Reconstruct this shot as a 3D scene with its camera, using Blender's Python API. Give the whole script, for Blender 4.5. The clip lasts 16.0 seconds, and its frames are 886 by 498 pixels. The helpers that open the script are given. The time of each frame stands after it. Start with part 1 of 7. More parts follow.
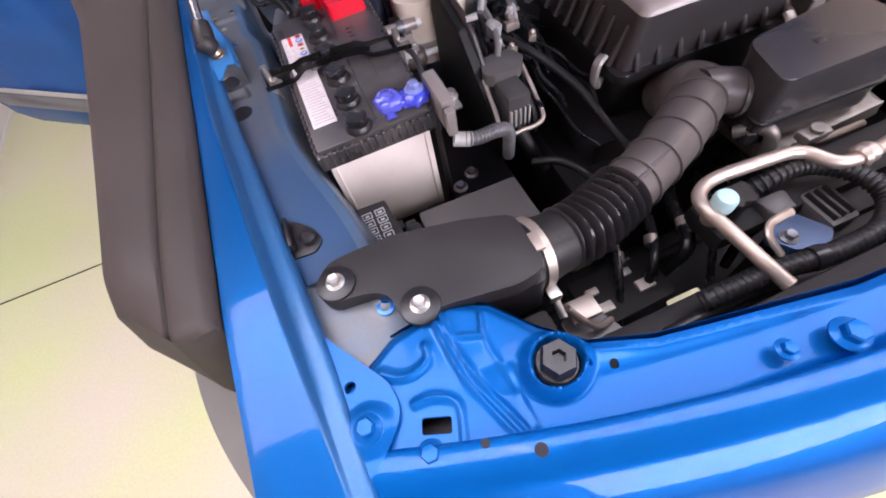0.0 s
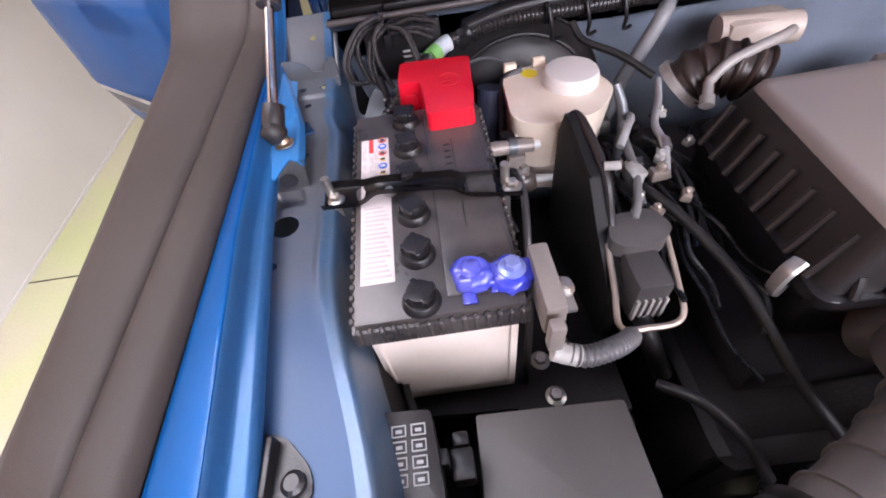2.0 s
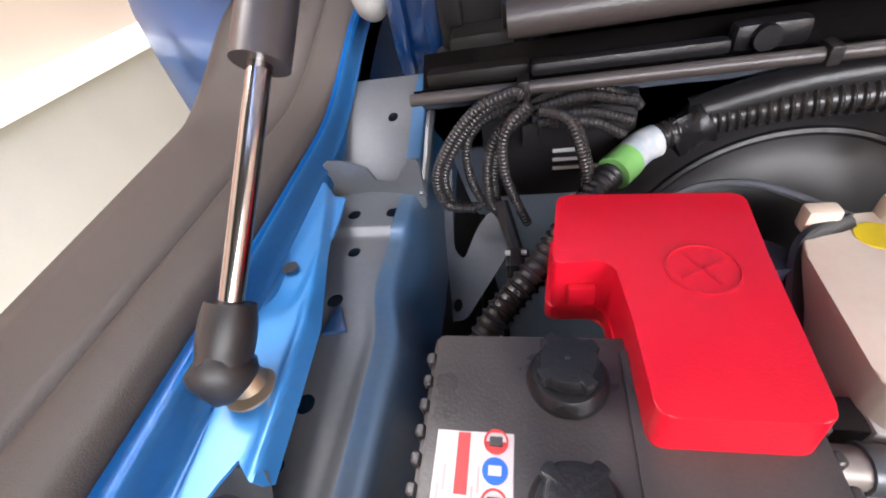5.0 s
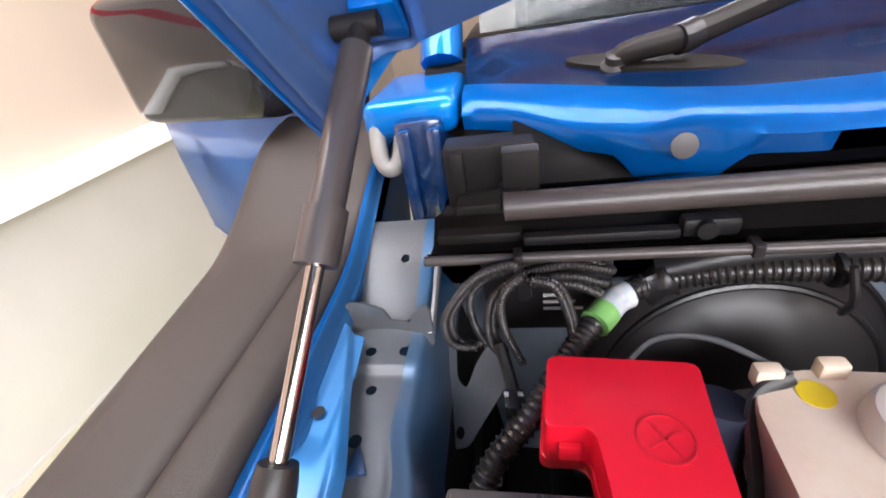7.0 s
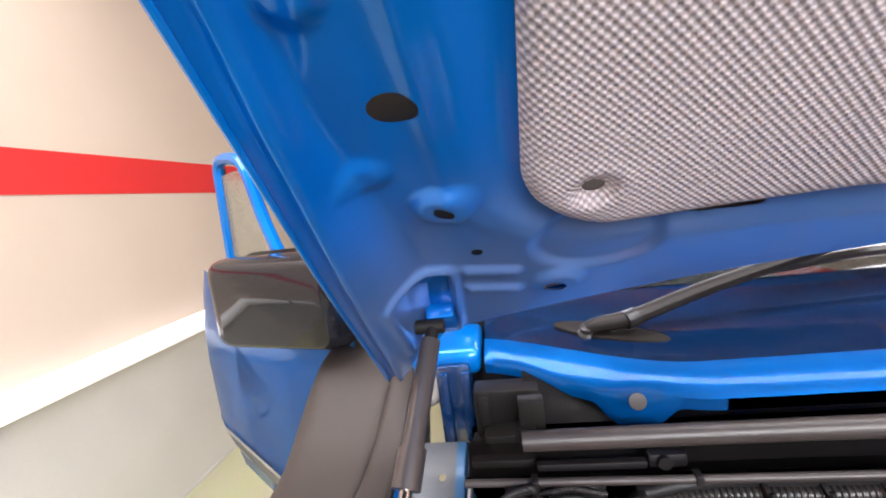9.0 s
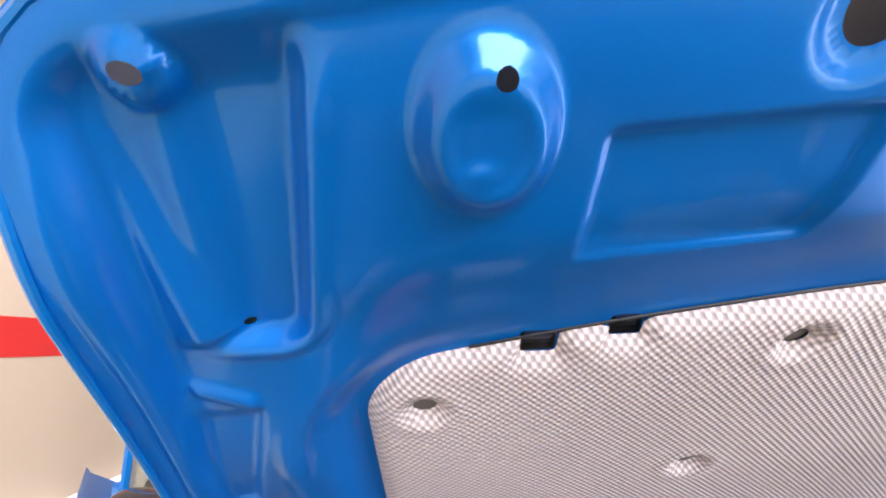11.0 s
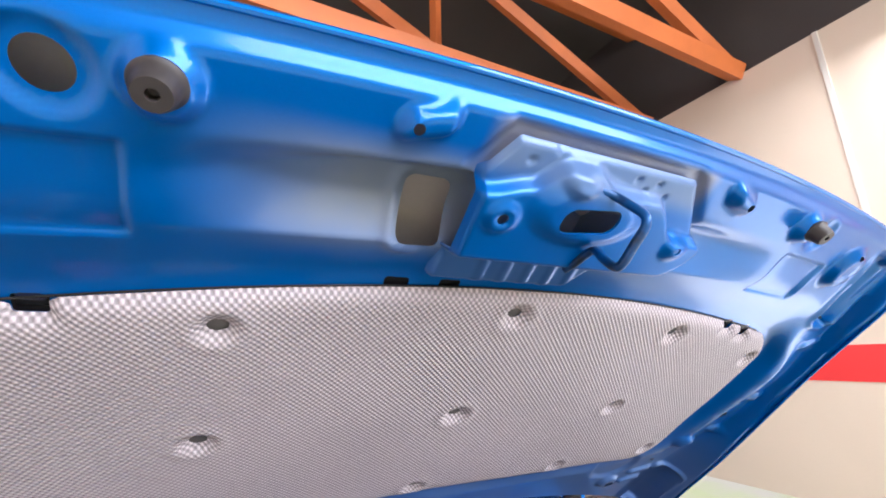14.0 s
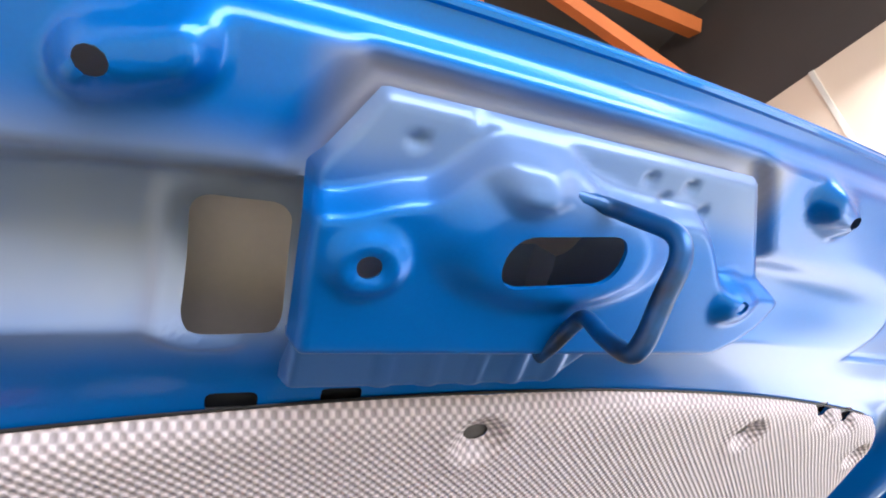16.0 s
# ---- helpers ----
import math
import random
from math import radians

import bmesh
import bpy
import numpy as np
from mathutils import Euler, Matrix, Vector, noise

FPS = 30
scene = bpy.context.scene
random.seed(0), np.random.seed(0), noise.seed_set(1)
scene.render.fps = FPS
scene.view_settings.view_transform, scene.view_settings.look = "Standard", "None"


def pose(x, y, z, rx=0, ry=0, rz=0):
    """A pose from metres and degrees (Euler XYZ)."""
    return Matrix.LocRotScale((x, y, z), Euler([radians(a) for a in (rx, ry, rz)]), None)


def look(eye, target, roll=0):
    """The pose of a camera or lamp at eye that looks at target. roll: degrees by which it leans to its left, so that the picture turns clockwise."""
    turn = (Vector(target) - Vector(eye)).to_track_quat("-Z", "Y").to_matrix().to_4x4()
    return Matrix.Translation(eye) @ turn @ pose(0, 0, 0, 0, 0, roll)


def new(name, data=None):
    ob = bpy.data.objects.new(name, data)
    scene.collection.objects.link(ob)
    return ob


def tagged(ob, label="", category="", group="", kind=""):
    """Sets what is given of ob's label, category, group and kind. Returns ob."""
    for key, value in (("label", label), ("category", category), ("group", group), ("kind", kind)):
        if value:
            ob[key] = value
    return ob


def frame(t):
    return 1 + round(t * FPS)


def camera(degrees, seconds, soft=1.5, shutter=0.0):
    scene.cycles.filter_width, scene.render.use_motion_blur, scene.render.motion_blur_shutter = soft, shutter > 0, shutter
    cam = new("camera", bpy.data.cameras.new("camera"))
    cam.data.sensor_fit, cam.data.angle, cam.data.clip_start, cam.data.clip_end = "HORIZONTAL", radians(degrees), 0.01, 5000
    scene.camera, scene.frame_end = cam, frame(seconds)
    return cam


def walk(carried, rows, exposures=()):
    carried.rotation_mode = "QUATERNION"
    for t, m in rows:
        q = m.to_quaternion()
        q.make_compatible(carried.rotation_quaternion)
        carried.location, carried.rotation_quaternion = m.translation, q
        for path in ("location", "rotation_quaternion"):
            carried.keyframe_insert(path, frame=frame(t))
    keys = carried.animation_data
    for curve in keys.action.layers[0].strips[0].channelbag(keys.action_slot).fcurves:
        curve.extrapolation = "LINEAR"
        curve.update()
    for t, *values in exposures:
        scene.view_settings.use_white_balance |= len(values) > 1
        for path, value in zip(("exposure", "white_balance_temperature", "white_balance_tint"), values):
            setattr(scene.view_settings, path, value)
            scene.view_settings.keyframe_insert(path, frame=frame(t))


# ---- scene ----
cam = camera(93.5, 16.0, soft=1.9)
PATH = [
    (0, (0.2548, -0.4228, 1.2224), (0.4388, 0.6230, -0.4724), -14.76),
    (0.5, (0.2672, -0.3914, 1.2229), (0.4563, 0.6786, -0.4562), -12.35),
    (1, (0.2929, -0.3666, 1.2167), (0.4090, 0.8160, -0.3919), -9.57),
    (1.5, (0.2897, -0.3114, 1.2075), (0.3215, 0.9431, -0.3498), -9.34),
    (2, (0.2898, -0.2346, 1.1872), (0.2579, 1.0385, -0.3549), -9.53),
    (2.5, (0.2664, -0.1342, 1.1411), (0.1228, 1.1549, -0.3813), -9.31),
    (3, (0.2485, -0.0429, 1.1053), (0.0357, 1.2552, -0.4013), -8.55),
    (3.5, (0.2460, 0.0047, 1.0831), (-0.0336, 1.3176, -0.3995), -9.68),
    (4, (0.2473, 0.0394, 1.0790), (-0.0918, 1.3641, -0.3804), -10.49),
    (4.2, (0.2512, 0.0469, 1.0761), (-0.1390, 1.4125, -0.3321), -12.53),
    (6.3, (0.2575, 0.0506, 1.1233), (-0.2014, 1.5204, -0.1530), -12.79),
    (6.5, (0.2578, 0.0487, 1.1243), (-0.1813, 1.5551, -0.1159), -11.85),
    (7, (0.2574, 0.0450, 1.1532), (-0.1362, 1.6914, 0.0881), -10.20),
    (7.5, (0.2456, 0.0234, 1.1903), (-0.1349, 1.8036, 0.3620), -9.49),
    (8, (0.2377, -0.0037, 1.2179), (-0.1128, 1.8604, 0.5838), -8.34),
    (8.2, (0.2398, -0.0170, 1.2245), (-0.1018, 1.8767, 0.6792), -8.25),
    (10.3, (0.2574, -0.1712, 1.3629), (0.1371, 1.8122, 1.5903), -4.76),
    (10.5, (0.2613, -0.1866, 1.3856), (0.1837, 1.7861, 1.7056), -4.30),
    (11, (0.2945, -0.2277, 1.4156), (0.3931, 1.7206, 1.8565), -3.10),
    (11.5, (0.3391, -0.2602, 1.4233), (0.7049, 1.6461, 1.9052), -2.86),
    (12, (0.3637, -0.2672, 1.4251), (0.9742, 1.5815, 1.8831), -1.98),
    (12.5, (0.3508, -0.2824, 1.4193), (1.2253, 1.4627, 1.8551), -1.27),
    (13, (0.3527, -0.2883, 1.4096), (1.3727, 1.3878, 1.7973), -1.28),
    (13.5, (0.4178, -0.3156, 1.3889), (1.3615, 1.3951, 1.8166), -0.38),
    (14, (0.4823, -0.3204, 1.3882), (1.3473, 1.4105, 1.8941), -1.12),
    (14.5, (0.5286, -0.2855, 1.3964), (1.3296, 1.4369, 2.0226), -3.28),
    (15, (0.5593, -0.2595, 1.4067), (1.3194, 1.4410, 2.1350), -4.00),
    (15.5, (0.5658, -0.2349, 1.4174), (1.3180, 1.4391, 2.2122), -4.02),
    (16, (0.5869, -0.2382, 1.4195), (1.3377, 1.4169, 2.2544), -4.84),
]
walk(cam, [(t, look(eye, target, roll)) for t, eye, target, roll in PATH], [(0.0, 0.15, 5980, 25), (1.5, 0.34, 6000, 24), (3.0, 0.46, 6150, 17), (4.0, 0.62, 6200, 13), (6.5, 0.58, 6250, 14), (8.0, 0.68, 6250, 13), (10.5, 0.04, 6300, 14), (11.0, 0.46, 6350, 14), (12.0, 0.36, 6350, 14), (13.5, 0.08, 6050, 13), (14.5, 0.22, 6000, 12), (16.0, 0.30, 6150, 12)])

# ---- world and large lights ----
world = bpy.data.worlds.new("daylight")
scene.world = world
world.use_nodes = True
_wn = world.node_tree.nodes
_sky = _wn.new("ShaderNodeTexSky")
_sky.sky_type = "NISHITA"
_sky.sun_disc = False
_sky.sun_elevation = radians(48)
_sky.sun_rotation = radians(200)
world.node_tree.links.new(_sky.outputs[0], _wn["Background"].inputs[0])
_wn["Background"].inputs[1].default_value = 0.10

sun = new("sun", bpy.data.lights.new("sun", "SUN"))
sun.data.energy, sun.data.angle, sun.data.color = 4.5, radians(0.5), (1.0, 0.96, 0.9)
sun.matrix_world = look((0, 0, 8), (1.4, 4.2, 0.4))

def area_light(name, eye, target, size_x, size_y, watts, colour):
    lamp = new(name, bpy.data.lights.new(name, "AREA"))
    lamp.data.shape, lamp.data.size, lamp.data.size_y = "RECTANGLE", size_x, size_y
    lamp.data.energy, lamp.data.color = watts, colour
    lamp.matrix_world = look(eye, target)
    return lamp

# area lamp added inside the open front, where no source is seen
area_light("fill_light_front", (2.0, -2.7, 2.35), (0.9, 0.1, 1.0), 4.2, 1.2, 220, (1.0, 0.98, 0.96))
# two overhead lamps added beside the truck; no roof lights are seen
area_light("fill_light_west", (-0.85, 0.35, 2.95), (-0.10, 0.30, 0.5), 1.2, 3.0, 112, (1.0, 0.98, 0.95))
area_light("fill_light_east", (2.15, -0.1, 2.95), (1.80, 0.0, 0.0), 1.0, 3.4, 84, (1.0, 0.98, 0.95))
# fill lamp at an unseen low opening added to the east wall
area_light("fill_light_side", (3.05, -0.33, 0.33), (0.9, -0.33, 0.5), 4.4, 0.5, 26, (1.0, 0.98, 0.96))

# ---- drawing scale: the plan below is drawn in units of 0.74 m, floor at -0.193 ----
K, Z_OFF = 0.74, 0.143
TO_M = Matrix.Translation((0, 0, Z_OFF)) @ Matrix.Scale(K, 4)
FLOOR = -Z_OFF / K
XC = 0.925          # the truck's centre line


# ---- materials ----
def shade(name, base, rough=0.5, metal=0.0, vary=0.12, scale=9.0, grain=0.0, grain_scale=300.0, coat=0.0,
          second=None, coat_rough=0.06, rough_vary=0.1, flakes=0.0, transmission=0.0, specular=None):
    """A surface with colour variation at two scales, uneven gloss and fine relief."""
    m = bpy.data.materials.new(name)
    m.use_nodes = True
    n, l = m.node_tree.nodes, m.node_tree.links
    b = n["Principled BSDF"]
    b.inputs["Metallic"].default_value = metal
    b.inputs["Coat Weight"].default_value = coat
    b.inputs["Coat Roughness"].default_value = coat_rough
    b.inputs["Transmission Weight"].default_value = transmission
    if specular is not None:
        b.inputs["Specular IOR Level"].default_value = specular
    co = n.new("ShaderNodeTexCoord")
    big, small = n.new("ShaderNodeTexNoise"), n.new("ShaderNodeTexNoise")
    big.inputs["Scale"].default_value, big.inputs["Detail"].default_value = scale, 6
    small.inputs["Scale"].default_value, small.inputs["Detail"].default_value = grain_scale, 3
    l.new(co.outputs["Object"], big.inputs["Vector"])
    l.new(co.outputs["Object"], small.inputs["Vector"])
    ramp = n.new("ShaderNodeValToRGB")
    dark = second or tuple(c * (1 - vary) for c in base)
    ramp.color_ramp.elements[0].position, ramp.color_ramp.elements[1].position = 0.35, 0.65
    ramp.color_ramp.elements[0].color = (*dark, 1)
    ramp.color_ramp.elements[1].color = (*base, 1)
    l.new(big.outputs["Fac"], ramp.inputs["Fac"])
    mix = n.new("ShaderNodeMix")
    mix.data_type, mix.blend_type = "RGBA", "MULTIPLY"
    mix.inputs["Factor"].default_value = min(0.6, vary * 2 + flakes)
    l.new(ramp.outputs["Color"], mix.inputs[6])
    tone = n.new("ShaderNodeMapRange")
    tone.inputs["To Min"].default_value, tone.inputs["To Max"].default_value = 0.75, 1.2
    l.new(small.outputs["Fac"], tone.inputs["Value"])
    l.new(tone.outputs["Result"], mix.inputs[7])
    l.new(mix.outputs[2], b.inputs["Base Color"])
    gloss = n.new("ShaderNodeMapRange")
    gloss.inputs["To Min"].default_value = max(0.03, rough - rough_vary)
    gloss.inputs["To Max"].default_value = min(1.0, rough + rough_vary)
    l.new(big.outputs["Fac"], gloss.inputs["Value"])
    l.new(gloss.outputs["Result"], b.inputs["Roughness"])
    if grain:
        bump = n.new("ShaderNodeBump")
        bump.inputs["Strength"].default_value, bump.inputs["Distance"].default_value = grain, 0.001
        l.new(small.outputs["Fac"], bump.inputs["Height"])
        l.new(bump.outputs["Normal"], b.inputs["Normal"])
    return m


def glow(name, colour, strength):
    m = bpy.data.materials.new(name)
    m.use_nodes = True
    b = m.node_tree.nodes["Principled BSDF"]
    b.inputs["Base Color"].default_value = (*colour, 1)
    b.inputs["Emission Color"].default_value = (*colour, 1)
    b.inputs["Emission Strength"].default_value = strength
    return m


def woven_foil():
    """Silver insulation facing with a woven lattice of small raised cells."""
    m = shade("woven_foil", (0.54, 0.48, 0.515), rough=0.55, metal=0.06, specular=0.25, vary=0.08, scale=7)
    n, l = m.node_tree.nodes, m.node_tree.links
    co = n.new("ShaderNodeTexCoord")
    sep = n.new("ShaderNodeSeparateXYZ")
    l.new(co.outputs["Object"], sep.inputs[0])

    def math_node(op, a, b=None):
        k = n.new("ShaderNodeMath")
        k.operation = op
        for i, v in enumerate((a, b)):
            if v is None:
                continue
            if isinstance(v, float):
                k.inputs[i].default_value = v
            else:
                l.new(v, k.inputs[i])
        return k.outputs[0]

    wide, tall = 2 * math.pi / 0.0048, 2 * math.pi / 0.0052
    sx = math_node("SINE", math_node("MULTIPLY", math_node("ADD", sep.outputs[0], math_node("MULTIPLY", sep.outputs[1], 0.10)), wide))
    sy = math_node("SINE", math_node("MULTIPLY", sep.outputs[1], tall))
    cell = math_node("MULTIPLY", sx, sy)
    bump = n.new("ShaderNodeBump")
    bump.inputs["Strength"].default_value, bump.inputs["Distance"].default_value = 0.5, 0.0009
    l.new(cell, bump.inputs["Height"])
    b = n["Principled BSDF"]
    l.new(bump.outputs["Normal"], b.inputs["Normal"])
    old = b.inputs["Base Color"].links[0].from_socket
    # hollows darker and raised cells lighter in the colour, in step with the bump
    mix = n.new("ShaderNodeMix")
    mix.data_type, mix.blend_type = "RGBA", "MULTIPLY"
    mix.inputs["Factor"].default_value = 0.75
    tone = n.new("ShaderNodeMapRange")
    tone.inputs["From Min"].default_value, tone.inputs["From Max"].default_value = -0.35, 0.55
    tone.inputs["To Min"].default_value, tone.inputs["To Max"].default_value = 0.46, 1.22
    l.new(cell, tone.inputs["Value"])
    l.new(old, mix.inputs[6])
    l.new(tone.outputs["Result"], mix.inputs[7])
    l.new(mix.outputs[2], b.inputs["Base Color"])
    return m


BLUE = shade("blue_metallic_paint", (0.001, 0.160, 0.57), rough=0.36, metal=0.40, vary=0.14, scale=5, coat=0.7, coat_rough=0.03, flakes=0.05, grain_scale=900, rough_vary=0.05, specular=0.10)
BLUE_IN = shade("blue_inner_paint", (0.001, 0.132, 0.50), rough=0.34, metal=0.40, vary=0.14, scale=6, coat=0.70, coat_rough=0.04, specular=0.10, grain_scale=900, rough_vary=0.06)


def pale_zone(m, x_out, x_in, y_low, y_soft, y_edge, y_top, most=0.95, tone=(0.225, 0.255, 0.320), mid=0.0):
    """Fades the colour to a paler tone in a soft zone, symmetric about x = mid."""
    n, l = m.node_tree.nodes, m.node_tree.links
    b = n["Principled BSDF"]
    old = b.inputs["Base Color"].links[0].from_socket
    co, parts, noise = n.new("ShaderNodeTexCoord"), n.new("ShaderNodeSeparateXYZ"), n.new("ShaderNodeTexNoise")
    noise.inputs["Scale"].default_value, noise.inputs["Detail"].default_value = 14, 4
    l.new(co.outputs["Object"], parts.inputs[0])
    l.new(co.outputs["Object"], noise.inputs["Vector"])
    wide = n.new("ShaderNodeMath")
    wide.operation = "ABSOLUTE"
    from_mid = n.new("ShaderNodeMath")
    from_mid.operation = "SUBTRACT"
    from_mid.inputs[1].default_value = mid
    l.new(parts.outputs["X"], from_mid.inputs[0])
    l.new(from_mid.outputs[0], wide.inputs[0])
    total = None
    for socket, lo, hi in ((wide.outputs[0], x_out, x_in), (parts.outputs["Y"], y_low, y_soft), (parts.outputs["Y"], y_top, y_edge)):
        fade = n.new("ShaderNodeMapRange")
        fade.interpolation_type = "SMOOTHSTEP"
        fade.inputs["From Min"].default_value, fade.inputs["From Max"].default_value = lo, hi
        l.new(socket, fade.inputs["Value"])
        if total is None:
            total = fade.outputs["Result"]
        else:
            times = n.new("ShaderNodeMath")
            times.operation = "MULTIPLY"
            l.new(total, times.inputs[0])
            l.new(fade.outputs["Result"], times.inputs[1])
            total = times.outputs[0]
    uneven = n.new("ShaderNodeMapRange")
    uneven.inputs["From Min"].default_value, uneven.inputs["From Max"].default_value = 0.3, 0.6
    uneven.inputs["To Min"].default_value, uneven.inputs["To Max"].default_value = 0.75 * most, most
    l.new(noise.outputs["Fac"], uneven.inputs["Value"])
    amount = n.new("ShaderNodeMath")
    amount.operation = "MULTIPLY"
    l.new(total, amount.inputs[0])
    l.new(uneven.outputs["Result"], amount.inputs[1])
    mix = n.new("ShaderNodeMix")
    mix.data_type = "RGBA"
    mix.inputs[7].default_value = (*tone, 1)
    l.new(amount.outputs[0], mix.inputs["Factor"])
    if not b.inputs["Metallic"].links:
        sheen = n.new("ShaderNodeMapRange")
        sheen.inputs["To Min"].default_value, sheen.inputs["To Max"].default_value = b.inputs["Metallic"].default_value, 0.05
        l.new(amount.outputs[0], sheen.inputs["Value"])
        l.new(sheen.outputs["Result"], b.inputs["Metallic"])
    l.new(old, mix.inputs[6])
    l.new(mix.outputs[2], b.inputs["Base Color"])


HOOD_BLUE = shade("blue_hood_lining_paint", (0.001, 0.136, 0.52), rough=0.36, metal=0.40, vary=0.14, scale=6, coat=0.55, coat_rough=0.13, specular=0.10, grain_scale=900, rough_vary=0.06)
# grey undercoat in the latch trough, a recess the blue spray hardly reached
pale_zone(HOOD_BLUE, 0.250 * K, 0.130 * K, 0.695 * K, 0.740 * K, 0.792 * K, 0.822 * K, mid=-0.075 * K)
# grazing reflection on the hood's rear, put into the colour
pale_zone(HOOD_BLUE, 2.0, 1.0, -0.30, -0.20, 0.16 * K, 0.36 * K, 0.42)
# bare undercoat border along the latch plate
pale_zone(HOOD_BLUE, 0.132 * K, 0.108 * K, 0.800 * K, 0.815 * K, 0.842 * K, 0.850 * K, 0.75, (0.34, 0.31, 0.30))
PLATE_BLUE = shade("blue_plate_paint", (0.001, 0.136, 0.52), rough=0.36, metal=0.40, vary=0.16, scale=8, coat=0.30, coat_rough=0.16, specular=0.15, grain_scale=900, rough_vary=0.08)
# paler upper flange and paler lower band of the plate
pale_zone(PLATE_BLUE, 0.40 * K, 0.14 * K, 0.796 * K, 0.822 * K, 0.88 * K, 0.90 * K, 0.72, (0.20, 0.26, 0.37))
pale_zone(PLATE_BLUE, 0.20 * K, 0.14 * K, 0.60 * K, 0.66 * K, 0.728 * K, 0.742 * K, 0.34, (0.18, 0.23, 0.32))
PRIMER = shade("thin_blue_grey_paint", (0.088, 0.101, 0.124), rough=0.42, metal=0.2, vary=0.25, scale=6, coat=0.10, coat_rough=0.15, second=(0.088, 0.088, 0.092), grain=0.1, specular=0.35)


def tone_fades(m, tone, y_full, y_none):
    """Fades the colour to another tone towards one end of the truck, along y in metres."""
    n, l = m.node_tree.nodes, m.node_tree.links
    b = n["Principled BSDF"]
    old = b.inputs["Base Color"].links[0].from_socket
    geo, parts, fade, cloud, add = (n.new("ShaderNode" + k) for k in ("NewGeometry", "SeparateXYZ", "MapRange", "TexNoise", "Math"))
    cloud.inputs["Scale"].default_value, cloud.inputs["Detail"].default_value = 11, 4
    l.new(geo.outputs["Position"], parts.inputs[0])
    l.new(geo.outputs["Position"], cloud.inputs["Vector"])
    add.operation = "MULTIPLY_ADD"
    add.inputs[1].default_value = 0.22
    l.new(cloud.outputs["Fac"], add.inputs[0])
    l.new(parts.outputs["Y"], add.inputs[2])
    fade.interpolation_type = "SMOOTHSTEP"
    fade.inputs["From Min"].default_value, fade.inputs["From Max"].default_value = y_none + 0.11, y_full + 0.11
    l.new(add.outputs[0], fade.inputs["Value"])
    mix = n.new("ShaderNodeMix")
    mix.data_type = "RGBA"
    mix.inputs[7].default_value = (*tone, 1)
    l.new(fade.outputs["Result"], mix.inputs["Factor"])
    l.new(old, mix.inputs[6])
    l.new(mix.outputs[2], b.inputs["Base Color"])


# bluer to the front, and darkened there to stand in for less light
tone_fades(PRIMER, (0.022, 0.060, 0.135), -0.16, 0.10)
RAIL_BLUE = shade("thin_blue_rail_paint", (0.030, 0.110, 0.240), rough=0.34, metal=0.35, vary=0.25, scale=9, coat=0.3, coat_rough=0.10, second=(0.080, 0.110, 0.150), specular=0.3)
# body blue in a darker copy: the support's duller light put into the colour
SUPPORT_BLUE = shade("dark_blue_support_paint", (0.001, 0.095, 0.36), rough=0.38, metal=0.30, vary=0.2, scale=9, coat=0.15, coat_rough=0.07, second=(0.003, 0.082, 0.29), grain=0.05, specular=0.10)
CROWN_BLUE = shade("blue_crown_paint", (0.004, 0.150, 0.50), rough=0.38, metal=0.40, vary=0.14, scale=5, coat=0.6, coat_rough=0.05, flakes=0.05, grain_scale=900, rough_vary=0.05, specular=0.15)
# body blue made paler: the flange's bright reflection put into the colour
FLANGE_BLUE = shade("pale_blue_flange_paint", (0.035, 0.200, 0.50), rough=0.36, metal=0.30, vary=0.2, scale=8, coat=0.45, coat_rough=0.12, second=(0.060, 0.190, 0.42), specular=0.3)
DULL_BLUE = shade("dusty_blue_paint", (0.02, 0.055, 0.14), rough=0.4, metal=0.2, vary=0.3, scale=30)
STEEL_GREY = shade("grey_sheet_metal", (0.150, 0.157, 0.170), rough=0.38, metal=0.5, vary=0.2, scale=12, grain=0.15)
CLADDING = shade("dark_grain_plastic", (0.094, 0.076, 0.069), rough=0.50, vary=0.15, scale=5, grain=0.3, grain_scale=1500, rough_vary=0.06)
BLACK = shade("black_plastic", (0.013, 0.012, 0.013), rough=0.33, specular=0.45, vary=0.25, scale=20, grain=0.2, grain_scale=700)
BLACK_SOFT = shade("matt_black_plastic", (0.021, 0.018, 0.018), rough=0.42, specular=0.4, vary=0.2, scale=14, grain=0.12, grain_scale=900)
GREY_TOP = shade("dusty_charcoal_plastic", (0.092, 0.082, 0.079), rough=0.46, vary=0.2, scale=10, grain=0.18, grain_scale=900)
RUBBER = shade("black_rubber", (0.016, 0.015, 0.015), rough=0.45, vary=0.25, scale=30, grain=0.3, specular=0.4)
DARK = shade("dark_fill_and_shade", (0.014, 0.012, 0.012), rough=0.6, vary=0.4, scale=18, grain=0.4, specular=0.25)
CASE = shade("cream_battery_case", (0.74, 0.655, 0.59), rough=0.38, vary=0.10, scale=12, second=(0.66, 0.57, 0.50))
TANK = shade("translucent_tank_plastic", (0.80, 0.72, 0.62), rough=0.30, vary=0.12, scale=11, second=(0.66, 0.54, 0.42))
TANK_CAP = shade("pale_cap_plastic", (0.66, 0.63, 0.60), rough=0.42, vary=0.08, scale=16)
RED = shade("red_plastic", (0.62, 0.006, 0.022), rough=0.34, vary=0.08, scale=18, grain=0.15, grain_scale=800)
CLAMP_BLUE = shade("blue_violet_sealant", (0.030, 0.042, 0.46), rough=0.22, vary=0.4, scale=60, grain=0.8, grain_scale=260, coat=0.6, second=(0.10, 0.11, 0.50))
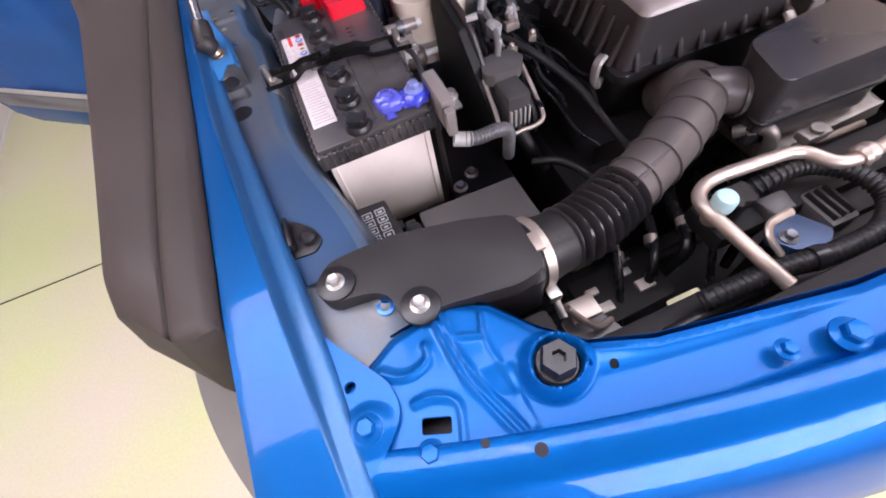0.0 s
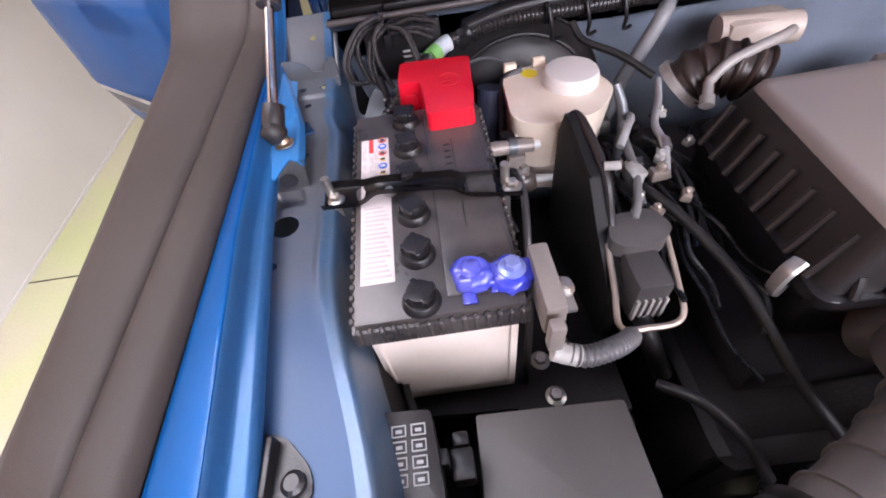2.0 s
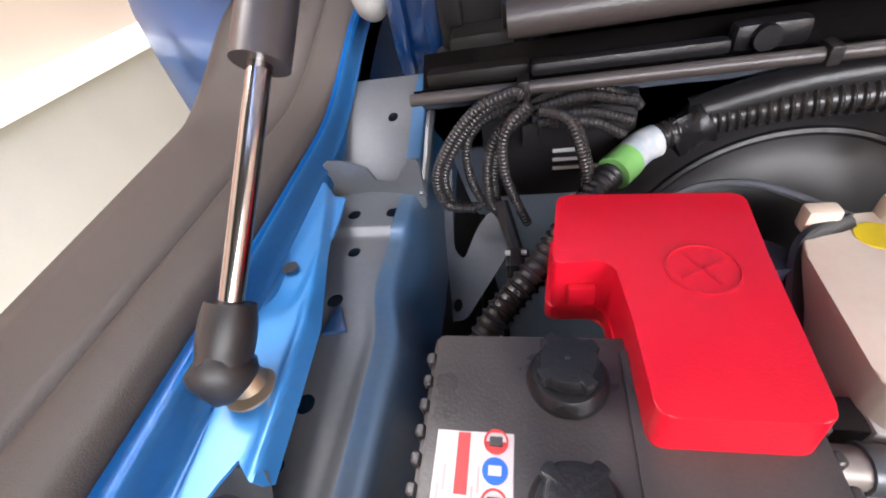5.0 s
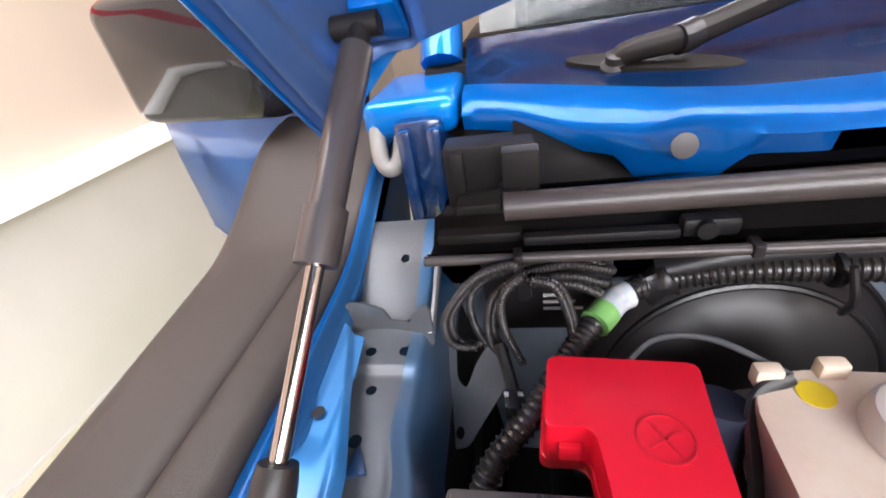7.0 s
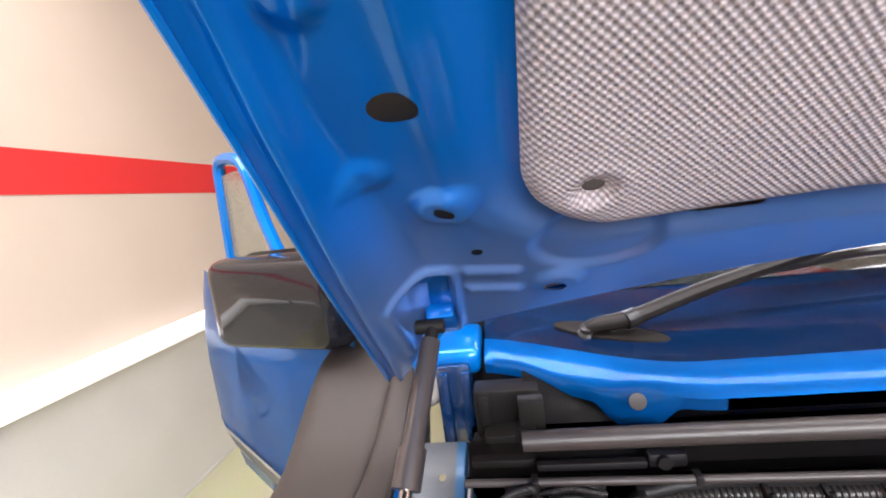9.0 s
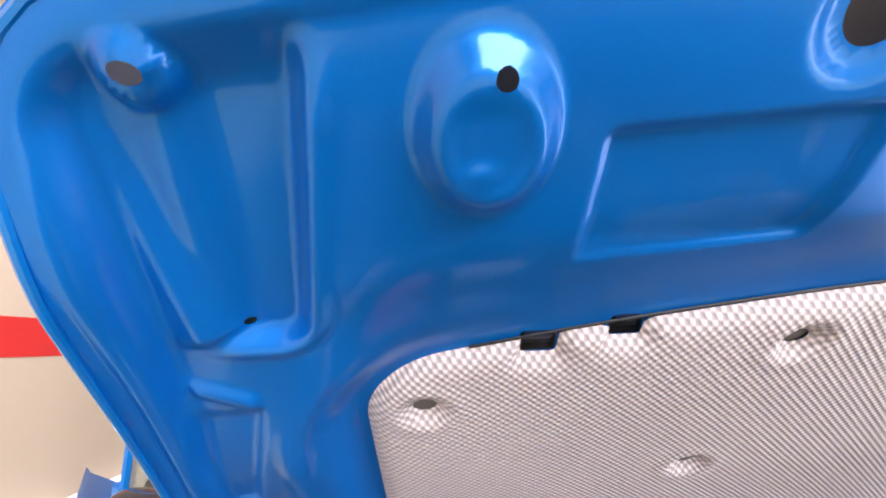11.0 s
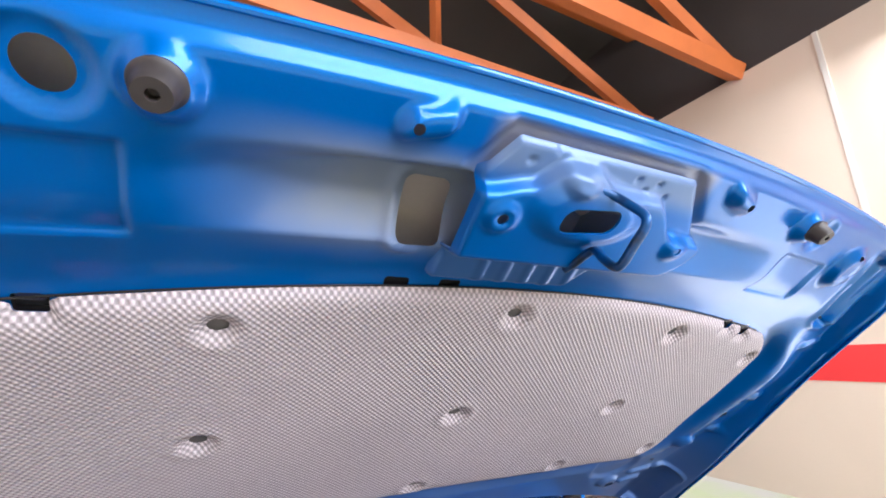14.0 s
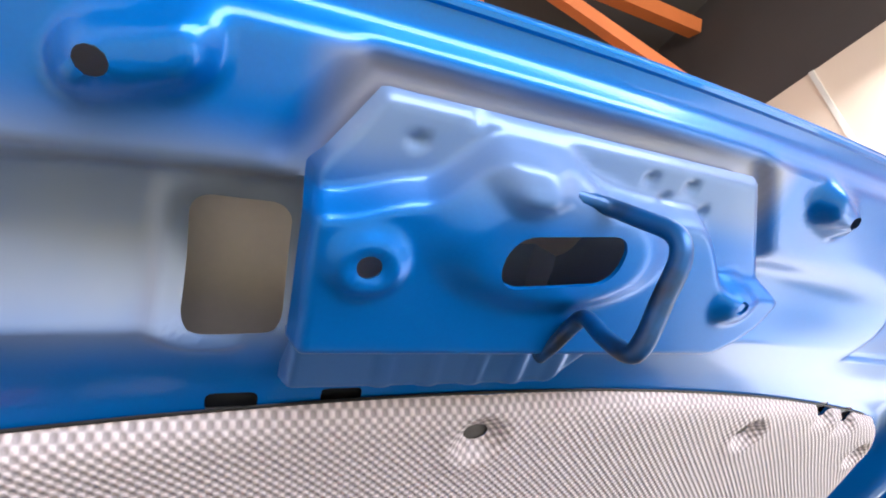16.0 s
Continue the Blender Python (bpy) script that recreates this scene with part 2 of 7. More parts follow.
ZINC = shade("zinc_plated_steel", (0.50, 0.475, 0.44), rough=0.34, metal=0.9, vary=0.2, scale=40, grain=0.2)
CHROME = shade("polished_steel_rod", (0.40, 0.38, 0.37), rough=0.14, metal=1.0, vary=0.05, scale=20, rough_vary=0.04)
ALLOY = shade("bare_aluminium_pipe", (0.48, 0.40, 0.34), rough=0.42, metal=0.75, vary=0.15, scale=25, grain=0.15)
WHITE = shade("white_plastic", (0.75, 0.74, 0.72), rough=0.45, vary=0.08, scale=20)
LABEL = shade("printed_paper_label", (0.62, 0.555, 0.545), rough=0.5, vary=0.06, scale=30)
INK = shade("grey_print", (0.48, 0.42, 0.41), rough=0.6, vary=0.1)
INK_DARK = shade("dark_print", (0.05, 0.05, 0.05), rough=0.6, vary=0.1)
PRINT_WHITE = shade("white_print", (0.55, 0.55, 0.55), rough=0.6, vary=0.15)
SIGN_BLUE = shade("blue_print", (0.02, 0.14, 0.62), rough=0.5, vary=0.08)
SIGN_RED = shade("red_print", (0.62, 0.05, 0.05), rough=0.5, vary=0.08)
SIGN_YELLOW = shade("yellow_print", (0.75, 0.45, 0.01), rough=0.5, vary=0.08)
GREEN = shade("green_tape", (0.20, 0.46, 0.13), rough=0.45, vary=0.15)
TEAL = shade("pale_teal_cap", (0.38, 0.55, 0.56), rough=0.42, vary=0.1)
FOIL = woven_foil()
# near-black that puts the shade inside holes and notches into the colour
PIT = shade("hole_shade_black", (0.012, 0.013, 0.02), rough=0.8, vary=0.3)
FLOOR_PAINT = shade("worn_pale_floor_paint", (0.49, 0.51, 0.26), rough=0.38, vary=0.24, scale=1.9, second=(0.53, 0.47, 0.37), grain=0.15, grain_scale=120)
WALL_PAINT = shade("cream_wall_paint", (0.64, 0.53, 0.43), rough=0.55, vary=0.06, scale=1.6, grain=0.2, grain_scale=150)
WALL_LOW = shade("grey_white_wall_paint", (0.64, 0.61, 0.57), rough=0.4, vary=0.08, scale=1.8, grain=0.2, grain_scale=150)
STRIPE = shade("red_wall_stripe", (0.72, 0.035, 0.035), rough=0.5, vary=0.06, scale=3)
ROOF = shade("dark_roof_sheet", (0.055, 0.047, 0.045), rough=0.7, vary=0.2, scale=2)
TRUSS = shade("orange_steel_paint", (0.62, 0.17, 0.045), rough=0.5, vary=0.12, scale=6)
MIRROR_BLACK = shade("gloss_black_housing", (0.010, 0.010, 0.014), rough=0.07, vary=0.1, specular=0.4, rough_vary=0.02)
TUBE_GLOW = glow("lit_tube", (1.0, 0.98, 0.95), 0.50)
SCREEN = shade("tinted_windscreen_glass", (0.16, 0.19, 0.21), rough=0.05, vary=0.05, rough_vary=0.01, transmission=1.0, specular=0.5)
SCREEN.node_tree.nodes["Principled BSDF"].inputs["IOR"].default_value = 1.42
GLASS = bpy.data.materials.new("window_glass")
GLASS.use_nodes = True
GLASS.node_tree.nodes["Principled BSDF"].inputs["Transmission Weight"].default_value = 1.0
GLASS.node_tree.nodes["Principled BSDF"].inputs["Roughness"].default_value = 0.02
GLASS.node_tree.nodes["Principled BSDF"].inputs["Base Color"].default_value = (0.75, 0.82, 0.80, 1)


# ---- builders; all sizes in drawing units ----
def thing(name, at, label, category, group="", kind="", turn=None):
    """An Empty at the base of a thing."""
    ob = new(name)
    ob.matrix_world = (turn if turn is not None else Matrix.Translation(TO_M @ Vector(at)))
    ob.empty_display_size = 0.02
    return tagged(ob, label, category, group, kind)


def root_of(ob):
    m = ob.matrix_basis.copy()
    while ob.parent:
        ob = ob.parent
        m = ob.matrix_basis @ m
    return m


def part(name, bm, material, parent=None, label="", local=False, smooth=40, kind="", scale=True):
    """Links a bmesh, drawn in plan units, as one mesh object under its thing or part."""
    if local:
        bm.transform(Matrix.Scale(K, 4))
    elif scale:
        bm.transform(TO_M)
        if parent:
            bm.transform(root_of(parent).inverted())
    bmesh.ops.recalc_face_normals(bm, faces=bm.faces)
    me = bpy.data.meshes.new(name)
    bm.to_mesh(me)
    bm.free()
    me.materials.append(material)
    if smooth:
        me.polygons.foreach_set("use_smooth", [True] * len(me.polygons))
        me.set_sharp_from_angle(angle=radians(smooth))
    ob = new(name, me)
    if parent:
        ob.parent = parent
    return tagged(ob, label, kind=kind)


def merge(*bms):
    out = bmesh.new()
    for b in bms:
        me = bpy.data.meshes.new("tmp")
        b.to_mesh(me)
        b.free()
        out.from_mesh(me)
        bpy.data.meshes.remove(me)
    return out


def box(x0, y0, z0, x1, y1, z1, bevel=0.004, seg=2, taper=0.0):
    bm = bmesh.new()
    bmesh.ops.create_cube(bm, size=1)
    for v in bm.verts:
        k = 1 - taper if v.co.z > 0 else 1
        v.co = Vector(((x0 + x1) / 2 + v.co.x * (x1 - x0) * k, (y0 + y1) / 2 + v.co.y * (y1 - y0) * k, (z0 + z1) / 2 + v.co.z * (z1 - z0)))
    if bevel:
        bmesh.ops.bevel(bm, geom=bm.edges[:], offset=bevel, segments=seg, profile=0.6, affect="EDGES")
    return bm


def slab(points, z0, z1, bevel=0.003, seg=2, grow=0.0):
    """A prism on a plan outline; grow widens its foot."""
    bm = bmesh.new()
    cx = sum(p[0] for p in points) / len(points)
    cy = sum(p[1] for p in points) / len(points)
    low = [bm.verts.new((x + (x - cx) * grow, y + (y - cy) * grow, z0)) for x, y in points]
    top = [bm.verts.new((x, y, z1)) for x, y in points]
    bm.faces.new(low[::-1])
    bm.faces.new(top)
    n = len(points)
    for i in range(n):
        bm.faces.new((low[i], low[(i + 1) % n], top[(i + 1) % n], top[i]))
    if bevel:
        bmesh.ops.bevel(bm, geom=bm.edges[:], offset=bevel, segments=seg, profile=0.6, affect="EDGES", clamp_overlap=True)
    return bm


def rounded(points, radius, seg=5):
    """A plan outline with rounded corners."""
    out, n = [], len(points)
    for i in range(n):
        p, a, b = (Vector(points[(i + k) % n]) for k in (0, -1, 1))
        r = min(radius, (a - p).length * 0.45, (b - p).length * 0.45)
        s, e = p + (a - p).normalized() * r, p + (b - p).normalized() * r
        for k in range(seg + 1):
            t = k / seg
            out.append(tuple((1 - t) ** 2 * s + 2 * t * (1 - t) * p + t * t * e))
    return out


def rod(a, b, r0, r1=None, seg=20, cap=True):
    """A round bar from a to b."""
    a, b = Vector(a), Vector(b)
    bm = bmesh.new()
    bmesh.ops.create_cone(bm, cap_ends=cap, segments=seg, radius1=r0, radius2=r0 if r1 is None else r1, depth=(b - a).length)
    bm.transform(Matrix.Translation((a + b) / 2) @ (b - a).to_track_quat("Z", "Y").to_matrix().to_4x4())
    return bm


def lathe(profile, a, axis, seg=28):
    """A turned shape: (radius, height) pairs along an axis from a."""
    bm = bmesh.new()
    rings = []
    for r, h in profile:
        rings.append([bm.verts.new((r * math.cos(2 * math.pi * i / seg), r * math.sin(2 * math.pi * i / seg), h)) for i in range(seg)])
    for p, q in zip(rings, rings[1:]):
        for i in range(seg):
            bm.faces.new((p[i], p[(i + 1) % seg], q[(i + 1) % seg], q[i]))
    bm.faces.new(rings[0][::-1])
    bm.faces.new(rings[-1])
    bm.transform(Matrix.Translation(a) @ Vector(axis).to_track_quat("Z", "Y").to_matrix().to_4x4())
    return bm


def smooth_line(points, steps=12):
    """A Catmull-Rom line through the points."""
    p = [Vector(q) for q in points]
    p = [2 * p[0] - p[1]] + p + [2 * p[-1] - p[-2]]
    out = []
    for i in range(1, len(p) - 2):
        for k in range(steps):
            t = k / steps
            a, b, c, d = p[i - 1], p[i], p[i + 1], p[i + 2]
            out.append(0.5 * (2 * b + (c - a) * t + (2 * a - 5 * b + 4 * c - d) * t * t + (3 * b - a - 3 * c + d) * t ** 3))
    out.append(p[-2])
    return out


def hose(points, radius, seg=14, steps=12, ridge=0.0, pitch=0.0, flat=1.0):
    """A tube along a line. ridge and pitch: rings that stand proud of it."""
    line = smooth_line(points, steps)
    if pitch:
        total = sum((b - a).length for a, b in zip(line, line[1:]))
        count = max(8, int(total / pitch * 8))
        dist, marks, acc, j = [0.0], [], 0.0, 0
        for a, b in zip(line, line[1:]):
            dist.append(dist[-1] + (b - a).length)
        for i in range(count + 1):
            s = total * i / count
            while j < len(dist) - 2 and dist[j + 1] < s:
                j += 1
            f = (s - dist[j]) / max(1e-9, dist[j + 1] - dist[j])
            marks.append((line[j].lerp(line[j + 1], f), s))
    else:
        marks = [(q, 0.0) for q in line]
    bm = bmesh.new()
    rings, up = [], Vector((0.123, 0.31, 0.94)).normalized()
    for i, (q, s) in enumerate(marks):
        ahead = (marks[min(i + 1, len(marks) - 1)][0] - marks[max(i - 1, 0)][0]).normalized()
        side = ahead.cross(up).normalized()
        up = side.cross(ahead).normalized()
        r = radius(i / (len(marks) - 1)) if callable(radius) else radius
        if pitch:
            r += ridge * max(0.0, math.sin(2 * math.pi * s / pitch)) ** 0.7
        rings.append([bm.verts.new(q + r * (math.cos(a) * side + math.sin(a) * up * flat)) for a in (2 * math.pi * k / seg for k in range(seg))])
    for p, q in zip(rings, rings[1:]):
        for k in range(seg):
            bm.faces.new((p[k], p[(k + 1) % seg], q[(k + 1) % seg], q[k]))
    bm.faces.new(rings[0][::-1])
    bm.faces.new(rings[-1])
    return bm


def loft(sections, closed=False, caps=False):
    """A skin over rows of points."""
    bm = bmesh.new()
    rows = [[bm.verts.new(p) for p in row] for row in sections]
    n = len(rows[0])
    for p, q in zip(rows, rows[1:]):
        for i in range(n if closed else n - 1):
            bm.faces.new((p[i], p[(i + 1) % n], q[(i + 1) % n], q[i]))
    if caps:
        bm.faces.new(rows[0][::-1])
        bm.faces.new(rows[-1])
    return bm


def thicken(bm, t):
    bmesh.ops.solidify(bm, geom=bm.faces[:], thickness=t)
    return bm


def step(a, b, x):
    t = min(1.0, max(0.0, (x - a) / (b - a)))
    return t * t * (3 - 2 * t)


def oval(x, y, cx, cy, a, b, turn=0.0):
    """Signed distance, roughly, to an oval: negative inside."""
    c, s = math.cos(turn), math.sin(turn)
    dx, dy = (x - cx) * c + (y - cy) * s, -(x - cx) * s + (y - cy) * c
    return (math.hypot(dx / a, dy / b) - 1) * min(a, b)


def rbox(x, y, cx, cy, hx, hy, r):
    """Signed distance to a box with rounded corners."""
    dx, dy = abs(x - cx) - hx + r, abs(y - cy) - hy + r
    return math.hypot(max(dx, 0), max(dy, 0)) + min(max(dx, dy), 0) - r


def sheet(func, xs, ys, holes=(), inside=None):
    """A pressed sheet: func(x, y) gives its point; holes are signed-distance functions in the plan, cut clean through it."""
    bm = bmesh.new()
    dy = (ys[-1] - ys[0]) / (len(ys) - 1)
    grid, flag = [], []
    for y in ys:
        row, fl = [], []
        for i, x in enumerate(xs):
            dx = xs[i + 1] - x if i + 1 < len(xs) else x - xs[i - 1]
            reach = 1.02 * max(abs(dx), abs(dy))
            px, py, out = x, y, 1.0
            for h in holes:
                d = h(px, py)
                if abs(d) < reach:
                    e = 1e-4
                    gx, gy = (h(px + e, py) - h(px - e, py)) / (2 * e), (h(px, py + e) - h(px, py - e)) / (2 * e)
                    g = math.hypot(gx, gy) or 1.0
                    px, py = px - gx / g * d / g, py - gy / g * d / g
                    d = 0.0
                out = min(out, d)
            row.append(bm.verts.new(func(px, py)))
            fl.append(out)
        grid.append(row)
        flag.append(fl)
    for j in range(len(ys) - 1):
        for i in range(len(xs) - 1):
            f = (flag[j][i], flag[j][i + 1], flag[j + 1][i + 1], flag[j + 1][i])
            if max(f) <= 0.0 and min(f) <= 0.0:
                continue
            if sum(v < 0 for v in f) >= 1:
                continue
            bm.faces.new((grid[j][i], grid[j][i + 1], grid[j + 1][i + 1], grid[j + 1][i]))
    loose = [v for v in bm.verts if not v.link_faces]
    bmesh.ops.delete(bm, geom=loose, context="VERTS")
    return bm


def spaced(a, b, n):
    return [a + (b - a) * i / (n - 1) for i in range(n)]


def hex_bolt(name, at, axis, r, parent=None, material=None, washer=True):
    """A flanged hexagon bolt."""
    prof = [(r * 1.55, 0.0), (r * 1.55, r * 0.22), (r * 1.1, r * 0.4)] if washer else [(r * 1.1, 0.0)]
    base = lathe(prof + [(r * 1.0, r * 0.45)], at, axis, 24)
    head = lathe([(r, 0.0), (r, r * 0.75), (r * 0.86, r * 0.95), (r * 0.5, r * 0.9)], Vector(at) + Vector(axis).normalized() * r * 0.4, axis, 6)
    return part(name, merge(base, head), material or ZINC, parent, smooth=30)


# ---- the workshop ----
def plain_box(name, x0, y0, z0, x1, y1, z1, material, label, category, kind="structure"):
    at = ((x0 + x1) / 2, (y0 + y1) / 2, z0)
    bm = box(x0, y0, z0, x1, y1, z1, bevel=0)
    bm.transform(TO_M)
    bm.transform(Matrix.Translation(-(TO_M @ Vector(at))))
    ob = part(name, bm, material, None, scale=False, smooth=0)
    ob.location = TO_M @ Vector(at)
    return tagged(ob, label, category, kind=kind)


X_L, X_R, Y_B, Y_F, Z_T = -1.88, 4.2, 8.0, -7.0, 3.9
plain_box("floor", -6, Y_F - 3, FLOOR - 0.1, 9, Y_B + 0.3, FLOOR, FLOOR_PAINT, "worn pale green and cream painted concrete workshop floor", "floor")
plain_box("wall_west", X_L - 0.2, Y_F, FLOOR, X_L, Y_B + 0.2, Z_T, WALL_PAINT, "cream painted workshop wall with a red stripe", "wall")
plain_box("wall_east", X_R, Y_F, 0.72, X_R + 0.2, Y_B + 0.2, Z_T, WALL_PAINT, "cream panelled workshop wall with a red stripe", "wall")
# its foot on both sides of the added, unseen low opening
for y0, y1 in ((Y_F, -3.6), (2.7, Y_B + 0.2)):
    plain_box("wall_east_foot", X_R, y0, FLOOR, X_R + 0.2, y1, 0.72, WALL_PAINT, "cream painted foot of the workshop wall", "wall")
plain_box("wall_north", X_L, Y_B, FLOOR, X_R, Y_B + 0.2, Z_T, WALL_PAINT, "cream painted end wall of the workshop", "wall")
plain_box("trim_stripe_west", X_L - 0.002, Y_F, 1.77, X_L + 0.005, Y_B, 1.99, STRIPE, "red band painted along the cream wall", "wall stripe")
plain_box("trim_stripe_east", X_R - 0.005, Y_F, 1.49, X_R + 0.002, Y_B, 1.715, STRIPE, "red band painted along the cream wall", "wall stripe")
plain_box("trim_dado_west", X_L - 0.002, Y_F, FLOOR, X_L + 0.006, Y_B, 0.80, WALL_LOW, "grey-white painted lower part of the wall", "wall dado")
plain_box("baseboard", X_L, Y_F, FLOOR, X_L + 0.012, Y_B, FLOOR + 0.02, WALL_LOW, "thin painted skirting where the wall meets the floor", "baseboard")
plain_box("ceiling", X_L - 0.4, Y_F, 5.2, X_R + 0.4, Y_B + 0.2, 5.3, ROOF, "dark sheet-metal workshop roof seen from below", "ceiling")
plain_box("wall_head_east", X_R + 0.05, Y_F, Z_T, X_R + 0.2, Y_B, 5.2, ROOF, "dark cladding between wall head and roof", "wall")
plain_box("wall_head_west", X_L - 0.2, Y_F, Z_T, X_L - 0.05, Y_B, 5.2, ROOF, "dark cladding between wall head and roof", "wall")
plain_box("wall_head_north", X_L, Y_B + 0.05, Z_T, X_R, Y_B + 0.2, 5.2, ROOF, "dark cladding between wall head and roof", "wall")
for y in (1.19, -2.5, 4.0):
    plain_box("floor_joint", X_L, y, FLOOR - 0.002, 5.0, y + 0.008, FLOOR + 0.002, DARK, "thin dark joint across the workshop floor", "floor joint")
# upright joints of the wall panels
for k in range(6):
    y = -2.9 + 1.75 * k
    plain_box("trim_panel_joint", X_R - 0.012, y, 1.72, X_R + 0.002, y + 0.03, Z_T, WALL_LOW, "raised upright joint between cream wall panels", "wall trim")


def truss(y):
    """A painted steel roof truss across the workshop: chords and web bars."""
    t = thing("roof_truss", ((X_L + X_R) / 2, y, 4.2), "orange painted steel lattice roof truss under the dark roof", "roof truss", "roof trusses", "structure")

    def bar(name, a, b, r=0.060):
        part(name, hose([a, tuple((Vector(a) + Vector(b)) / 2), b], r, seg=4, steps=2), TRUSS, t, smooth=0)

    low, high = 3.93, 5.00
    bar("chord", (X_L, y, low), (X_R, y, low), 0.085)
    bar("chord", (X_L, y, high), (X_R, y, high), 0.085)
    nodes = [4.12, 1.84, -0.46, X_L]
    for a, b in zip(nodes, nodes[1:]):
        bar("web_bar", (a, y, low), (b, y, high), 0.065)
        bar("web_post", (b, y, low), (b, y, high), 0.045)
    return t


for y in (1.14, 2.00, 4.30, 5.16):
    truss(y)

# tubes along the wall
for k in range(5):
    y0 = -3.7 + 1.63 * k
    lamp = thing("tube_light", (X_L + 0.07, y0 + 0.75, 0.86), "lit white tube light mounted low along the wall", "tube light", "wall tube lights")
    part("tube", rod((X_L + 0.09, y0, 0.87), (X_L + 0.09, y0 + 1.45, 0.87), 0.064, seg=16), TUBE_GLOW, lamp)
    for e in (y0 - 0.02, y0 + 1.47):
        part("end_cap", rod((X_L + 0.09, e - 0.03, 0.87), (X_L + 0.09, e + 0.03, 0.87), 0.068, seg=16), WHITE, lamp)
    part("bracket", box(X_L, y0 + 0.05, 0.83, X_L + 0.05, y0 + 1.40, 0.91, 0.006), WHITE, lamp)


# ---- the open hood, drawn flat: u across from the centre, v from hinge to nose, d towards the engine ----
HOOD_AT = Matrix(((1, 0, 0, XC), (0, -0.7847, -0.6199, 0.45), (0, 0.6199, -0.7847, 1.3345), (0, 0, 0, 1)))
HOOD_M = Matrix.Translation(TO_M @ HOOD_AT.translation) @ HOOD_AT.to_3x3().to_4x4()
hood = thing("hood", (0, 0, 0), "open blue hood seen from below, with a silver insulation pad", "car hood", turn=HOOD_M)


def hood_side(v):
    return 0.772 - 0.128 * v


def rim_depth(v):
    return 0.060 - 0.014 * step(0.20, 0.62, v) - 0.034 * step(0.70, 0.86, v)


def side_front(u, v):
    """Distance from the side and front edges, with the rounded front corners."""
    a, b = hood_side(v) - abs(u), 0.872 - 0.125 * u * u - v
    r = 0.045
    return r - math.hypot(r - a, r - b) if a < r and b < r else min(a, b)


def hood_edge(u, v):
    """Distance inside the hood's outline."""
    front, c, r = side_front(u, v), v - (0.135 - 0.34 * u * u), 0.02
    return r - math.hypot(r - front, r - c) if front < r and c < r else min(front, c)


def edge_depth(u, v):
    return rim_depth(v) * step(0.12, 0.03, side_front(u, v))


def pad_edge(u, v):
    """Distance inside the insulation pad's outline."""
    a = 0.572 - 0.03 * step(0.30, 0.20, v) - abs(u)
    b, c = 0.672 - 0.22 * u * u - v, v - (0.232 - 0.06 * u * u)
    r = 0.055
    top = r - math.hypot(r - a, r - b) if a < r and b < r else min(a, b)
    return r - math.hypot(r - top, r - c) if top < r and c < r else min(top, c)


def pad_cut(u, v):
    """The pad's outline with the two clip notches on each side."""
    e = pad_edge(u, v)
    a = -abs(u)
    for cu, cv, hu, hv in ((-0.455, 0.627, 0.0120, 0.0170), (-0.4015, 0.6395, 0.0105, 0.0155)):
        e = min(e, rbox(a, v, cu, cv, hu, hv, 0.003))
    return e


def plate_cut(u, v):
    """Distance inside the latch plate's outline."""
    e = min(u + 0.124, 0.837 - v, v - 0.690, (1.5 * (u + 0.125) - (v - 0.804)) * 0.55, (0.095 + 0.81 * (0.834 - v) - u) * 0.78)
    k = u - 0.062
    if k > 0 and v < 0.774:
        e = min(e, (1 - math.hypot(k / 0.083, (0.774 - v) / 0.050)) * 0.055)
    return min(e, 0.8 * (v - 0.690 - 0.034 * step(0.022, 0.066, u)))


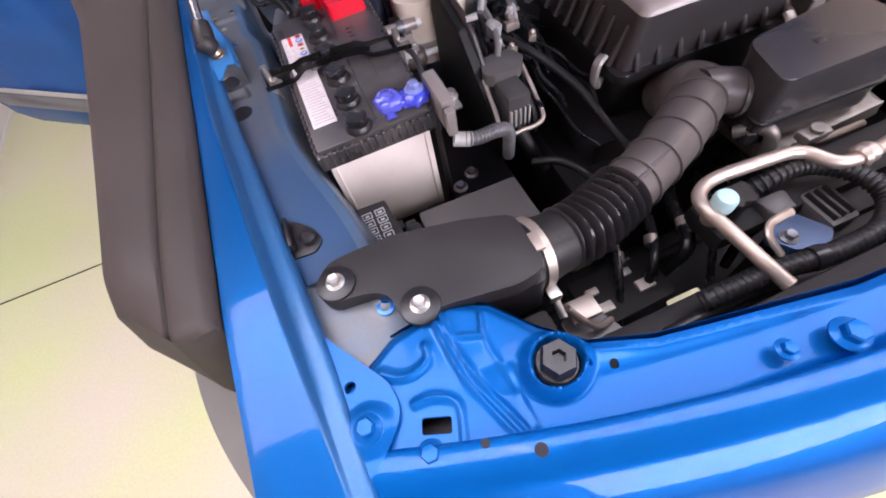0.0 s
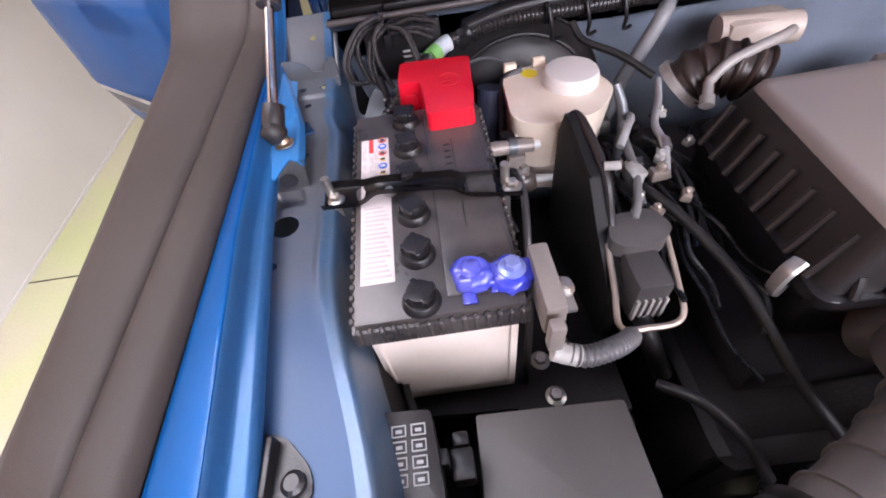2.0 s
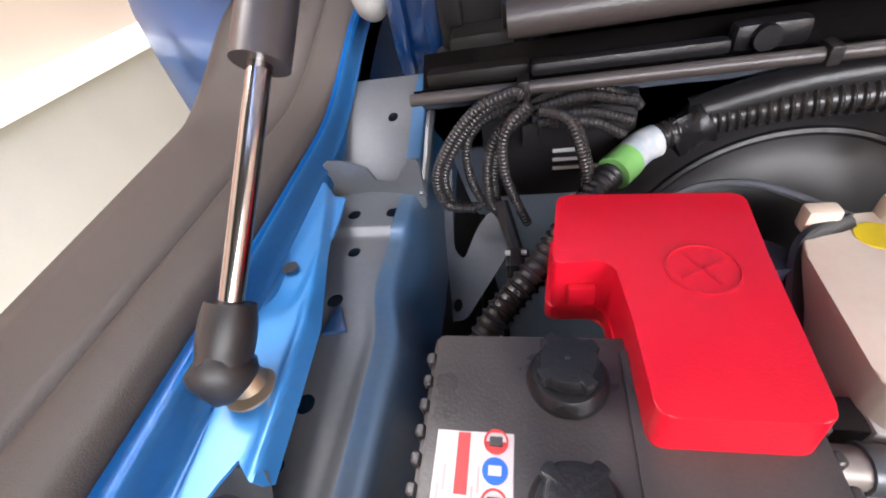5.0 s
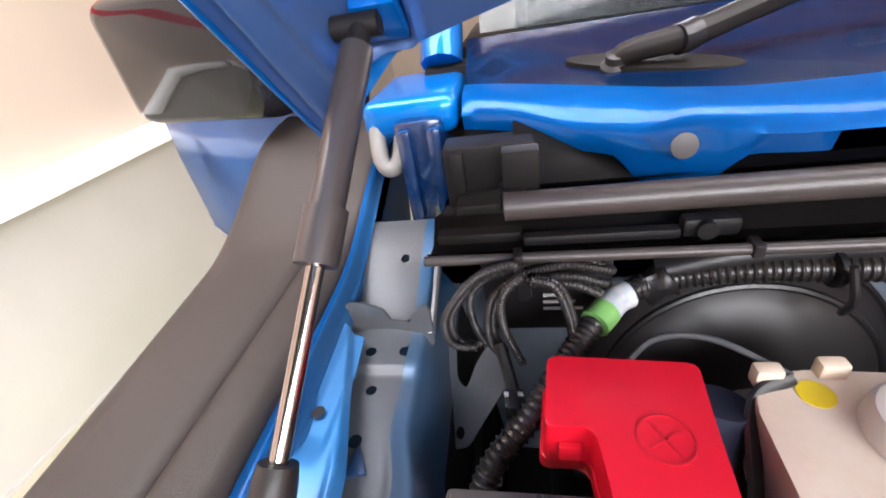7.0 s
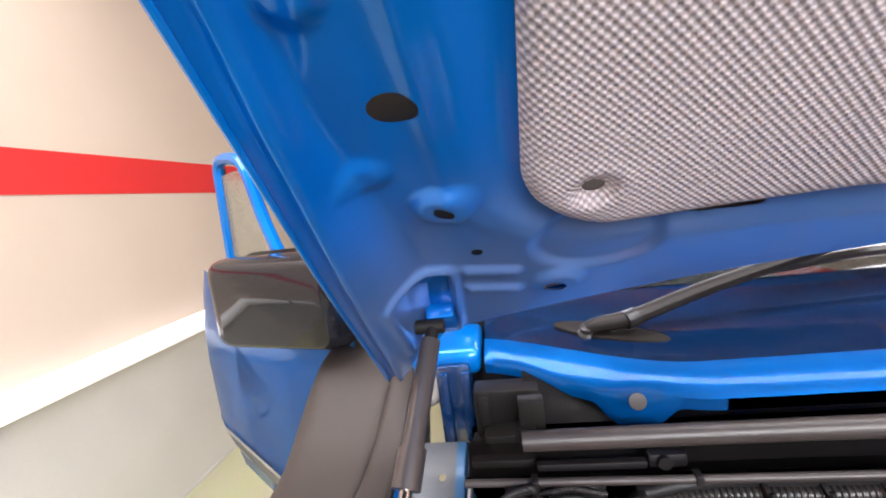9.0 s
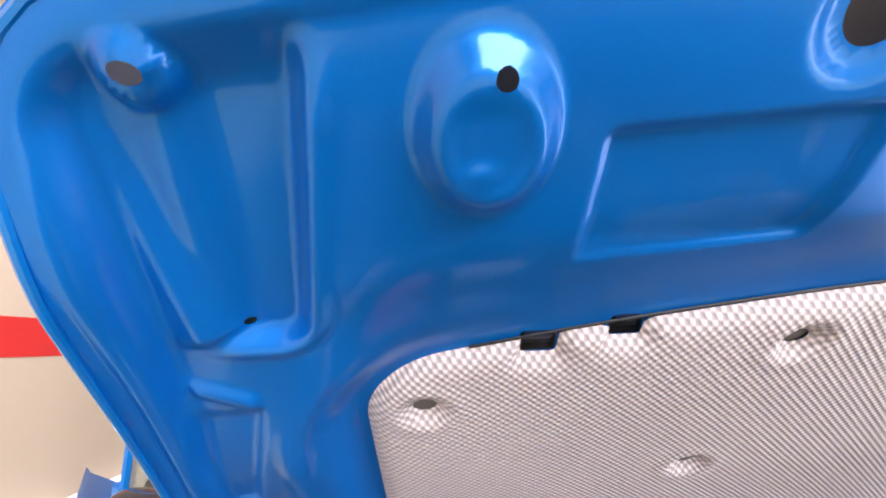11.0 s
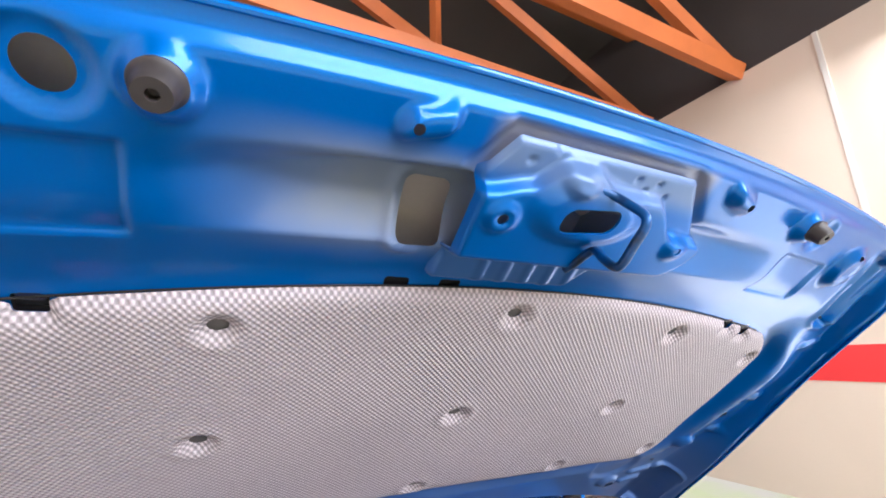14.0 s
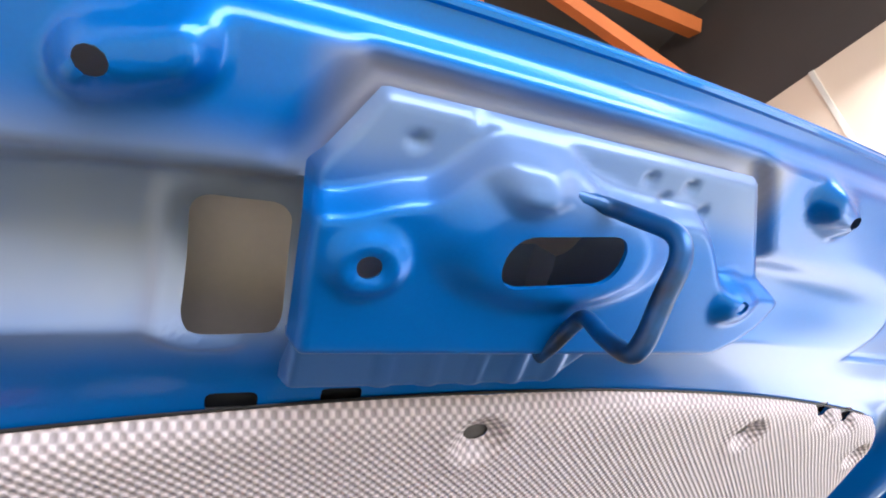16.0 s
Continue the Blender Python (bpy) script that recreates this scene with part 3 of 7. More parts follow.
def hood_depth(u, v):
    e, p, a = side_front(u, v), pad_edge(u, v), -abs(u)
    nose = step(0.60, 0.68, v)
    # frame raised round the pad, more so towards the nose
    high = 0.028 - (0.008 + 0.006 * step(-0.30, -0.50, a)) * step(0.50, 0.66, v)
    d = (0.002 + high * step(0.06, 0.62, v)) * step(-0.006, -0.045 - 0.055 * nose, p)
    # rim: slope, groove and hem
    wide = 0.027 + 0.062 * step(0.50, 0.10, v)
    rim, low = step(wide, 0.012, e), rim_depth(v)
    d = d * (1 - rim) + (low - 0.008 * math.exp(-((e - 0.010) / 0.007) ** 2) * step(0.80, 0.62, v)) * rim
    d += (0.003 - 0.0022 * step(0.66, 0.80, v)) * math.exp(-((e - 0.021) / 0.0045) ** 2)
    # side pocket with its bead and the facet inside
    k = a + 0.18 * (0.80 - v)
    q = rbox(k, v, -0.612, 0.7450, 0.050, 0.0975, 0.018)
    d -= 0.010 * step(0.001, -0.010, q) * step(-0.662, -0.640, a - 0.12 * (0.79 - v)) * step(0.020, 0.045, e)
    d += 0.0035 * math.exp(-((q - 0.002) / 0.006) ** 2) * step(-0.655, -0.625, a) * step(0.81, 0.77, v)
    d += 0.008 * step(-0.600, -0.622, a + 0.10 * (0.79 - v)) * step(0.02, 0.05, e) * step(0.0, -0.014, q)
    d += 0.0035 * step(0.005, -0.005, abs(v - 0.608 + 0.5 * (a + 0.648)) - 0.006) * step(0.020, 0.014, abs(a + 0.648))
    d -= 0.004 * step(0.024, 0.014, abs(a + 0.648 - 0.28 * (v - 0.60))) * step(0.60, 0.58, v) * step(0.40, 0.46, v)
    # corner boss
    d += 0.009 * step(0.0045, -0.0030, oval(a, v, -0.619, 0.792, 0.0105, 0.0105))
    # oval dome
    q = oval(a, v, -0.5005, 0.767, 0.0235, 0.0300, 0.10)
    d += 0.0125 * step(0.008, -0.006, q) - 0.0016 * step(-0.003, -0.013, q)
    d += step(-0.006, -0.012, q) * (0.0012 * step(0.776, 0.788, v) + 0.0016 * step(0.004, -0.004, oval(a, v, -0.503, 0.754, 0.0058, 0.0048)))
    # shallow panel
    q = rbox(a, v - 0.09 * (a + 0.40), -0.395, 0.737, 0.056, 0.034, 0.003)
    d -= 0.0045 * step(0.0022, -0.0022, q) * step(0.690, 0.715, v)
    # ring round the access hole, seat of the rubber stop
    d -= 0.004 * step(0.004, -0.004, oval(a, v, -0.3675, 0.8095, 0.0215, 0.0225))
    q = oval(a, v, -0.318, 0.815, 0.0175, 0.0175)
    d += 0.011 * step(0.006, -0.006, q)
    # fixing boss near the nose
    d += 0.010 * step(0.005, -0.005, rbox(a, v - 0.33 * (a + 0.172), -0.172, 0.829, 0.0185, 0.0095, 0.0085))
    # trough towards the latch: sharp upper edge, soft lower one
    top = 0.789 + 0.06 * (a + 0.31)
    t = step(-0.370, -0.180, a) * (0.45 if u > 0 else 1.0)
    deep = t * step(top + 0.004, top - 0.012 - 0.02 * (1 - t), v) * step(0.672, 0.700, v)
    d += (min(-0.006 + 9.0 * (v - 0.772) ** 2, d) - d) * deep
    q = rbox(u, v, -0.145, 0.752, 0.0195, 0.0270, 0.006)
    d += 0.0045 * math.exp(-((q - 0.007) / 0.005) ** 2) * step(-0.135, -0.150, u)
    # seat of the latch plate
    d += (min(d, 0.017) - d) * step(-0.016, -0.004, plate_cut(u, v))
    # bosses of the side frame
    for cu, cv, ra, h in ((-0.632, 0.283, 0.024, 0.010), (-0.671, 0.455, 0.016, 0.005), (-0.679, 0.330, 0.016, 0.005), (-0.535, 0.112, 0.026, 0.008)):
        d += h * step(0.006, -0.007, oval(a, v, cu, cv, ra, ra * 0.85))
    for cv in (0.150, 0.105):
        d += 0.006 * step(0.005, -0.004, rbox(a, v + 0.2 * (a + 0.606), -0.606, cv, 0.030, 0.007, 0.006))
    # strut pocket with its raised rim
    k = a + 0.08 * (0.10 - v)
    q = rbox(k, v, -0.683, 0.080, 0.030, 0.084, 0.010)
    d += 0.009 * math.exp(-((q - 0.003) / 0.0050) ** 2) - 0.010 * step(0.0, -0.009, q)
    # broad hollow behind the pad
    q = oval(a, v, -0.505, 0.185, 0.062, 0.050)
    d -= 0.006 * step(0.004, -0.010, q)
    # hinge-side rib beside the pad
    d += 0.004 * math.exp(-((p + 0.055) / 0.008) ** 2) * step(0.62, 0.5, v) * step(0.20, 0.30, v)
    return d


HOLES = [
    lambda u, v: oval(-abs(u), v, -0.619, 0.794, 0.0048, 0.0042),
    lambda u, v: oval(-abs(u), v, -0.622, 0.661, 0.0030, 0.0027),
    lambda u, v: oval(-abs(u), v, -0.643, 0.385, 0.0150, 0.0110),
    lambda u, v: oval(-abs(u), v, -0.632, 0.284, 0.0080, 0.0080),
    lambda u, v: oval(-abs(u), v, -0.616, 0.192, 0.0058, 0.0058),
    lambda u, v: oval(-abs(u), v, -0.540, 0.106, 0.0125, 0.0105),
    lambda u, v: oval(-abs(u), v, -0.4966, 0.7905, 0.0040, 0.0040),
    lambda u, v: oval(-abs(u), v, -0.3675, 0.8095, 0.0128, 0.0136),
    lambda u, v: oval(-abs(u), v, -0.1804, 0.826, 0.0040, 0.0040),
    lambda u, v: rbox(u, v, -0.145, 0.7515, 0.0195, 0.0275, 0.0090),
    lambda u, v: rbox(u, v - 0.12 * (u + 0.021), -0.021, 0.787, 0.034, 0.0155, 0.012),
    lambda u, v: rbox(-abs(u), v, -0.400, 0.2165, 0.028, 0.0050, 0.0040),
    lambda u, v: rbox(-abs(u), v, -0.456, 0.6195, 0.0120, 0.0095, 0.0030),
    lambda u, v: rbox(-abs(u), v, -0.4015, 0.6310, 0.0105, 0.0085, 0.0030),
    lambda u, v: rbox(u, v, -0.1440, 0.6720, 0.0120, 0.0060, 0.0040),
    lambda u, v: rbox(u, v, -0.0900, 0.6740, 0.0110, 0.0050, 0.0030),
]


def along_rim(x, y):
    """Bends a square grid so that its lines run along the hood's sides and nose."""
    u = x * hood_side(y) / 0.772
    return u, y - 0.125 * u * u * step(0.45, 0.82, y)


def pressed(x, y):
    u, v = along_rim(x, y)
    return (u, v, hood_depth(u, v))


panel = part("inner_panel", sheet(pressed, spaced(-0.7763, 0.0, 270) + spaced(0.0055, 0.7763, 141), spaced(-0.07, 0.876, 330), [lambda x, y, h=h: h(*along_rim(x, y)) for h in HOLES + [hood_edge]]),
             HOOD_BLUE, hood, "pressed blue inner hood panel with holes and bosses", local=True, smooth=60)
part("outer_panel", sheet(lambda u, v: (u, v, edge_depth(u, v) - 0.004 - (0.034 + edge_depth(u, v)) * (1 - math.exp(-max(hood_edge(u, v), 0) / 0.045))), spaced(-0.775, 0.775, 120), spaced(-0.07, 0.88, 76), [lambda u, v: hood_edge(u, v) - 0.005]),
     BLUE, hood, local=True, smooth=60)
part("skin_liner", sheet(lambda u, v: (u, v, edge_depth(u, v) - 0.001 - (0.034 + edge_depth(u, v)) * (1 - math.exp(-max(hood_edge(u, v), 0) / 0.045))), spaced(-0.76, 0.76, 80), spaced(-0.06, 0.87, 50), [lambda u, v: hood_edge(u, v) - 0.02]),
     shade("beige_primer", (0.60, 0.52, 0.47), rough=0.6, vary=0.1, scale=8), hood, local=True, smooth=60)
# folded hem round the edge
hem = []
for i in range(281):
    th = radians(-33 + 246 * i / 280)
    lo, hi = 0.2, 1.2
    for _ in range(30):
        mid = (lo + hi) / 2
        lo, hi = (mid, hi) if side_front(mid * math.cos(th), 0.40 + mid * math.sin(th)) > 0.003 else (lo, mid)
    u, v = lo * math.cos(th), 0.40 + lo * math.sin(th)
    if v > -0.06:
        hem.append((u, v, rim_depth(v) - 0.001))
part("hem", hose(hem, 0.0024, seg=8, steps=1), BLUE, hood, "folded blue hem of the hood", local=True)

# navy for the shade that fills the clip notches
NAVY = shade("notch_shade_navy", (0.012, 0.016, 0.045), rough=0.3, vary=0.25, scale=40)
PAD_CLIP = shade("dusty_grey_clip", (0.13, 0.12, 0.12), rough=0.6, vary=0.3, scale=40)
PAD_HOLES = [(-0.530, 0.559), (-0.285, 0.617), (0.0, 0.643), (0.285, 0.617), (0.530, 0.559), (-0.518, 0.272), (-0.288, 0.256), (0.288, 0.256), (0.518, 0.272),
             (-0.295, 0.443), (0.0, 0.456), (0.295, 0.443), (0.0, 0.262)]


def pad_depth(u, v):
    e = max(pad_cut(u, v), 0.0)
    d = 0.0015 + 0.010 * (1 - math.exp(-e / 0.006))
    for hu, hv in PAD_HOLES:
        q = math.hypot(u - hu, v - hv)
        if q < 0.05:
            d += 0.0012 * math.exp(-((q - 0.024) / 0.006) ** 2) - 0.0070 * step(0.020, 0.008, q)
    return d + 0.0012 * math.sin(u * 17 + 1) * math.sin(v * 23)


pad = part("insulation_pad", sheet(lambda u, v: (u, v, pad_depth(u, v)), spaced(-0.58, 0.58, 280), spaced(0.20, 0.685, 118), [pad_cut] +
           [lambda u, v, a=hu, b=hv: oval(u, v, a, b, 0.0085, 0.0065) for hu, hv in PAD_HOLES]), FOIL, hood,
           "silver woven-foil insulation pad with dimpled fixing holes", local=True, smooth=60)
for hu, hv in PAD_HOLES:
    part("pad_clip", lathe([(0.0105, 0), (0.0105, 0.0006), (0.004, 0.0012)], (hu, hv, 0.0025), (0, 0, 1), 16), PAD_CLIP, pad, local=True)
for s in (-1, 1):
    for cu, cv, w in ((0.456, 0.631, 0.010), (0.4015, 0.6435, 0.0085)):
        # dark blocks added for the shade inside each clip notch
        part("notch_fill", box(s * cu - w, cv - 0.011, -0.006, s * cu + w, cv - 0.002, 0.0005, 0.003), NAVY, hood, local=True)
        part("notch_shade", box(s * cu - w * 1.3, cv - 0.020, -0.014, s * cu + w * 1.3, cv + 0.002, -0.004, 0.002), PIT, hood, local=True)
# dark strip for the shade in the gap along the pad's front edge
part("pad_gap_line", hose([(u, 0.672 - 0.22 * u * u + 0.0008, 0.0012) for u in spaced(-0.50, 0.50, 40)], 0.0011, seg=6, steps=2), RUBBER, hood, local=True)
# dark blocks added for the shade in the two edge notches
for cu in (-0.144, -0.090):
    part("notch_shade", box(cu - 0.016, 0.662, -0.010, cu + 0.016, 0.684, -0.006, 0.001), PIT, hood, local=True)
# rubber stops
STOP_RUBBER = shade("worn_brown_rubber", (0.048, 0.040, 0.040), rough=0.5, vary=0.2, scale=40)
for s in (-1, 1):
    stop = part("rubber_stop", lathe([(0.0132, 0.0), (0.0138, 0.003), (0.0112, 0.006), (0.0106, 0.013), (0.0088, 0.0165), (0.0034, 0.0165), (0.0028, 0.011)], (s * 0.318, 0.818, 0.0300), (0, -0.05, 1), 28),
                STOP_RUBBER, hood, "brown-grey rubber bump stop", local=True)

# latch plate with its striker
def plate_depth(u, v):
    line = 0.797 + 0.010 * step(-0.12, -0.08, u) + 0.022 * step(-0.085, -0.055, u) - 0.014 * step(-0.03, 0.0, u) - 0.035 * step(0.05, 0.10, u)
    d = 0.028 + 0.013 * step(line + 0.004, line - 0.006, v)
    d += 0.006 * step(0.010, -0.004, oval(u, v, -0.021, 0.792, 0.046, 0.024))
    d += 0.005 * step(0.005, -0.005, oval(u, v, -0.100, 0.778, 0.013, 0.012)) - 0.002 * step(0.002, -0.003, oval(u, v, -0.100, 0.778, 0.008, 0.0075))
    d += 0.005 * step(0.006, -0.006, oval(u, v, 0.104, 0.772, 0.013, 0.011))
    d += 0.007 * step(0.005, -0.005, oval(u, v, -0.046, 0.818, 0.013, 0.008))
    d -= 0.026 * step(0.738, 0.722, v) * step(0.135, 0.095, u)
    d -= 0.006 * step(0.006, 0.0, u + 0.124)
    d -= 0.005 * step(0.004, 0.0, plate_cut(u, v))
    for k in range(7):
        d += 0.0016 * step(0.007, 0.001, abs(u + 0.075 - 0.026 * k)) * step(0.726, 0.716, v)
    for k, (cu, cv) in enumerate(((-0.088, 0.822), (-0.066, 0.834), (0.022, 0.826), (0.048, 0.826), (0.034, 0.818), (0.062, 0.815))):
        d -= 0.0022 * step(0.001, -0.002, oval(u, v, cu, cv, 0.004, 0.003))
    return d


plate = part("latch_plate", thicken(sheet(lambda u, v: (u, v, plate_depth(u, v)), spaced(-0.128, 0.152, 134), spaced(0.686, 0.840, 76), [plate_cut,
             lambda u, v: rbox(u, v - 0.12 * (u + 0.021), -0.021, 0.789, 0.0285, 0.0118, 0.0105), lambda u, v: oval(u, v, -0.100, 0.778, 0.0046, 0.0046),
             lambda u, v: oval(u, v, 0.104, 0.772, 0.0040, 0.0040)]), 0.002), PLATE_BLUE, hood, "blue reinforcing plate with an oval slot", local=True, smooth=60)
part("striker", hose([(-0.044, 0.8165, 0.038), (-0.028, 0.8155, 0.042), (-0.0125, 0.8148, 0.046), (-0.0085, 0.8160, 0.060), (-0.0065, 0.8168, 0.0735), (-0.0070, 0.8110, 0.0805), (-0.0105, 0.7970, 0.0845),
      (-0.0135, 0.7815, 0.0880), (-0.0140, 0.7745, 0.0850), (-0.0105, 0.7700, 0.0700), (-0.0040, 0.7660, 0.0520), (-0.0030, 0.7580, 0.0460), (-0.0050, 0.7440, 0.0420), (-0.0062, 0.7320, 0.0370)], 0.0037, seg=12, steps=5),
     shade("worn_dark_blue_wire", (0.002, 0.085, 0.30), rough=0.35, metal=0.3, vary=0.4, scale=70, second=(0.020, 0.030, 0.05)), plate, "bent striker wire with worn paint", local=True)

# strut bracket on the hood
for s in (-1,):
    br = part("strut_bracket", merge(box(-0.707, 0.004, -0.008, -0.655, 0.162, -0.003, 0.002), box(-0.696, 0.016, -0.004, -0.660, 0.060, 0.016, 0.004)), BLUE_IN, hood, local=True)
    part("bolt", lathe([(0.010, 0), (0.010, 0.003), (0.0065, 0.004), (0.0065, 0.009), (0.004, 0.0095)], (-0.680, 0.142, -0.004), (0, 0, 1), 6), BLUE_IN, br, local=True)


# ---- the truck's body round the engine bay ----
truck = thing("pickup_body", (XC, 0.3, FLOOR), "blue off-road truck body with black wheel-arch cladding and open engine bay", "car")


def poly_dist(points):
    """Distance inside a plan outline, negative outside."""
    pts = [Vector(p) for p in points]

    def dist(x, y):
        p, best, odd = Vector((x, y)), 9.0, False
        for a, b in zip(pts, pts[1:] + pts[:1]):
            ab = b - a
            t = max(0.0, min(1.0, (p - a).dot(ab) / max(1e-12, ab.length_squared)))
            best = min(best, (p - a - ab * t).length)
            if (a.y > y) != (b.y > y) and x < (b.x - a.x) * (y - a.y) / (b.y - a.y) + a.x:
                odd = not odd
        return best if odd else -best
    return dist


def flange_edge(y):
    return 0.200 - (0.105 if y < 0 else 0.080) * y - 0.008 * step(-0.38, -0.56, y)


def crease(y):
    return 0.182 - (0.090 if y < 0 else 0.040) * y


def fender_top(y):
    return 0.03 * y + 0.05 * step(0.38, 0.62, y)


def fender_side(side, low_end, high_end):
    """Blue fender: flange, crease, crown and outer face, swept along the bay; the section's points from low_end to high_end."""
    rows = []
    for y in spaced(-0.56, 0.78, 120):
        z, xi, xf = fender_top(y), flange_edge(y), crease(y)
        low = -0.018 * step(-0.30, -0.56, y)
        out = 0.10 * step(-0.34, -0.56, y) ** 1.5
        sec = [(xi, 1.080 + z), (xi - 0.001, 1.0885 + z), (xi - 0.005, 1.0925 + z), (min(xi - 0.008, xf + 0.010), 1.0925 + z), (xf + 0.003, 1.0935 + z), (xf + 0.0005, 1.097 + z + low * 0.2), (xf - 0.003, 1.108 + z + low * 0.7), (xf - 0.006, 1.1125 + z + low),
               (xf - 0.010, 1.1135 + z + low), (0.158, 1.1095 + z + low), (0.153, 1.106 + z + low), (0.147 + out * 0.2, 1.094 + z + low), (0.138 + out * 0.5, 1.06 + z + low), (0.122 + out, 0.98), (0.110 + out, 0.86), (0.105 + out, 0.60)]
        rows.append([(p.x if side < 0 else 2 * XC - p.x, y, p.z) for p in smooth_line([(x, y, h) for x, h in sec], 3)[low_end * 3:high_end * 3 + 1]])
    return thicken(loft(rows), 0.004)


def flare_side(side):
    """Black wheel-arch cladding with its groove, spreading outwards towards the door and cut off slanting at the front."""
    rows = []
    for y in spaced(-0.330, 0.80, 90):
        z = 0.018 * y + 0.075 * step(0.42, 0.72, y)
        o = 0.020 - 0.10 * y - 0.02 * y * y
        end = -0.075 + 0.92 * (-0.165 - y) if y < -0.10 else -9
        drop = 0.045 * step(-0.20, -0.33, y)
        sec = [(o - 0.02, 0.66), (o - 0.060, 0.72), (o - 0.062, 0.92), (o - 0.052, 1.00), (o - 0.026, 1.080), (o - 0.012, 1.104), (o + 0.006, 1.116), (o + 0.028, 1.119), (0.086 + 0.05 * (o - 0.02), 1.118), (0.094, 1.1175), (0.098, 1.1125), (0.102, 1.1175), (0.110, 1.120),
               (0.138, 1.119), (0.147, 1.115), (0.151, 1.104), (0.151, 1.06)]
        row = []
        for x, h in sec:
            x = max(x, end + 0.25 * max(0.0, h - 1.0))
            h += (z - drop * step(0.13, 0.02, x)) if h > 0.9 else 0
            row.append((x if side < 0 else 2 * XC - x, y, h))
        rows.append(row)
    shut = [(0.1505 if side < 0 else 2 * XC - 0.1505, p[1] - 0.004 + 0.003 * (i % 2), p[2] - 0.004) for i, p in enumerate(rows[0])]
    bend = [((p[0] + q[0]) / 2, p[1] - 0.007, (p[2] + q[2]) / 2 - 0.002) for p, q in zip(rows[0], shut)]
    return thicken(loft([shut, bend] + rows), 0.004)


for side in (-1, 1):
    part("fender", fender_side(side, 7, 15), CROWN_BLUE, truck, "blue metallic front fender with a rounded crown", smooth=45)
    part("fender_flange", fender_side(side, 0, 7), FLANGE_BLUE, truck, "pale blue fender flange", smooth=45)
    part("arch_cladding", flare_side(side), CLADDING, truck, "dark grained plastic wheel-arch cladding", smooth=50)


part("bumper_corner", thicken(loft([[(0.060 + 0.02 * t, -0.150 - 0.30 * t, z) if k == 0 else (-0.004 - 0.022 * t + 0.085 * t * t + (0.006 if z < 0.7 else 0), -0.150 - 0.30 * t, z) for k, z in ((0, 0.905), (1, 0.900), (1, 0.86), (1, 0.60))] for t in spaced(0, 1, 16)]), 0.004),
     shade("grey_bumper_plastic", (0.30, 0.275, 0.25), rough=0.5, vary=0.12, scale=9, grain=0.2, grain_scale=900), truck, "grey plastic bumper corner under the fender", smooth=50)


def rail_edge(y):
    return 0.257 + 0.012 * step(0.26, 0.20, y) + 0.05 * step(-0.02, -0.30, y) - 0.006 * step(0.0, 0.4, y)


def rail_point(x, y):
    z = 1.066 + 0.022 * y + 0.045 * step(0.345, 0.50, y) + 0.004 * step(0.306, 0.312, y)
    z -= 0.15 * step(rail_edge(y) - 0.008, rail_edge(y) + 0.030, x)
    z -= 0.013 * step(0.003, -0.003, rbox(x + 0.2 * (y - 0.0842), y, 0.2020, 0.0845, 0.0182, 0.0136, 0.005))
    z += 0.004 * math.exp(-((x - rail_edge(y) + 0.020) / 0.006) ** 2) * step(0.28, 0.2, y) * step(-0.12, 0.0, y)
    return (x, y, z)


RAIL_HOLES = [(0.203, 0.036, 0.0165, 0.0165), (0.195, 0.329, 0.0055, 0.0055), (0.229, 0.330, 0.0055, 0.0055), (0.206, 0.288, 0.0050, 0.0050), (0.206, 0.240, 0.0058, 0.0058), (0.213, 0.165, 0.0060, 0.0060),
              (0.210, 0.131, 0.0045, 0.0045), (0.196, -0.022, 0.0050, 0.0050), (0.212, 0.440, 0.0050, 0.0050), (0.226, 0.365, 0.0045, 0.0045)]
rail_outline = poly_dist([(0.150, 0.50), (0.150, -0.20), (0.200, -0.30), (0.290, -0.30), (0.335, -0.27), (0.340, -0.15), (0.340, 0.50)])
RAIL_CUTS = [lambda k, y: rail_outline(k + rail_edge(y), y)] + [lambda k, y, h=h: oval(k + rail_edge(y), y, *h) for h in RAIL_HOLES]
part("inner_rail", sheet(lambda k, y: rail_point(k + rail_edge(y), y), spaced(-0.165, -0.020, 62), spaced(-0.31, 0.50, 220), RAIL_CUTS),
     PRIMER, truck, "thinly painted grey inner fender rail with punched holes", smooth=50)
part("rail_wall", sheet(lambda k, y: rail_point(k + rail_edge(y), y), spaced(-0.020, 0.012, 18), spaced(-0.31, 0.50, 120), RAIL_CUTS[:1]),
     RAIL_BLUE, truck, "blue painted inner wall of the rail", smooth=50)
# lower wall turned near-black, painting in the shade of the gap beside it
part("rail_foot", sheet(lambda k, y: rail_point(k + rail_edge(y), y), spaced(0.012, 0.036, 12), spaced(-0.31, 0.50, 120), RAIL_CUTS[:1]),
     DARK, truck, "dark foot of the rail wall", smooth=50)
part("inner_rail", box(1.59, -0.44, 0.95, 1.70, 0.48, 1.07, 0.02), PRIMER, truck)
part("apron_wall", thicken(loft([[(rail_edge(y) + 0.028, y, 0.93), (0.30, y, 0.75), (0.30, y, 0.25)] for y in spaced(-0.40, 0.48, 20)]), 0.004), DARK, truck, "dark inner wheel-housing wall")
part("apron_wall", thicken(loft([[(1.56, y, 1.0), (1.55, y, 0.75), (1.55, y, 0.25)] for y in spaced(-0.40, 0.48, 20)]), 0.004), DARK, truck)
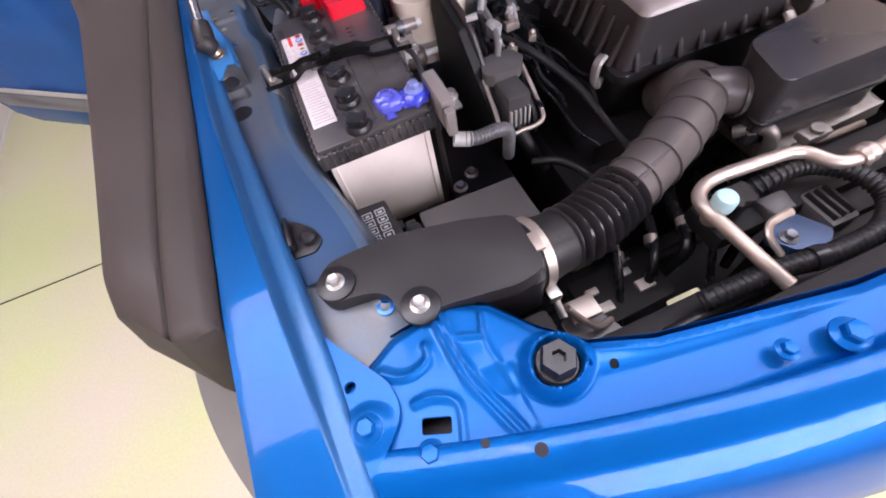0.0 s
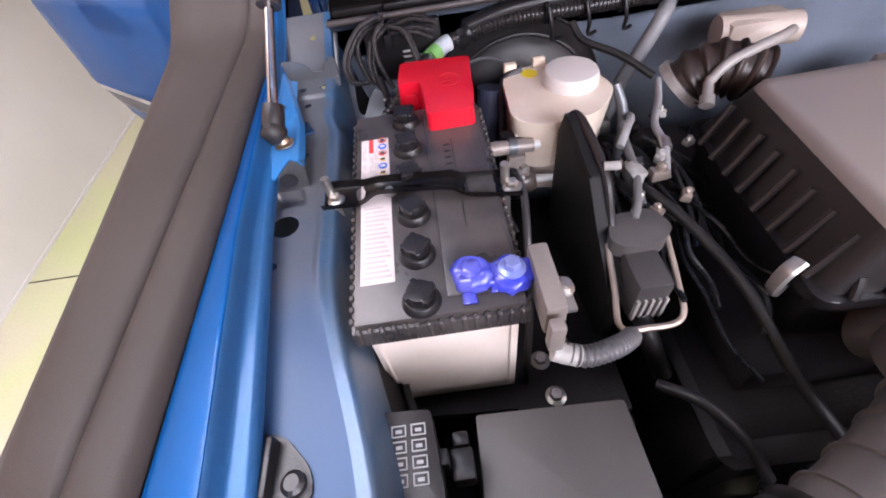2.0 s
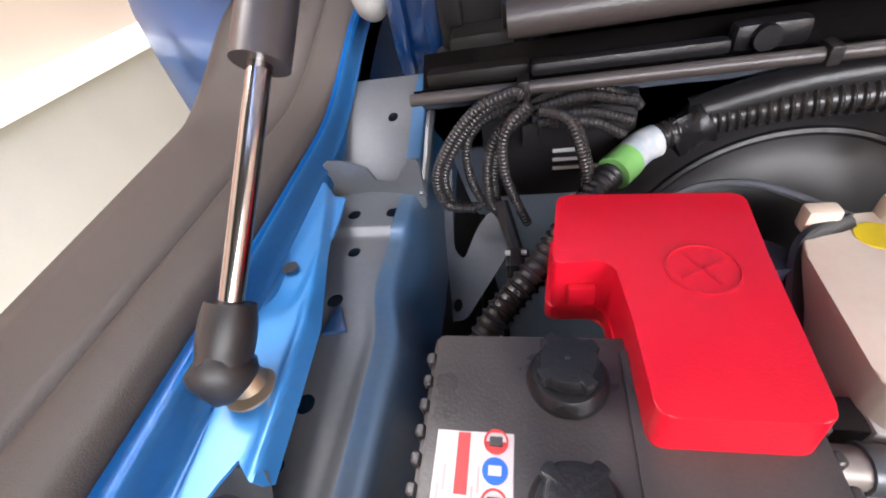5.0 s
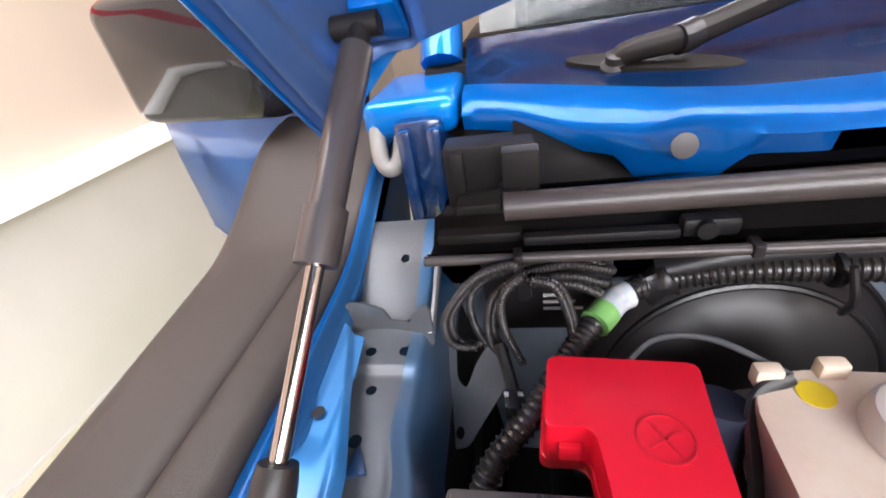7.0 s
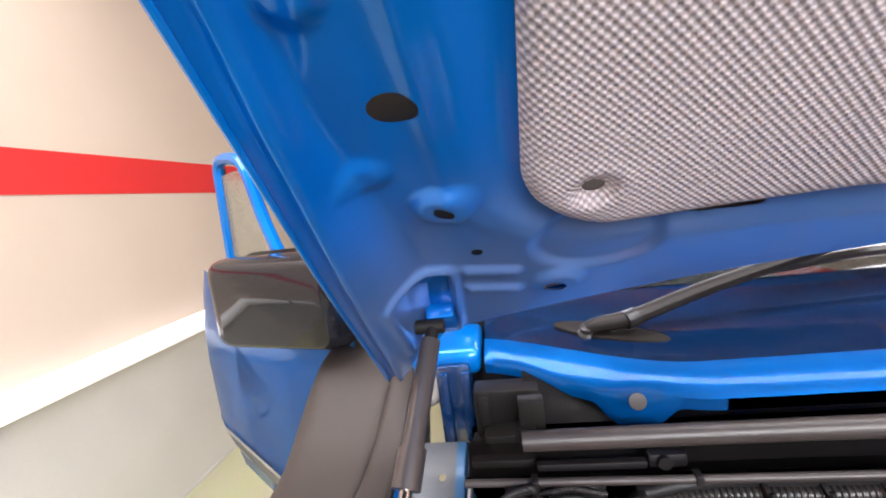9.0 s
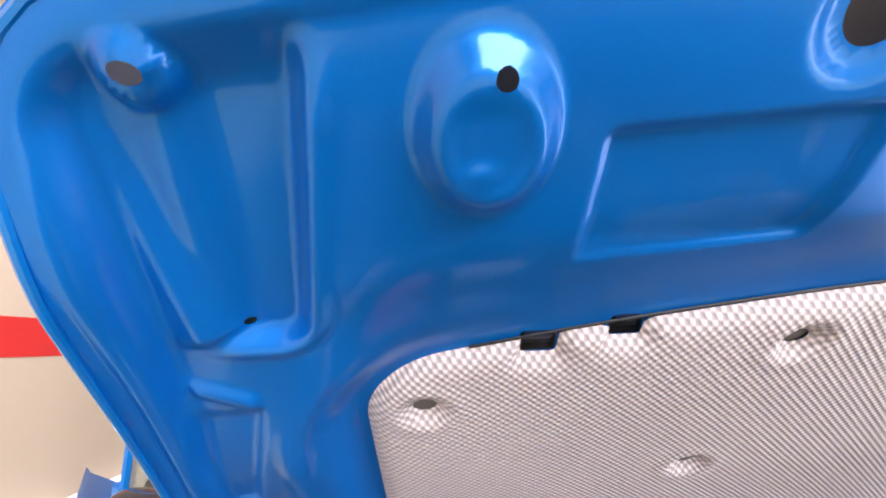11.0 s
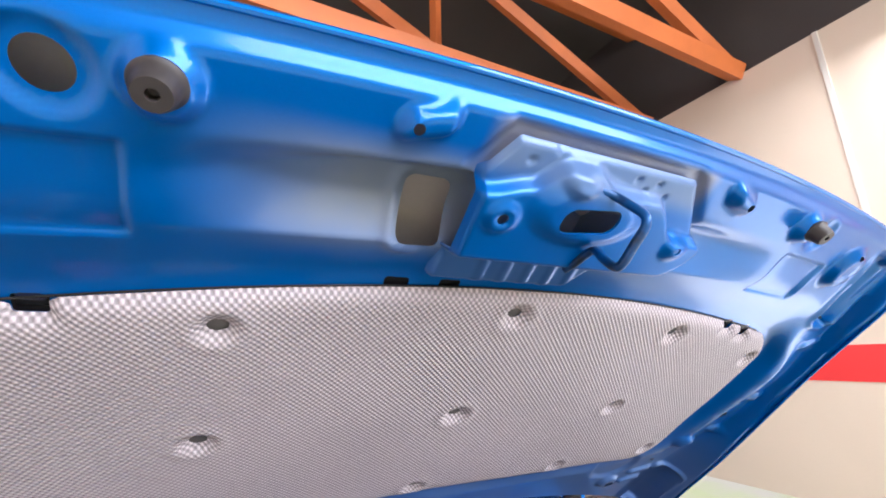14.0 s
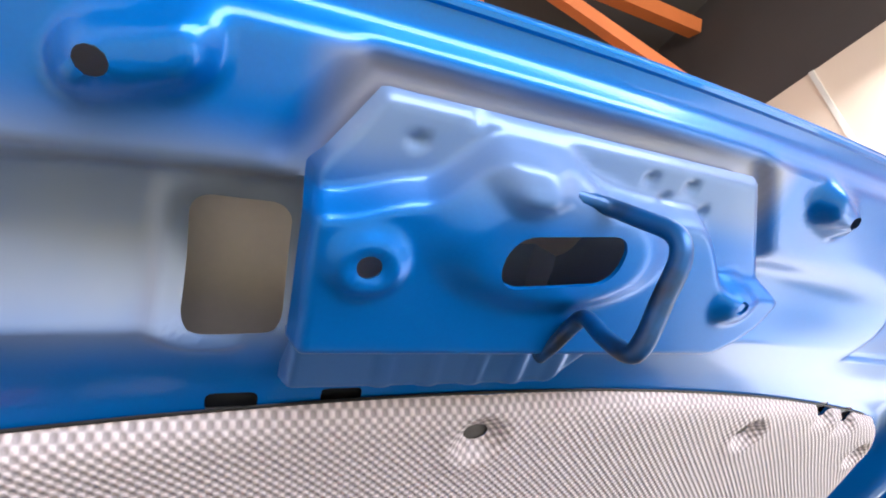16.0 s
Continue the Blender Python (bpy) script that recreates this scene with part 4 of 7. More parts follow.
# rear bracket on the rail: a flat steel gusset with a cut-out
gus = sheet(lambda x, y: (x, y, 0.980 + 0.18 * (x - 0.272) + 0.76 * (y - 0.3095)), spaced(0.236, 0.330, 40), spaced(0.288, 0.425, 60),
            [poly_dist(rounded([(0.240, 0.420), (0.242, 0.318), (0.258, 0.298), (0.280, 0.298), (0.298, 0.318), (0.323, 0.345), (0.318, 0.364), (0.304, 0.378), (0.290, 0.364), (0.2785, 0.3422), (0.268, 0.352), (0.266, 0.420)], 0.006, 3)), lambda x, y: oval(x, y, 0.272, 0.3095, 0.0048, 0.0048)])
part("gusset", thicken(gus, 0.003), STEEL_GREY, truck, "bare grey steel gusset with a cut-out")
# ledge fold at the back of the rail
fold_plan = poly_dist([(0.166, 1.066), (0.164, 1.108), (0.172, 1.113), (0.190, 1.109), (0.204, 1.102), (0.210, 1.090), (0.230, 1.089), (0.236, 1.100), (0.246, 1.112), (0.254, 1.112), (0.254, 1.066)])
fold = merge(thicken(sheet(lambda x, z: (x, 0.352 + 0.10 * (z - 1.07) + 0.006 * math.sin(40 * (x - 0.16)), z), spaced(0.160, 0.258, 50), spaced(1.062, 1.116, 30), [fold_plan]), 0.003),
             hose([(0.252, 0.350, 1.078), (0.253, 0.385, 1.094), (0.254, 0.42, 1.114), (0.254, 0.48, 1.128)], 0.004, seg=8))
part("rail_fold", fold, STEEL_GREY, truck, "thin folded bracket at the back of the rail")

# lip, web and slot of the fender flange at the strut
def tongue_edge(y):
    return 0.2176 + 0.094 * (0.2014 - y) if y < 0.2014 else 0.2176 - 0.28 * (y - 0.2014)


def tongue(x, y):
    e = tongue_edge(y)
    lip = step(0.100, 0.125, y) * step(0.225, 0.205, y)
    return (x, y, 1.0940 + fender_top(y) + 0.0030 * math.exp(-((x - e + 0.0060) / 0.0045) ** 2) * lip - 0.009 * step(e - 0.0045, e, x) - 0.004 * step(0.20, 0.23, y) * step(0.010, 0.0, abs(x - 0.186) - 0.006))


part("flange_tongue", thicken(sheet(tongue, spaced(0.160, 0.228, 60), spaced(0.060, 0.345, 120),
     [poly_dist([(0.160, 0.345), (0.190, 0.335), (0.196, 0.280), (0.2180, 0.2014), (0.2230, 0.1514), (0.2262, 0.1160), (0.2200, 0.1145), (0.2135, 0.1190), (0.2081, 0.1235), (0.2035, 0.1140), (0.2000, 0.1050), (0.1965, 0.0940), (0.1946, 0.0860), (0.1900, 0.0920), (0.1860, 0.1200), (0.1780, 0.1700), (0.160, 0.2200)])]), 0.0022),
     FLANGE_BLUE, truck, "blue flange tongue under the strut with a rounded lip", smooth=50)
web_out = [(0.2060, 0.0), (0.2155, -0.02), (0.2250, 0.0), (0.2256, 0.35), (0.2266, 0.70), (0.2280, 1.0), (0.2120, 1.03), (0.1940, 1.03), (0.1740, 1.0), (0.1830, 0.70), (0.1910, 0.40), (0.1990, 0.15)]
rings = []
for k in (0.0, 0.5, 1.0):
    ring = []
    for i, (x, h) in enumerate(web_out + web_out[:1]):
        th = math.atan2((h - 0.62) * 0.035, x - 0.2010)
        xi, hi = 0.2010 + 0.0125 * math.cos(th), 0.62 + 0.25 * math.sin(th)
        x, h = x + (xi - x) * k, h + (hi - h) * k
        ring.append((x, 0.1205 - 0.0205 * h, 1.0965 - 0.029 * h - 0.002 * k))
    rings.append(ring)
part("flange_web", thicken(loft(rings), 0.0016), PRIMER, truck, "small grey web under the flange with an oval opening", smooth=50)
# flat dark disc painted as a slot; nothing is cut
part("flange_slot", lathe([(0.0055, 0), (0.0055, 0.0006), (0.004, 0.0008)], (0.182, 0.245, fender_top(0.245) + 1.0928), (0, 0, 1), 16), PIT, truck)
part("rail_tab", slab([(0.212, 0.236), (0.224, 0.214), (0.208, 0.210)], 1.071, 1.0745, 0.0006), DULL_BLUE, truck)

# radiator support: pressed blue panel across the front
SUPPORT = [(0.232, -0.432), (0.270, -0.417), (0.299, -0.400), (0.327, -0.396), (0.346, -0.386), (0.371, -0.393), (0.403, -0.410), (0.436, -0.452), (0.473, -0.486), (0.530, -0.506), (0.592, -0.517), (0.728, -0.540), (0.925, -0.550),
           (1.122, -0.540), (1.258, -0.517), (1.320, -0.506), (1.377, -0.486), (1.414, -0.452), (1.447, -0.410), (1.479, -0.393), (1.515, -0.33), (1.56, -0.29), (1.622, -0.29),
           (1.600, -0.515), (1.506, -0.540), (1.302, -0.580), (0.925, -0.615), (0.548, -0.580), (0.344, -0.540), (0.222, -0.512)]
support_in = poly_dist(SUPPORT)


def seg_dist(x, y, a, b):
    dx, dy = b[0] - a[0], b[1] - a[1]
    t = max(0.0, min(1.0, ((x - a[0]) * dx + (y - a[1]) * dy) / (dx * dx + dy * dy)))
    return math.hypot(x - a[0] - dx * t, y - a[1] - dy * t)


# raised beads pressed into the corner of the support: each a line, its height and its half width
BEADS = [(rounded([(0.266, -0.420), (0.298, -0.447), (0.330, -0.440), (0.326, -0.396)], 0.020, 6)[6:-7], 0.0042, 0.0040),
         (smooth_line([(0.344, -0.390, 0), (0.346, -0.427, 0), (0.350, -0.465, 0), (0.362, -0.500, 0), (0.374, -0.530, 0)], 4), 0.0036, 0.0030),
         (smooth_line([(0.352, -0.390, 0), (0.354, -0.425, 0), (0.359, -0.462, 0), (0.371, -0.497, 0), (0.384, -0.530, 0)], 4), 0.0036, 0.0030),
         ([(0.361, -0.402), (0.358, -0.428), (0.383, -0.438), (0.391, -0.416)], 0.0030, 0.0026),
         (smooth_line([(0.391, -0.416, 0), (0.384, -0.452, 0), (0.391, -0.490, 0), (0.393, -0.530, 0)], 4), 0.0026, 0.0030),
         (rounded([(0.287, -0.472), (0.316, -0.470), (0.340, -0.484), (0.328, -0.522), (0.327, -0.524)], 0.014, 4)[4:-6], 0.0036, 0.0034)]


def support_point(x, y):
    e = support_in(x, y)
    z = 1.060 + 0.008 * step(0.0, 0.010, e)
    z -= 0.014 * step(-0.528, -0.56, y + 0.075 * (abs(x - XC) / 0.6) ** 2 * -1) * step(0.33, 0.40, x)
    for line, w, thick in BEADS if x < 0.50 else ():
        q = min(seg_dist(x, y, a, b) for a, b in zip(line, line[1:]))
        z += w * math.exp(-(q / thick) ** 2)
        z += 0.004 * step(0.008, -0.008, oval(x, y, 0.434, -0.491, 0.030, 0.026)) - 0.006 * step(0.004, -0.004, oval(x, y, 0.434, -0.491, 0.022, 0.019))
    return (x, y, z)


SUPPORT_HOLES = [lambda x, y: rbox(x * 0.94 - (y + 0.496) * 0.342, y * 0.94 + (x - 0.312) * 0.342, 0.312 * 0.94, -0.496 * 0.94, 0.0135, 0.0072, 0.0025), lambda x, y: oval(x, y, 0.483, -0.511, 0.0045, 0.0045), lambda x, y: oval(x, y, 0.4605, -0.503, 0.0030, 0.0030)]
part("radiator_support", thicken(sheet(support_point, spaced(0.218, 0.50, 150) + spaced(0.5055, 1.62, 190), spaced(-0.61, -0.29, 150), [support_in] + SUPPORT_HOLES), 0.004), SUPPORT_BLUE, truck, "pressed blue radiator support panel with beads and holes", smooth=45)
part("support_skirt", thicken(loft([[(x, y + 0.004, 1.06), (x, y + 0.006, 1.03), (x, y + 0.004, 0.99)] for x, y in SUPPORT[2:19]]), 0.003), SUPPORT_BLUE, truck)
rows = []
for i in range(41):
    x = 0.20 + (1.65 - 0.20) * i / 40
    y = -0.605 + 0.248 * (x - XC) ** 2
    rows.append([(x, y - h, z) for h, z in ((0.0, 1.068), (0.0005, 1.0725), (0.004, 1.0745), (0.020, 1.0738), (0.036, 1.0722), (0.041, 1.0702), (0.047, 1.0668), (0.056, 1.0610), (0.065, 1.0545), (0.073, 1.0450), (0.083, 1.0220), (0.096, 0.994), (0.108, 0.960), (0.113, 0.90), (0.116, 0.70))])
part("front_panel", thicken(loft(rows), 0.004), BLUE, truck, "glossy blue front panel above the grille", smooth=60)
# flat dark discs painted as holes in the front panel
for x, y, r in ((0.385, -0.549, 0.0058), (0.345, -0.5265, 0.0040)):
    part("flange_hole", lathe([(r, 0), (r, 0.0008), (r * 0.8, 0.001)], (x, y, 1.0741), (0, 0, 1), 18), PIT, truck)
# hood rest: hexagonal black stop in a dish
part("hood_stop", merge(lathe([(0.021, 0), (0.0215, 0.003), (0.019, 0.006)], (0.434, -0.491, 1.064), (0, 0, 1), 28), lathe([(0.0175, 0.0), (0.0175, 0.016), (0.0160, 0.020), (0.007, 0.020), (0.006, 0.012)], (0.434, -0.491, 1.068), (0, 0, 1), 6)),
     BLACK, truck, "black hexagonal rubber hood stop")
for x, y, r in ((0.299, -0.515, 0.0085), (0.617, -0.562, 0.0065), (0.671, -0.573, 0.0105)):
    hex_bolt("bolt", (x, y, 1.066), (0, 0, 1), r, truck, SUPPORT_BLUE)
# fender flange that lies on the corner of the support, and the bare patch beside it
flap = sheet(lambda x, y: (x, y, 1.0745 + 0.004 * step(0.010, -0.004, oval(x, y, 0.256, -0.476, 0.017, 0.016))), spaced(0.196, 0.292, 60), spaced(-0.535, -0.350, 110),
             [poly_dist(rounded([(0.200, -0.355), (0.234, -0.366), (0.250, -0.392), (0.268, -0.418), (0.287, -0.446), (0.288, -0.474), (0.272, -0.494), (0.248, -0.514), (0.200, -0.530)], 0.014, 4)), lambda x, y: oval(x, y, 0.250, -0.434, 0.0058, 0.0058)])
part("fender_flap", thicken(flap, 0.004), SUPPORT_BLUE, truck, "blue fender flange bolted over the support", smooth=45)
hex_bolt("bolt", (0.256, -0.476, 1.078), (0, 0, 1), 0.0085, truck, SUPPORT_BLUE)
patch = sheet(lambda x, y: (x, y, 1.054 + 0.005 * step(0.008, -0.006, oval(x, y, 0.308, -0.353, 0.014, 0.013)) - 0.010 * step(0.30, 0.36, x)), spaced(0.195, 0.372, 60), spaced(-0.445, -0.262, 64),
              [poly_dist([(0.200, -0.265), (0.300, -0.265), (0.345, -0.300), (0.366, -0.380), (0.345, -0.430), (0.262, -0.442), (0.200, -0.400)]), lambda x, y: oval(x, y, 0.308, -0.353, 0.0062, 0.0060)])
part("bare_corner", thicken(patch, 0.004), shade("bare_primer_patch", (0.150, 0.143, 0.136), rough=0.42, metal=0.2, vary=0.2, scale=11, second=(0.085, 0.135, 0.20), grain=0.1), truck, "bare grey primer patch under the intake", smooth=45)
clipper = part("rail_clip", merge(slab(rounded([(0.208, -0.196), (0.236, -0.204), (0.258, -0.228), (0.264, -0.248), (0.252, -0.262), (0.215, -0.258)], 0.008, 4), 1.058, 1.0635, 0.0015), box(0.226, -0.250, 1.060, 0.231, -0.206, 1.078, 0.0015), lathe([(0.0095, 0), (0.0095, 0.006), (0.006, 0.009), (0.003, 0.009)], (0.248, -0.240, 1.063), (0, 0, 1), 16)), BLACK, truck, "black plastic clip on the rail")
# unseen dark boxes added to block the bright floor behind the gaps
part("front_filler", box(0.30, -0.600, 0.62, 1.55, -0.508, 1.00, 0.01), DARK, truck)
part("support_filler", box(0.25, -0.53, 0.85, 0.46, -0.43, 1.045, 0.01), DARK, truck)

# firewall, cowl and lid seal
PIT_GREY = shade("grey_hole_plug", (0.05, 0.045, 0.045), rough=0.5, vary=0.2)
COWL_DARK = shade("dark_cowl_plastic", (0.011, 0.0095, 0.009), rough=0.45, vary=0.25, scale=14, grain=0.2, grain_scale=700, specular=0.2)
COWL_BROWN = shade("brown_cowl_plastic", (0.055, 0.046, 0.043), rough=0.36, vary=0.25, scale=14, grain=0.2, grain_scale=700)
part("firewall", thicken(loft([[(x, 0.47, 0.30), (x, 0.46, 0.95), (x, 0.455, 1.06), (x, 0.425, 1.12), (x, 0.392, 1.146)] for x in spaced(0.25, 1.60, 12)]), 0.004), shade("blue_grey_firewall", (0.36, 0.42, 0.52), rough=0.35, vary=0.2, scale=8), truck, "blue-grey painted firewall")
part("cowl_trough", thicken(loft([[(x, 0.370, 1.160), (x, 0.374, 1.152), (x, 0.40, 1.150), (x, 0.425, 1.168), (x, 0.47, 1.150), (x, 0.52, 1.15), (x, 0.60, 1.22)] for x in spaced(0.258, 1.60, 10)]), 0.004), COWL_DARK, truck, "black plastic cowl trough")
part("cowl_face", thicken(loft([[(x, 0.405, 1.205), (x, 0.43, 1.190), (x, 0.455, 1.205), (x, 0.50, 1.235)] for x in spaced(0.34, 1.60, 10)]), 0.004), COWL_DARK, truck)
part("cowl_tube", hose([(0.331, 0.384, 1.196), (0.6, 0.378, 1.200), (0.925, 0.372, 1.203), (1.55, 0.384, 1.198)], 0.0125, seg=16), COWL_BROWN, truck, "thick round black seal along the cowl")
part("cowl_block", merge(box(0.268, 0.46, 1.13, 0.36, 0.50, 1.225, 0.004), box(0.262, 0.40, 1.145, 0.345, 0.47, 1.160, 0.004), box(0.280, 0.425, 1.155, 0.334, 0.465, 1.178, 0.005), box(0.276, 0.45, 1.178, 0.290, 0.468, 1.222, 0.003)), COWL_DARK, truck)
part("cowl_post", merge(box(0.330, 0.405, 1.195, 0.362, 0.425, 1.236, 0.002), box(0.326, 0.398, 1.186, 0.350, 0.420, 1.204, 0.002)), COWL_DARK, truck)
part("lid_seal", hose([(0.256, 0.366, 1.155), (0.6, 0.355, 1.160), (0.925, 0.350, 1.163), (1.6, 0.366, 1.155)], 0.0048, seg=10), COWL_BROWN, truck)
part("cowl_duct", merge(box(0.475, 0.380, 1.156, 0.520, 0.396, 1.174, 0.006), box(0.345, 0.380, 1.156, 0.475, 0.392, 1.166, 0.004), rod((0.492, 0.380, 1.166), (0.492, 0.374, 1.166), 0.008)), BLACK, truck)
for x in (0.34, 0.52, 0.72, 0.9):
    part("seal_clip", box(x - 0.004, 0.350, 1.154, x + 0.004, 0.366, 1.166, 0.002), BLACK, truck)


def cowl_lip(x):
    a = abs(x - XC)
    return 0.385 + 0.15 * step(0.36, 0.68, a)


rows = []
for x in spaced(0.285, 2 * XC - 0.285, 160):
    y, a = cowl_lip(x), abs(x - XC)
    tab = step(0.048, 0.017, abs(a - 0.450))
    dip = 0.012 * step(0.60, 0.52, a) * step(0.44, 0.48, a)
    rows.append([(x, y + 0.012, 1.226 - 0.024 * tab - dip), (x, y + 0.002, 1.222 - 0.027 * tab - dip), (x, y - 0.002, 1.238 - dip), (x, y + 0.006, 1.250 - dip), (x, y + 0.03, 1.258 - dip * 0.5), (x, y + 0.052, 1.260), (x, y + 0.060, 1.250)])
part("cowl_panel", thicken(loft(rows), 0.003), BLUE, truck, "glossy blue cowl panel with a wavy front lip", smooth=45)
# body blue darkened: the hood's dark reflection put into the colour
GRILLE = shade("shaded_cowl_blue", (0.002, 0.020, 0.078), rough=0.22, vary=0.2, scale=10, coat=0.8, coat_rough=0.03)
part("cowl_grille", thicken(loft([[(x, cowl_lip(x) + 0.048, 1.254), (x, cowl_lip(x) + 0.07, 1.256), (x, 0.61, 1.268), (x, 0.67, 1.298)] for x in spaced(0.285, 2 * XC - 0.285, 40)]), 0.003), GRILLE, truck, "blue cowl cover below the windscreen, darkened like shade", smooth=45)
part("cowl_hole", lathe([(0.0105, 0), (0.0105, 0.001), (0.008, 0.0015)], (0.475, cowl_lip(0.475) - 0.008, 1.228), (0, -1, 0.2), 20), PIT_GREY, truck)
part("hinge_post", merge(box(0.205, 0.515, 1.10, 0.262, 0.60, 1.242, 0.01), box(0.212, 0.500, 1.12, 0.228, 0.53, 1.235, 0.006), box(0.246, 0.500, 1.12, 0.262, 0.53, 1.235, 0.006)), GRILLE, truck, "blue hinge post beside the cowl, darkened like shade")
part("fender_corner", box(0.165, 0.53, 1.218, 0.279, 0.70, 1.262, 0.018, 5), BLUE, truck)
part("drain_hose", hose([(0.180, 0.545, 1.25), (0.180, 0.528, 1.20), (0.190, 0.524, 1.185), (0.203, 0.528, 1.195), (0.210, 0.545, 1.23)], 0.010, seg=12), shade("grey_drain_rubber", (0.22, 0.21, 0.20), rough=0.5, vary=0.15, scale=30), truck, "grey bent drain hose")
part("windscreen", thicken(loft([[(x, 0.66 + 0.10 * abs(x - XC) ** 2, 1.30), (x, 1.15 + 0.1 * abs(x - XC) ** 2, 1.95)] for x in spaced(0.30, 1.55, 14)]), 0.006), SCREEN, truck, "sloping windscreen glass")
part("roof", box(0.24, 1.15, 1.95, 1.61, 2.9, 2.02, 0.03), BLUE, truck)
for s in (-1, 1):
    part("pillar", hose([(XC + s * 0.68, 0.68, 1.27), (XC + s * 0.67, 0.95, 1.62), (XC + s * 0.65, 1.17, 1.96)], 0.03, seg=10), BLUE, truck)
part("cabin_side", box(1.70, 0.75, 0.35, 1.76, 2.9, 1.30, 0.02), BLUE, truck)
part("bulkhead", box(0.22, 0.66, 0.35, 1.66, 0.72, 1.27, 0.01), DARK, truck)
# dark boxes added in the unseen cabin to block light through the windscreen
part("dashboard", box(0.26, 0.74, 1.16, 1.60, 1.12, 1.285, 0.02), BLACK_SOFT, truck, "dark box behind the windscreen, in the dashboard's place")
part("cabin_back", box(0.24, 2.84, 0.35, 1.62, 2.90, 1.96, 0.01), DARK, truck)
part("seat_row", box(0.34, 1.55, 0.40, 1.52, 1.75, 1.60, 0.06), BLACK_SOFT, truck, "dark seat backs in the cabin")
part("floor_pan", box(0.20, 0.70, 0.30, 1.66, 2.9, 0.36, 0.01), DARK, truck)
for s in (-1, 1):
    w = part("front_wheel", lathe([(0.20, 0.0), (0.40, 0.0), (0.46, 0.04), (0.46, 0.24), (0.40, 0.28), (0.20, 0.28)], (XC + s * 0.80 - (0.26 if s > 0 else 0), 0.34, FLOOR + 0.46), (1, 0, 0), 40), RUBBER, truck, "black off-road tyre")

# wiper
WIPER_BLACK = shade("satin_wiper_paint", (0.018, 0.015, 0.014), rough=0.50, vary=0.2, scale=30, specular=0.2)
wiper = thing("wiper", (0.448, 0.558, 1.26), "black wiper arm parked over the blue cowl", "wiper")
part("pivot", lathe([(0.014, 0), (0.014, 0.008), (0.010, 0.012), (0.010, 0.020), (0.006, 0.022)], (0.448, 0.558, 1.258), (0, -0.4, 1), 20), BLACK_SOFT, wiper, "dark pivot nut")
oval_rim = [(0.480 + 0.088 * math.cos(a) * 0.87 + 0.026 * math.sin(a) * 0.50, 0.557 - 0.088 * math.cos(a) * 0.50 + 0.026 * math.sin(a) * 0.87) for a in (2 * math.pi * k / 36 for k in range(36))]
dish = slab(oval_rim, -0.004, 0.0022, 0.001)
for v in dish.verts:
    v.co.z += 1.2640 + 0.092 * (v.co.y - 0.557)
# flat dark oval laid on the cover in place of a hollow
part("recess", dish, shade("brown_black_oval", (0.008, 0.006, 0.005), rough=0.6, vary=0.3, scale=20, specular=0.2), wiper)
part("arm_root", hose([(0.450, 0.556, 1.272), (0.466, 0.554, 1.278), (0.514, 0.549, 1.285)], lambda t: 0.0135 + 0.004 * t, seg=12, flat=0.75), WIPER_BLACK, wiper)
part("arm", hose([(0.510, 0.548, 1.284), (0.626, 0.570, 1.314), (0.766, 0.600, 1.341), (0.935, 0.636, 1.373)], lambda t: 0.021 - 0.005 * t, seg=12, flat=0.6), WIPER_BLACK, wiper, "satin black wiper arm")
part("collar", hose([(0.504, 0.547, 1.283), (0.514, 0.549, 1.285), (0.523, 0.550, 1.288)], 0.0215, seg=12, flat=0.68), BLACK, wiper)
part("blade", hose([(0.72, 0.63, 1.318), (0.95, 0.655, 1.330), (1.28, 0.66, 1.330)], 0.008, seg=8), BLACK, wiper)

# opened front door with its mirror
DOOR_H, DOOR_E = Vector((0.03, 0.72, 0)), Vector((-0.80, 1.352, 0))
along = (DOOR_E - DOOR_H).normalized()
face = Vector((along.y, -along.x, 0))


def door_at(s, z, o=0.0):
    p = DOOR_H + along * s + face * o
    return (p.x, p.y, z)


door = thing("front_door", door_at(0.6, 0.45), "opened blue front door with its window", "car door")
rows = []
for z, o in ((0.47, -0.030), (0.50, -0.012), (0.57, 0.000), (0.595, 0.006), (0.650, 0.022), (0.670, 0.031), (0.690, 0.035), (0.72, 0.033), (0.95, 0.036), (1.10, 0.028), (1.15, 0.016), (1.19, 0.014), (1.24, 0.006), (1.33, -0.012)):
    rows.append([door_at(s, z, -o + 0.02 * step(1.10, 1.22, s)) for s in (0.04, 0.10, 0.4, 0.8, 1.10, 1.18, 1.22)])
part("skin", thicken(loft(rows), 0.05), BLUE, door, "blue door skin with a creased sill line", smooth=35)
# highlight on the crease, painted as a thin white strip
part("crease_highlight", thicken(loft([[door_at(s, z, -o + 0.02 * step(1.10, 1.22, s)) for s in (0.05, 0.5, 1.0, 1.12, 1.2)] for z, o in ((0.672, 0.034), (0.684, 0.039), (0.700, 0.039))]), 0.004), WHITE, door, "white strip for the highlight along the door crease")
part("sill_band", thicken(loft([[door_at(s, z, -o + 0.02 * step(1.10, 1.22, s)) for s in (0.05, 0.5, 1.0, 1.12, 1.2)] for z, o in ((0.580, 0.005), (0.600, 0.011), (0.650, 0.026), (0.668, 0.033))]), 0.004), shade("grey_door_band", (0.34, 0.34, 0.40), rough=0.35, vary=0.1, scale=8), door, "grey lower band of the door", smooth=35)
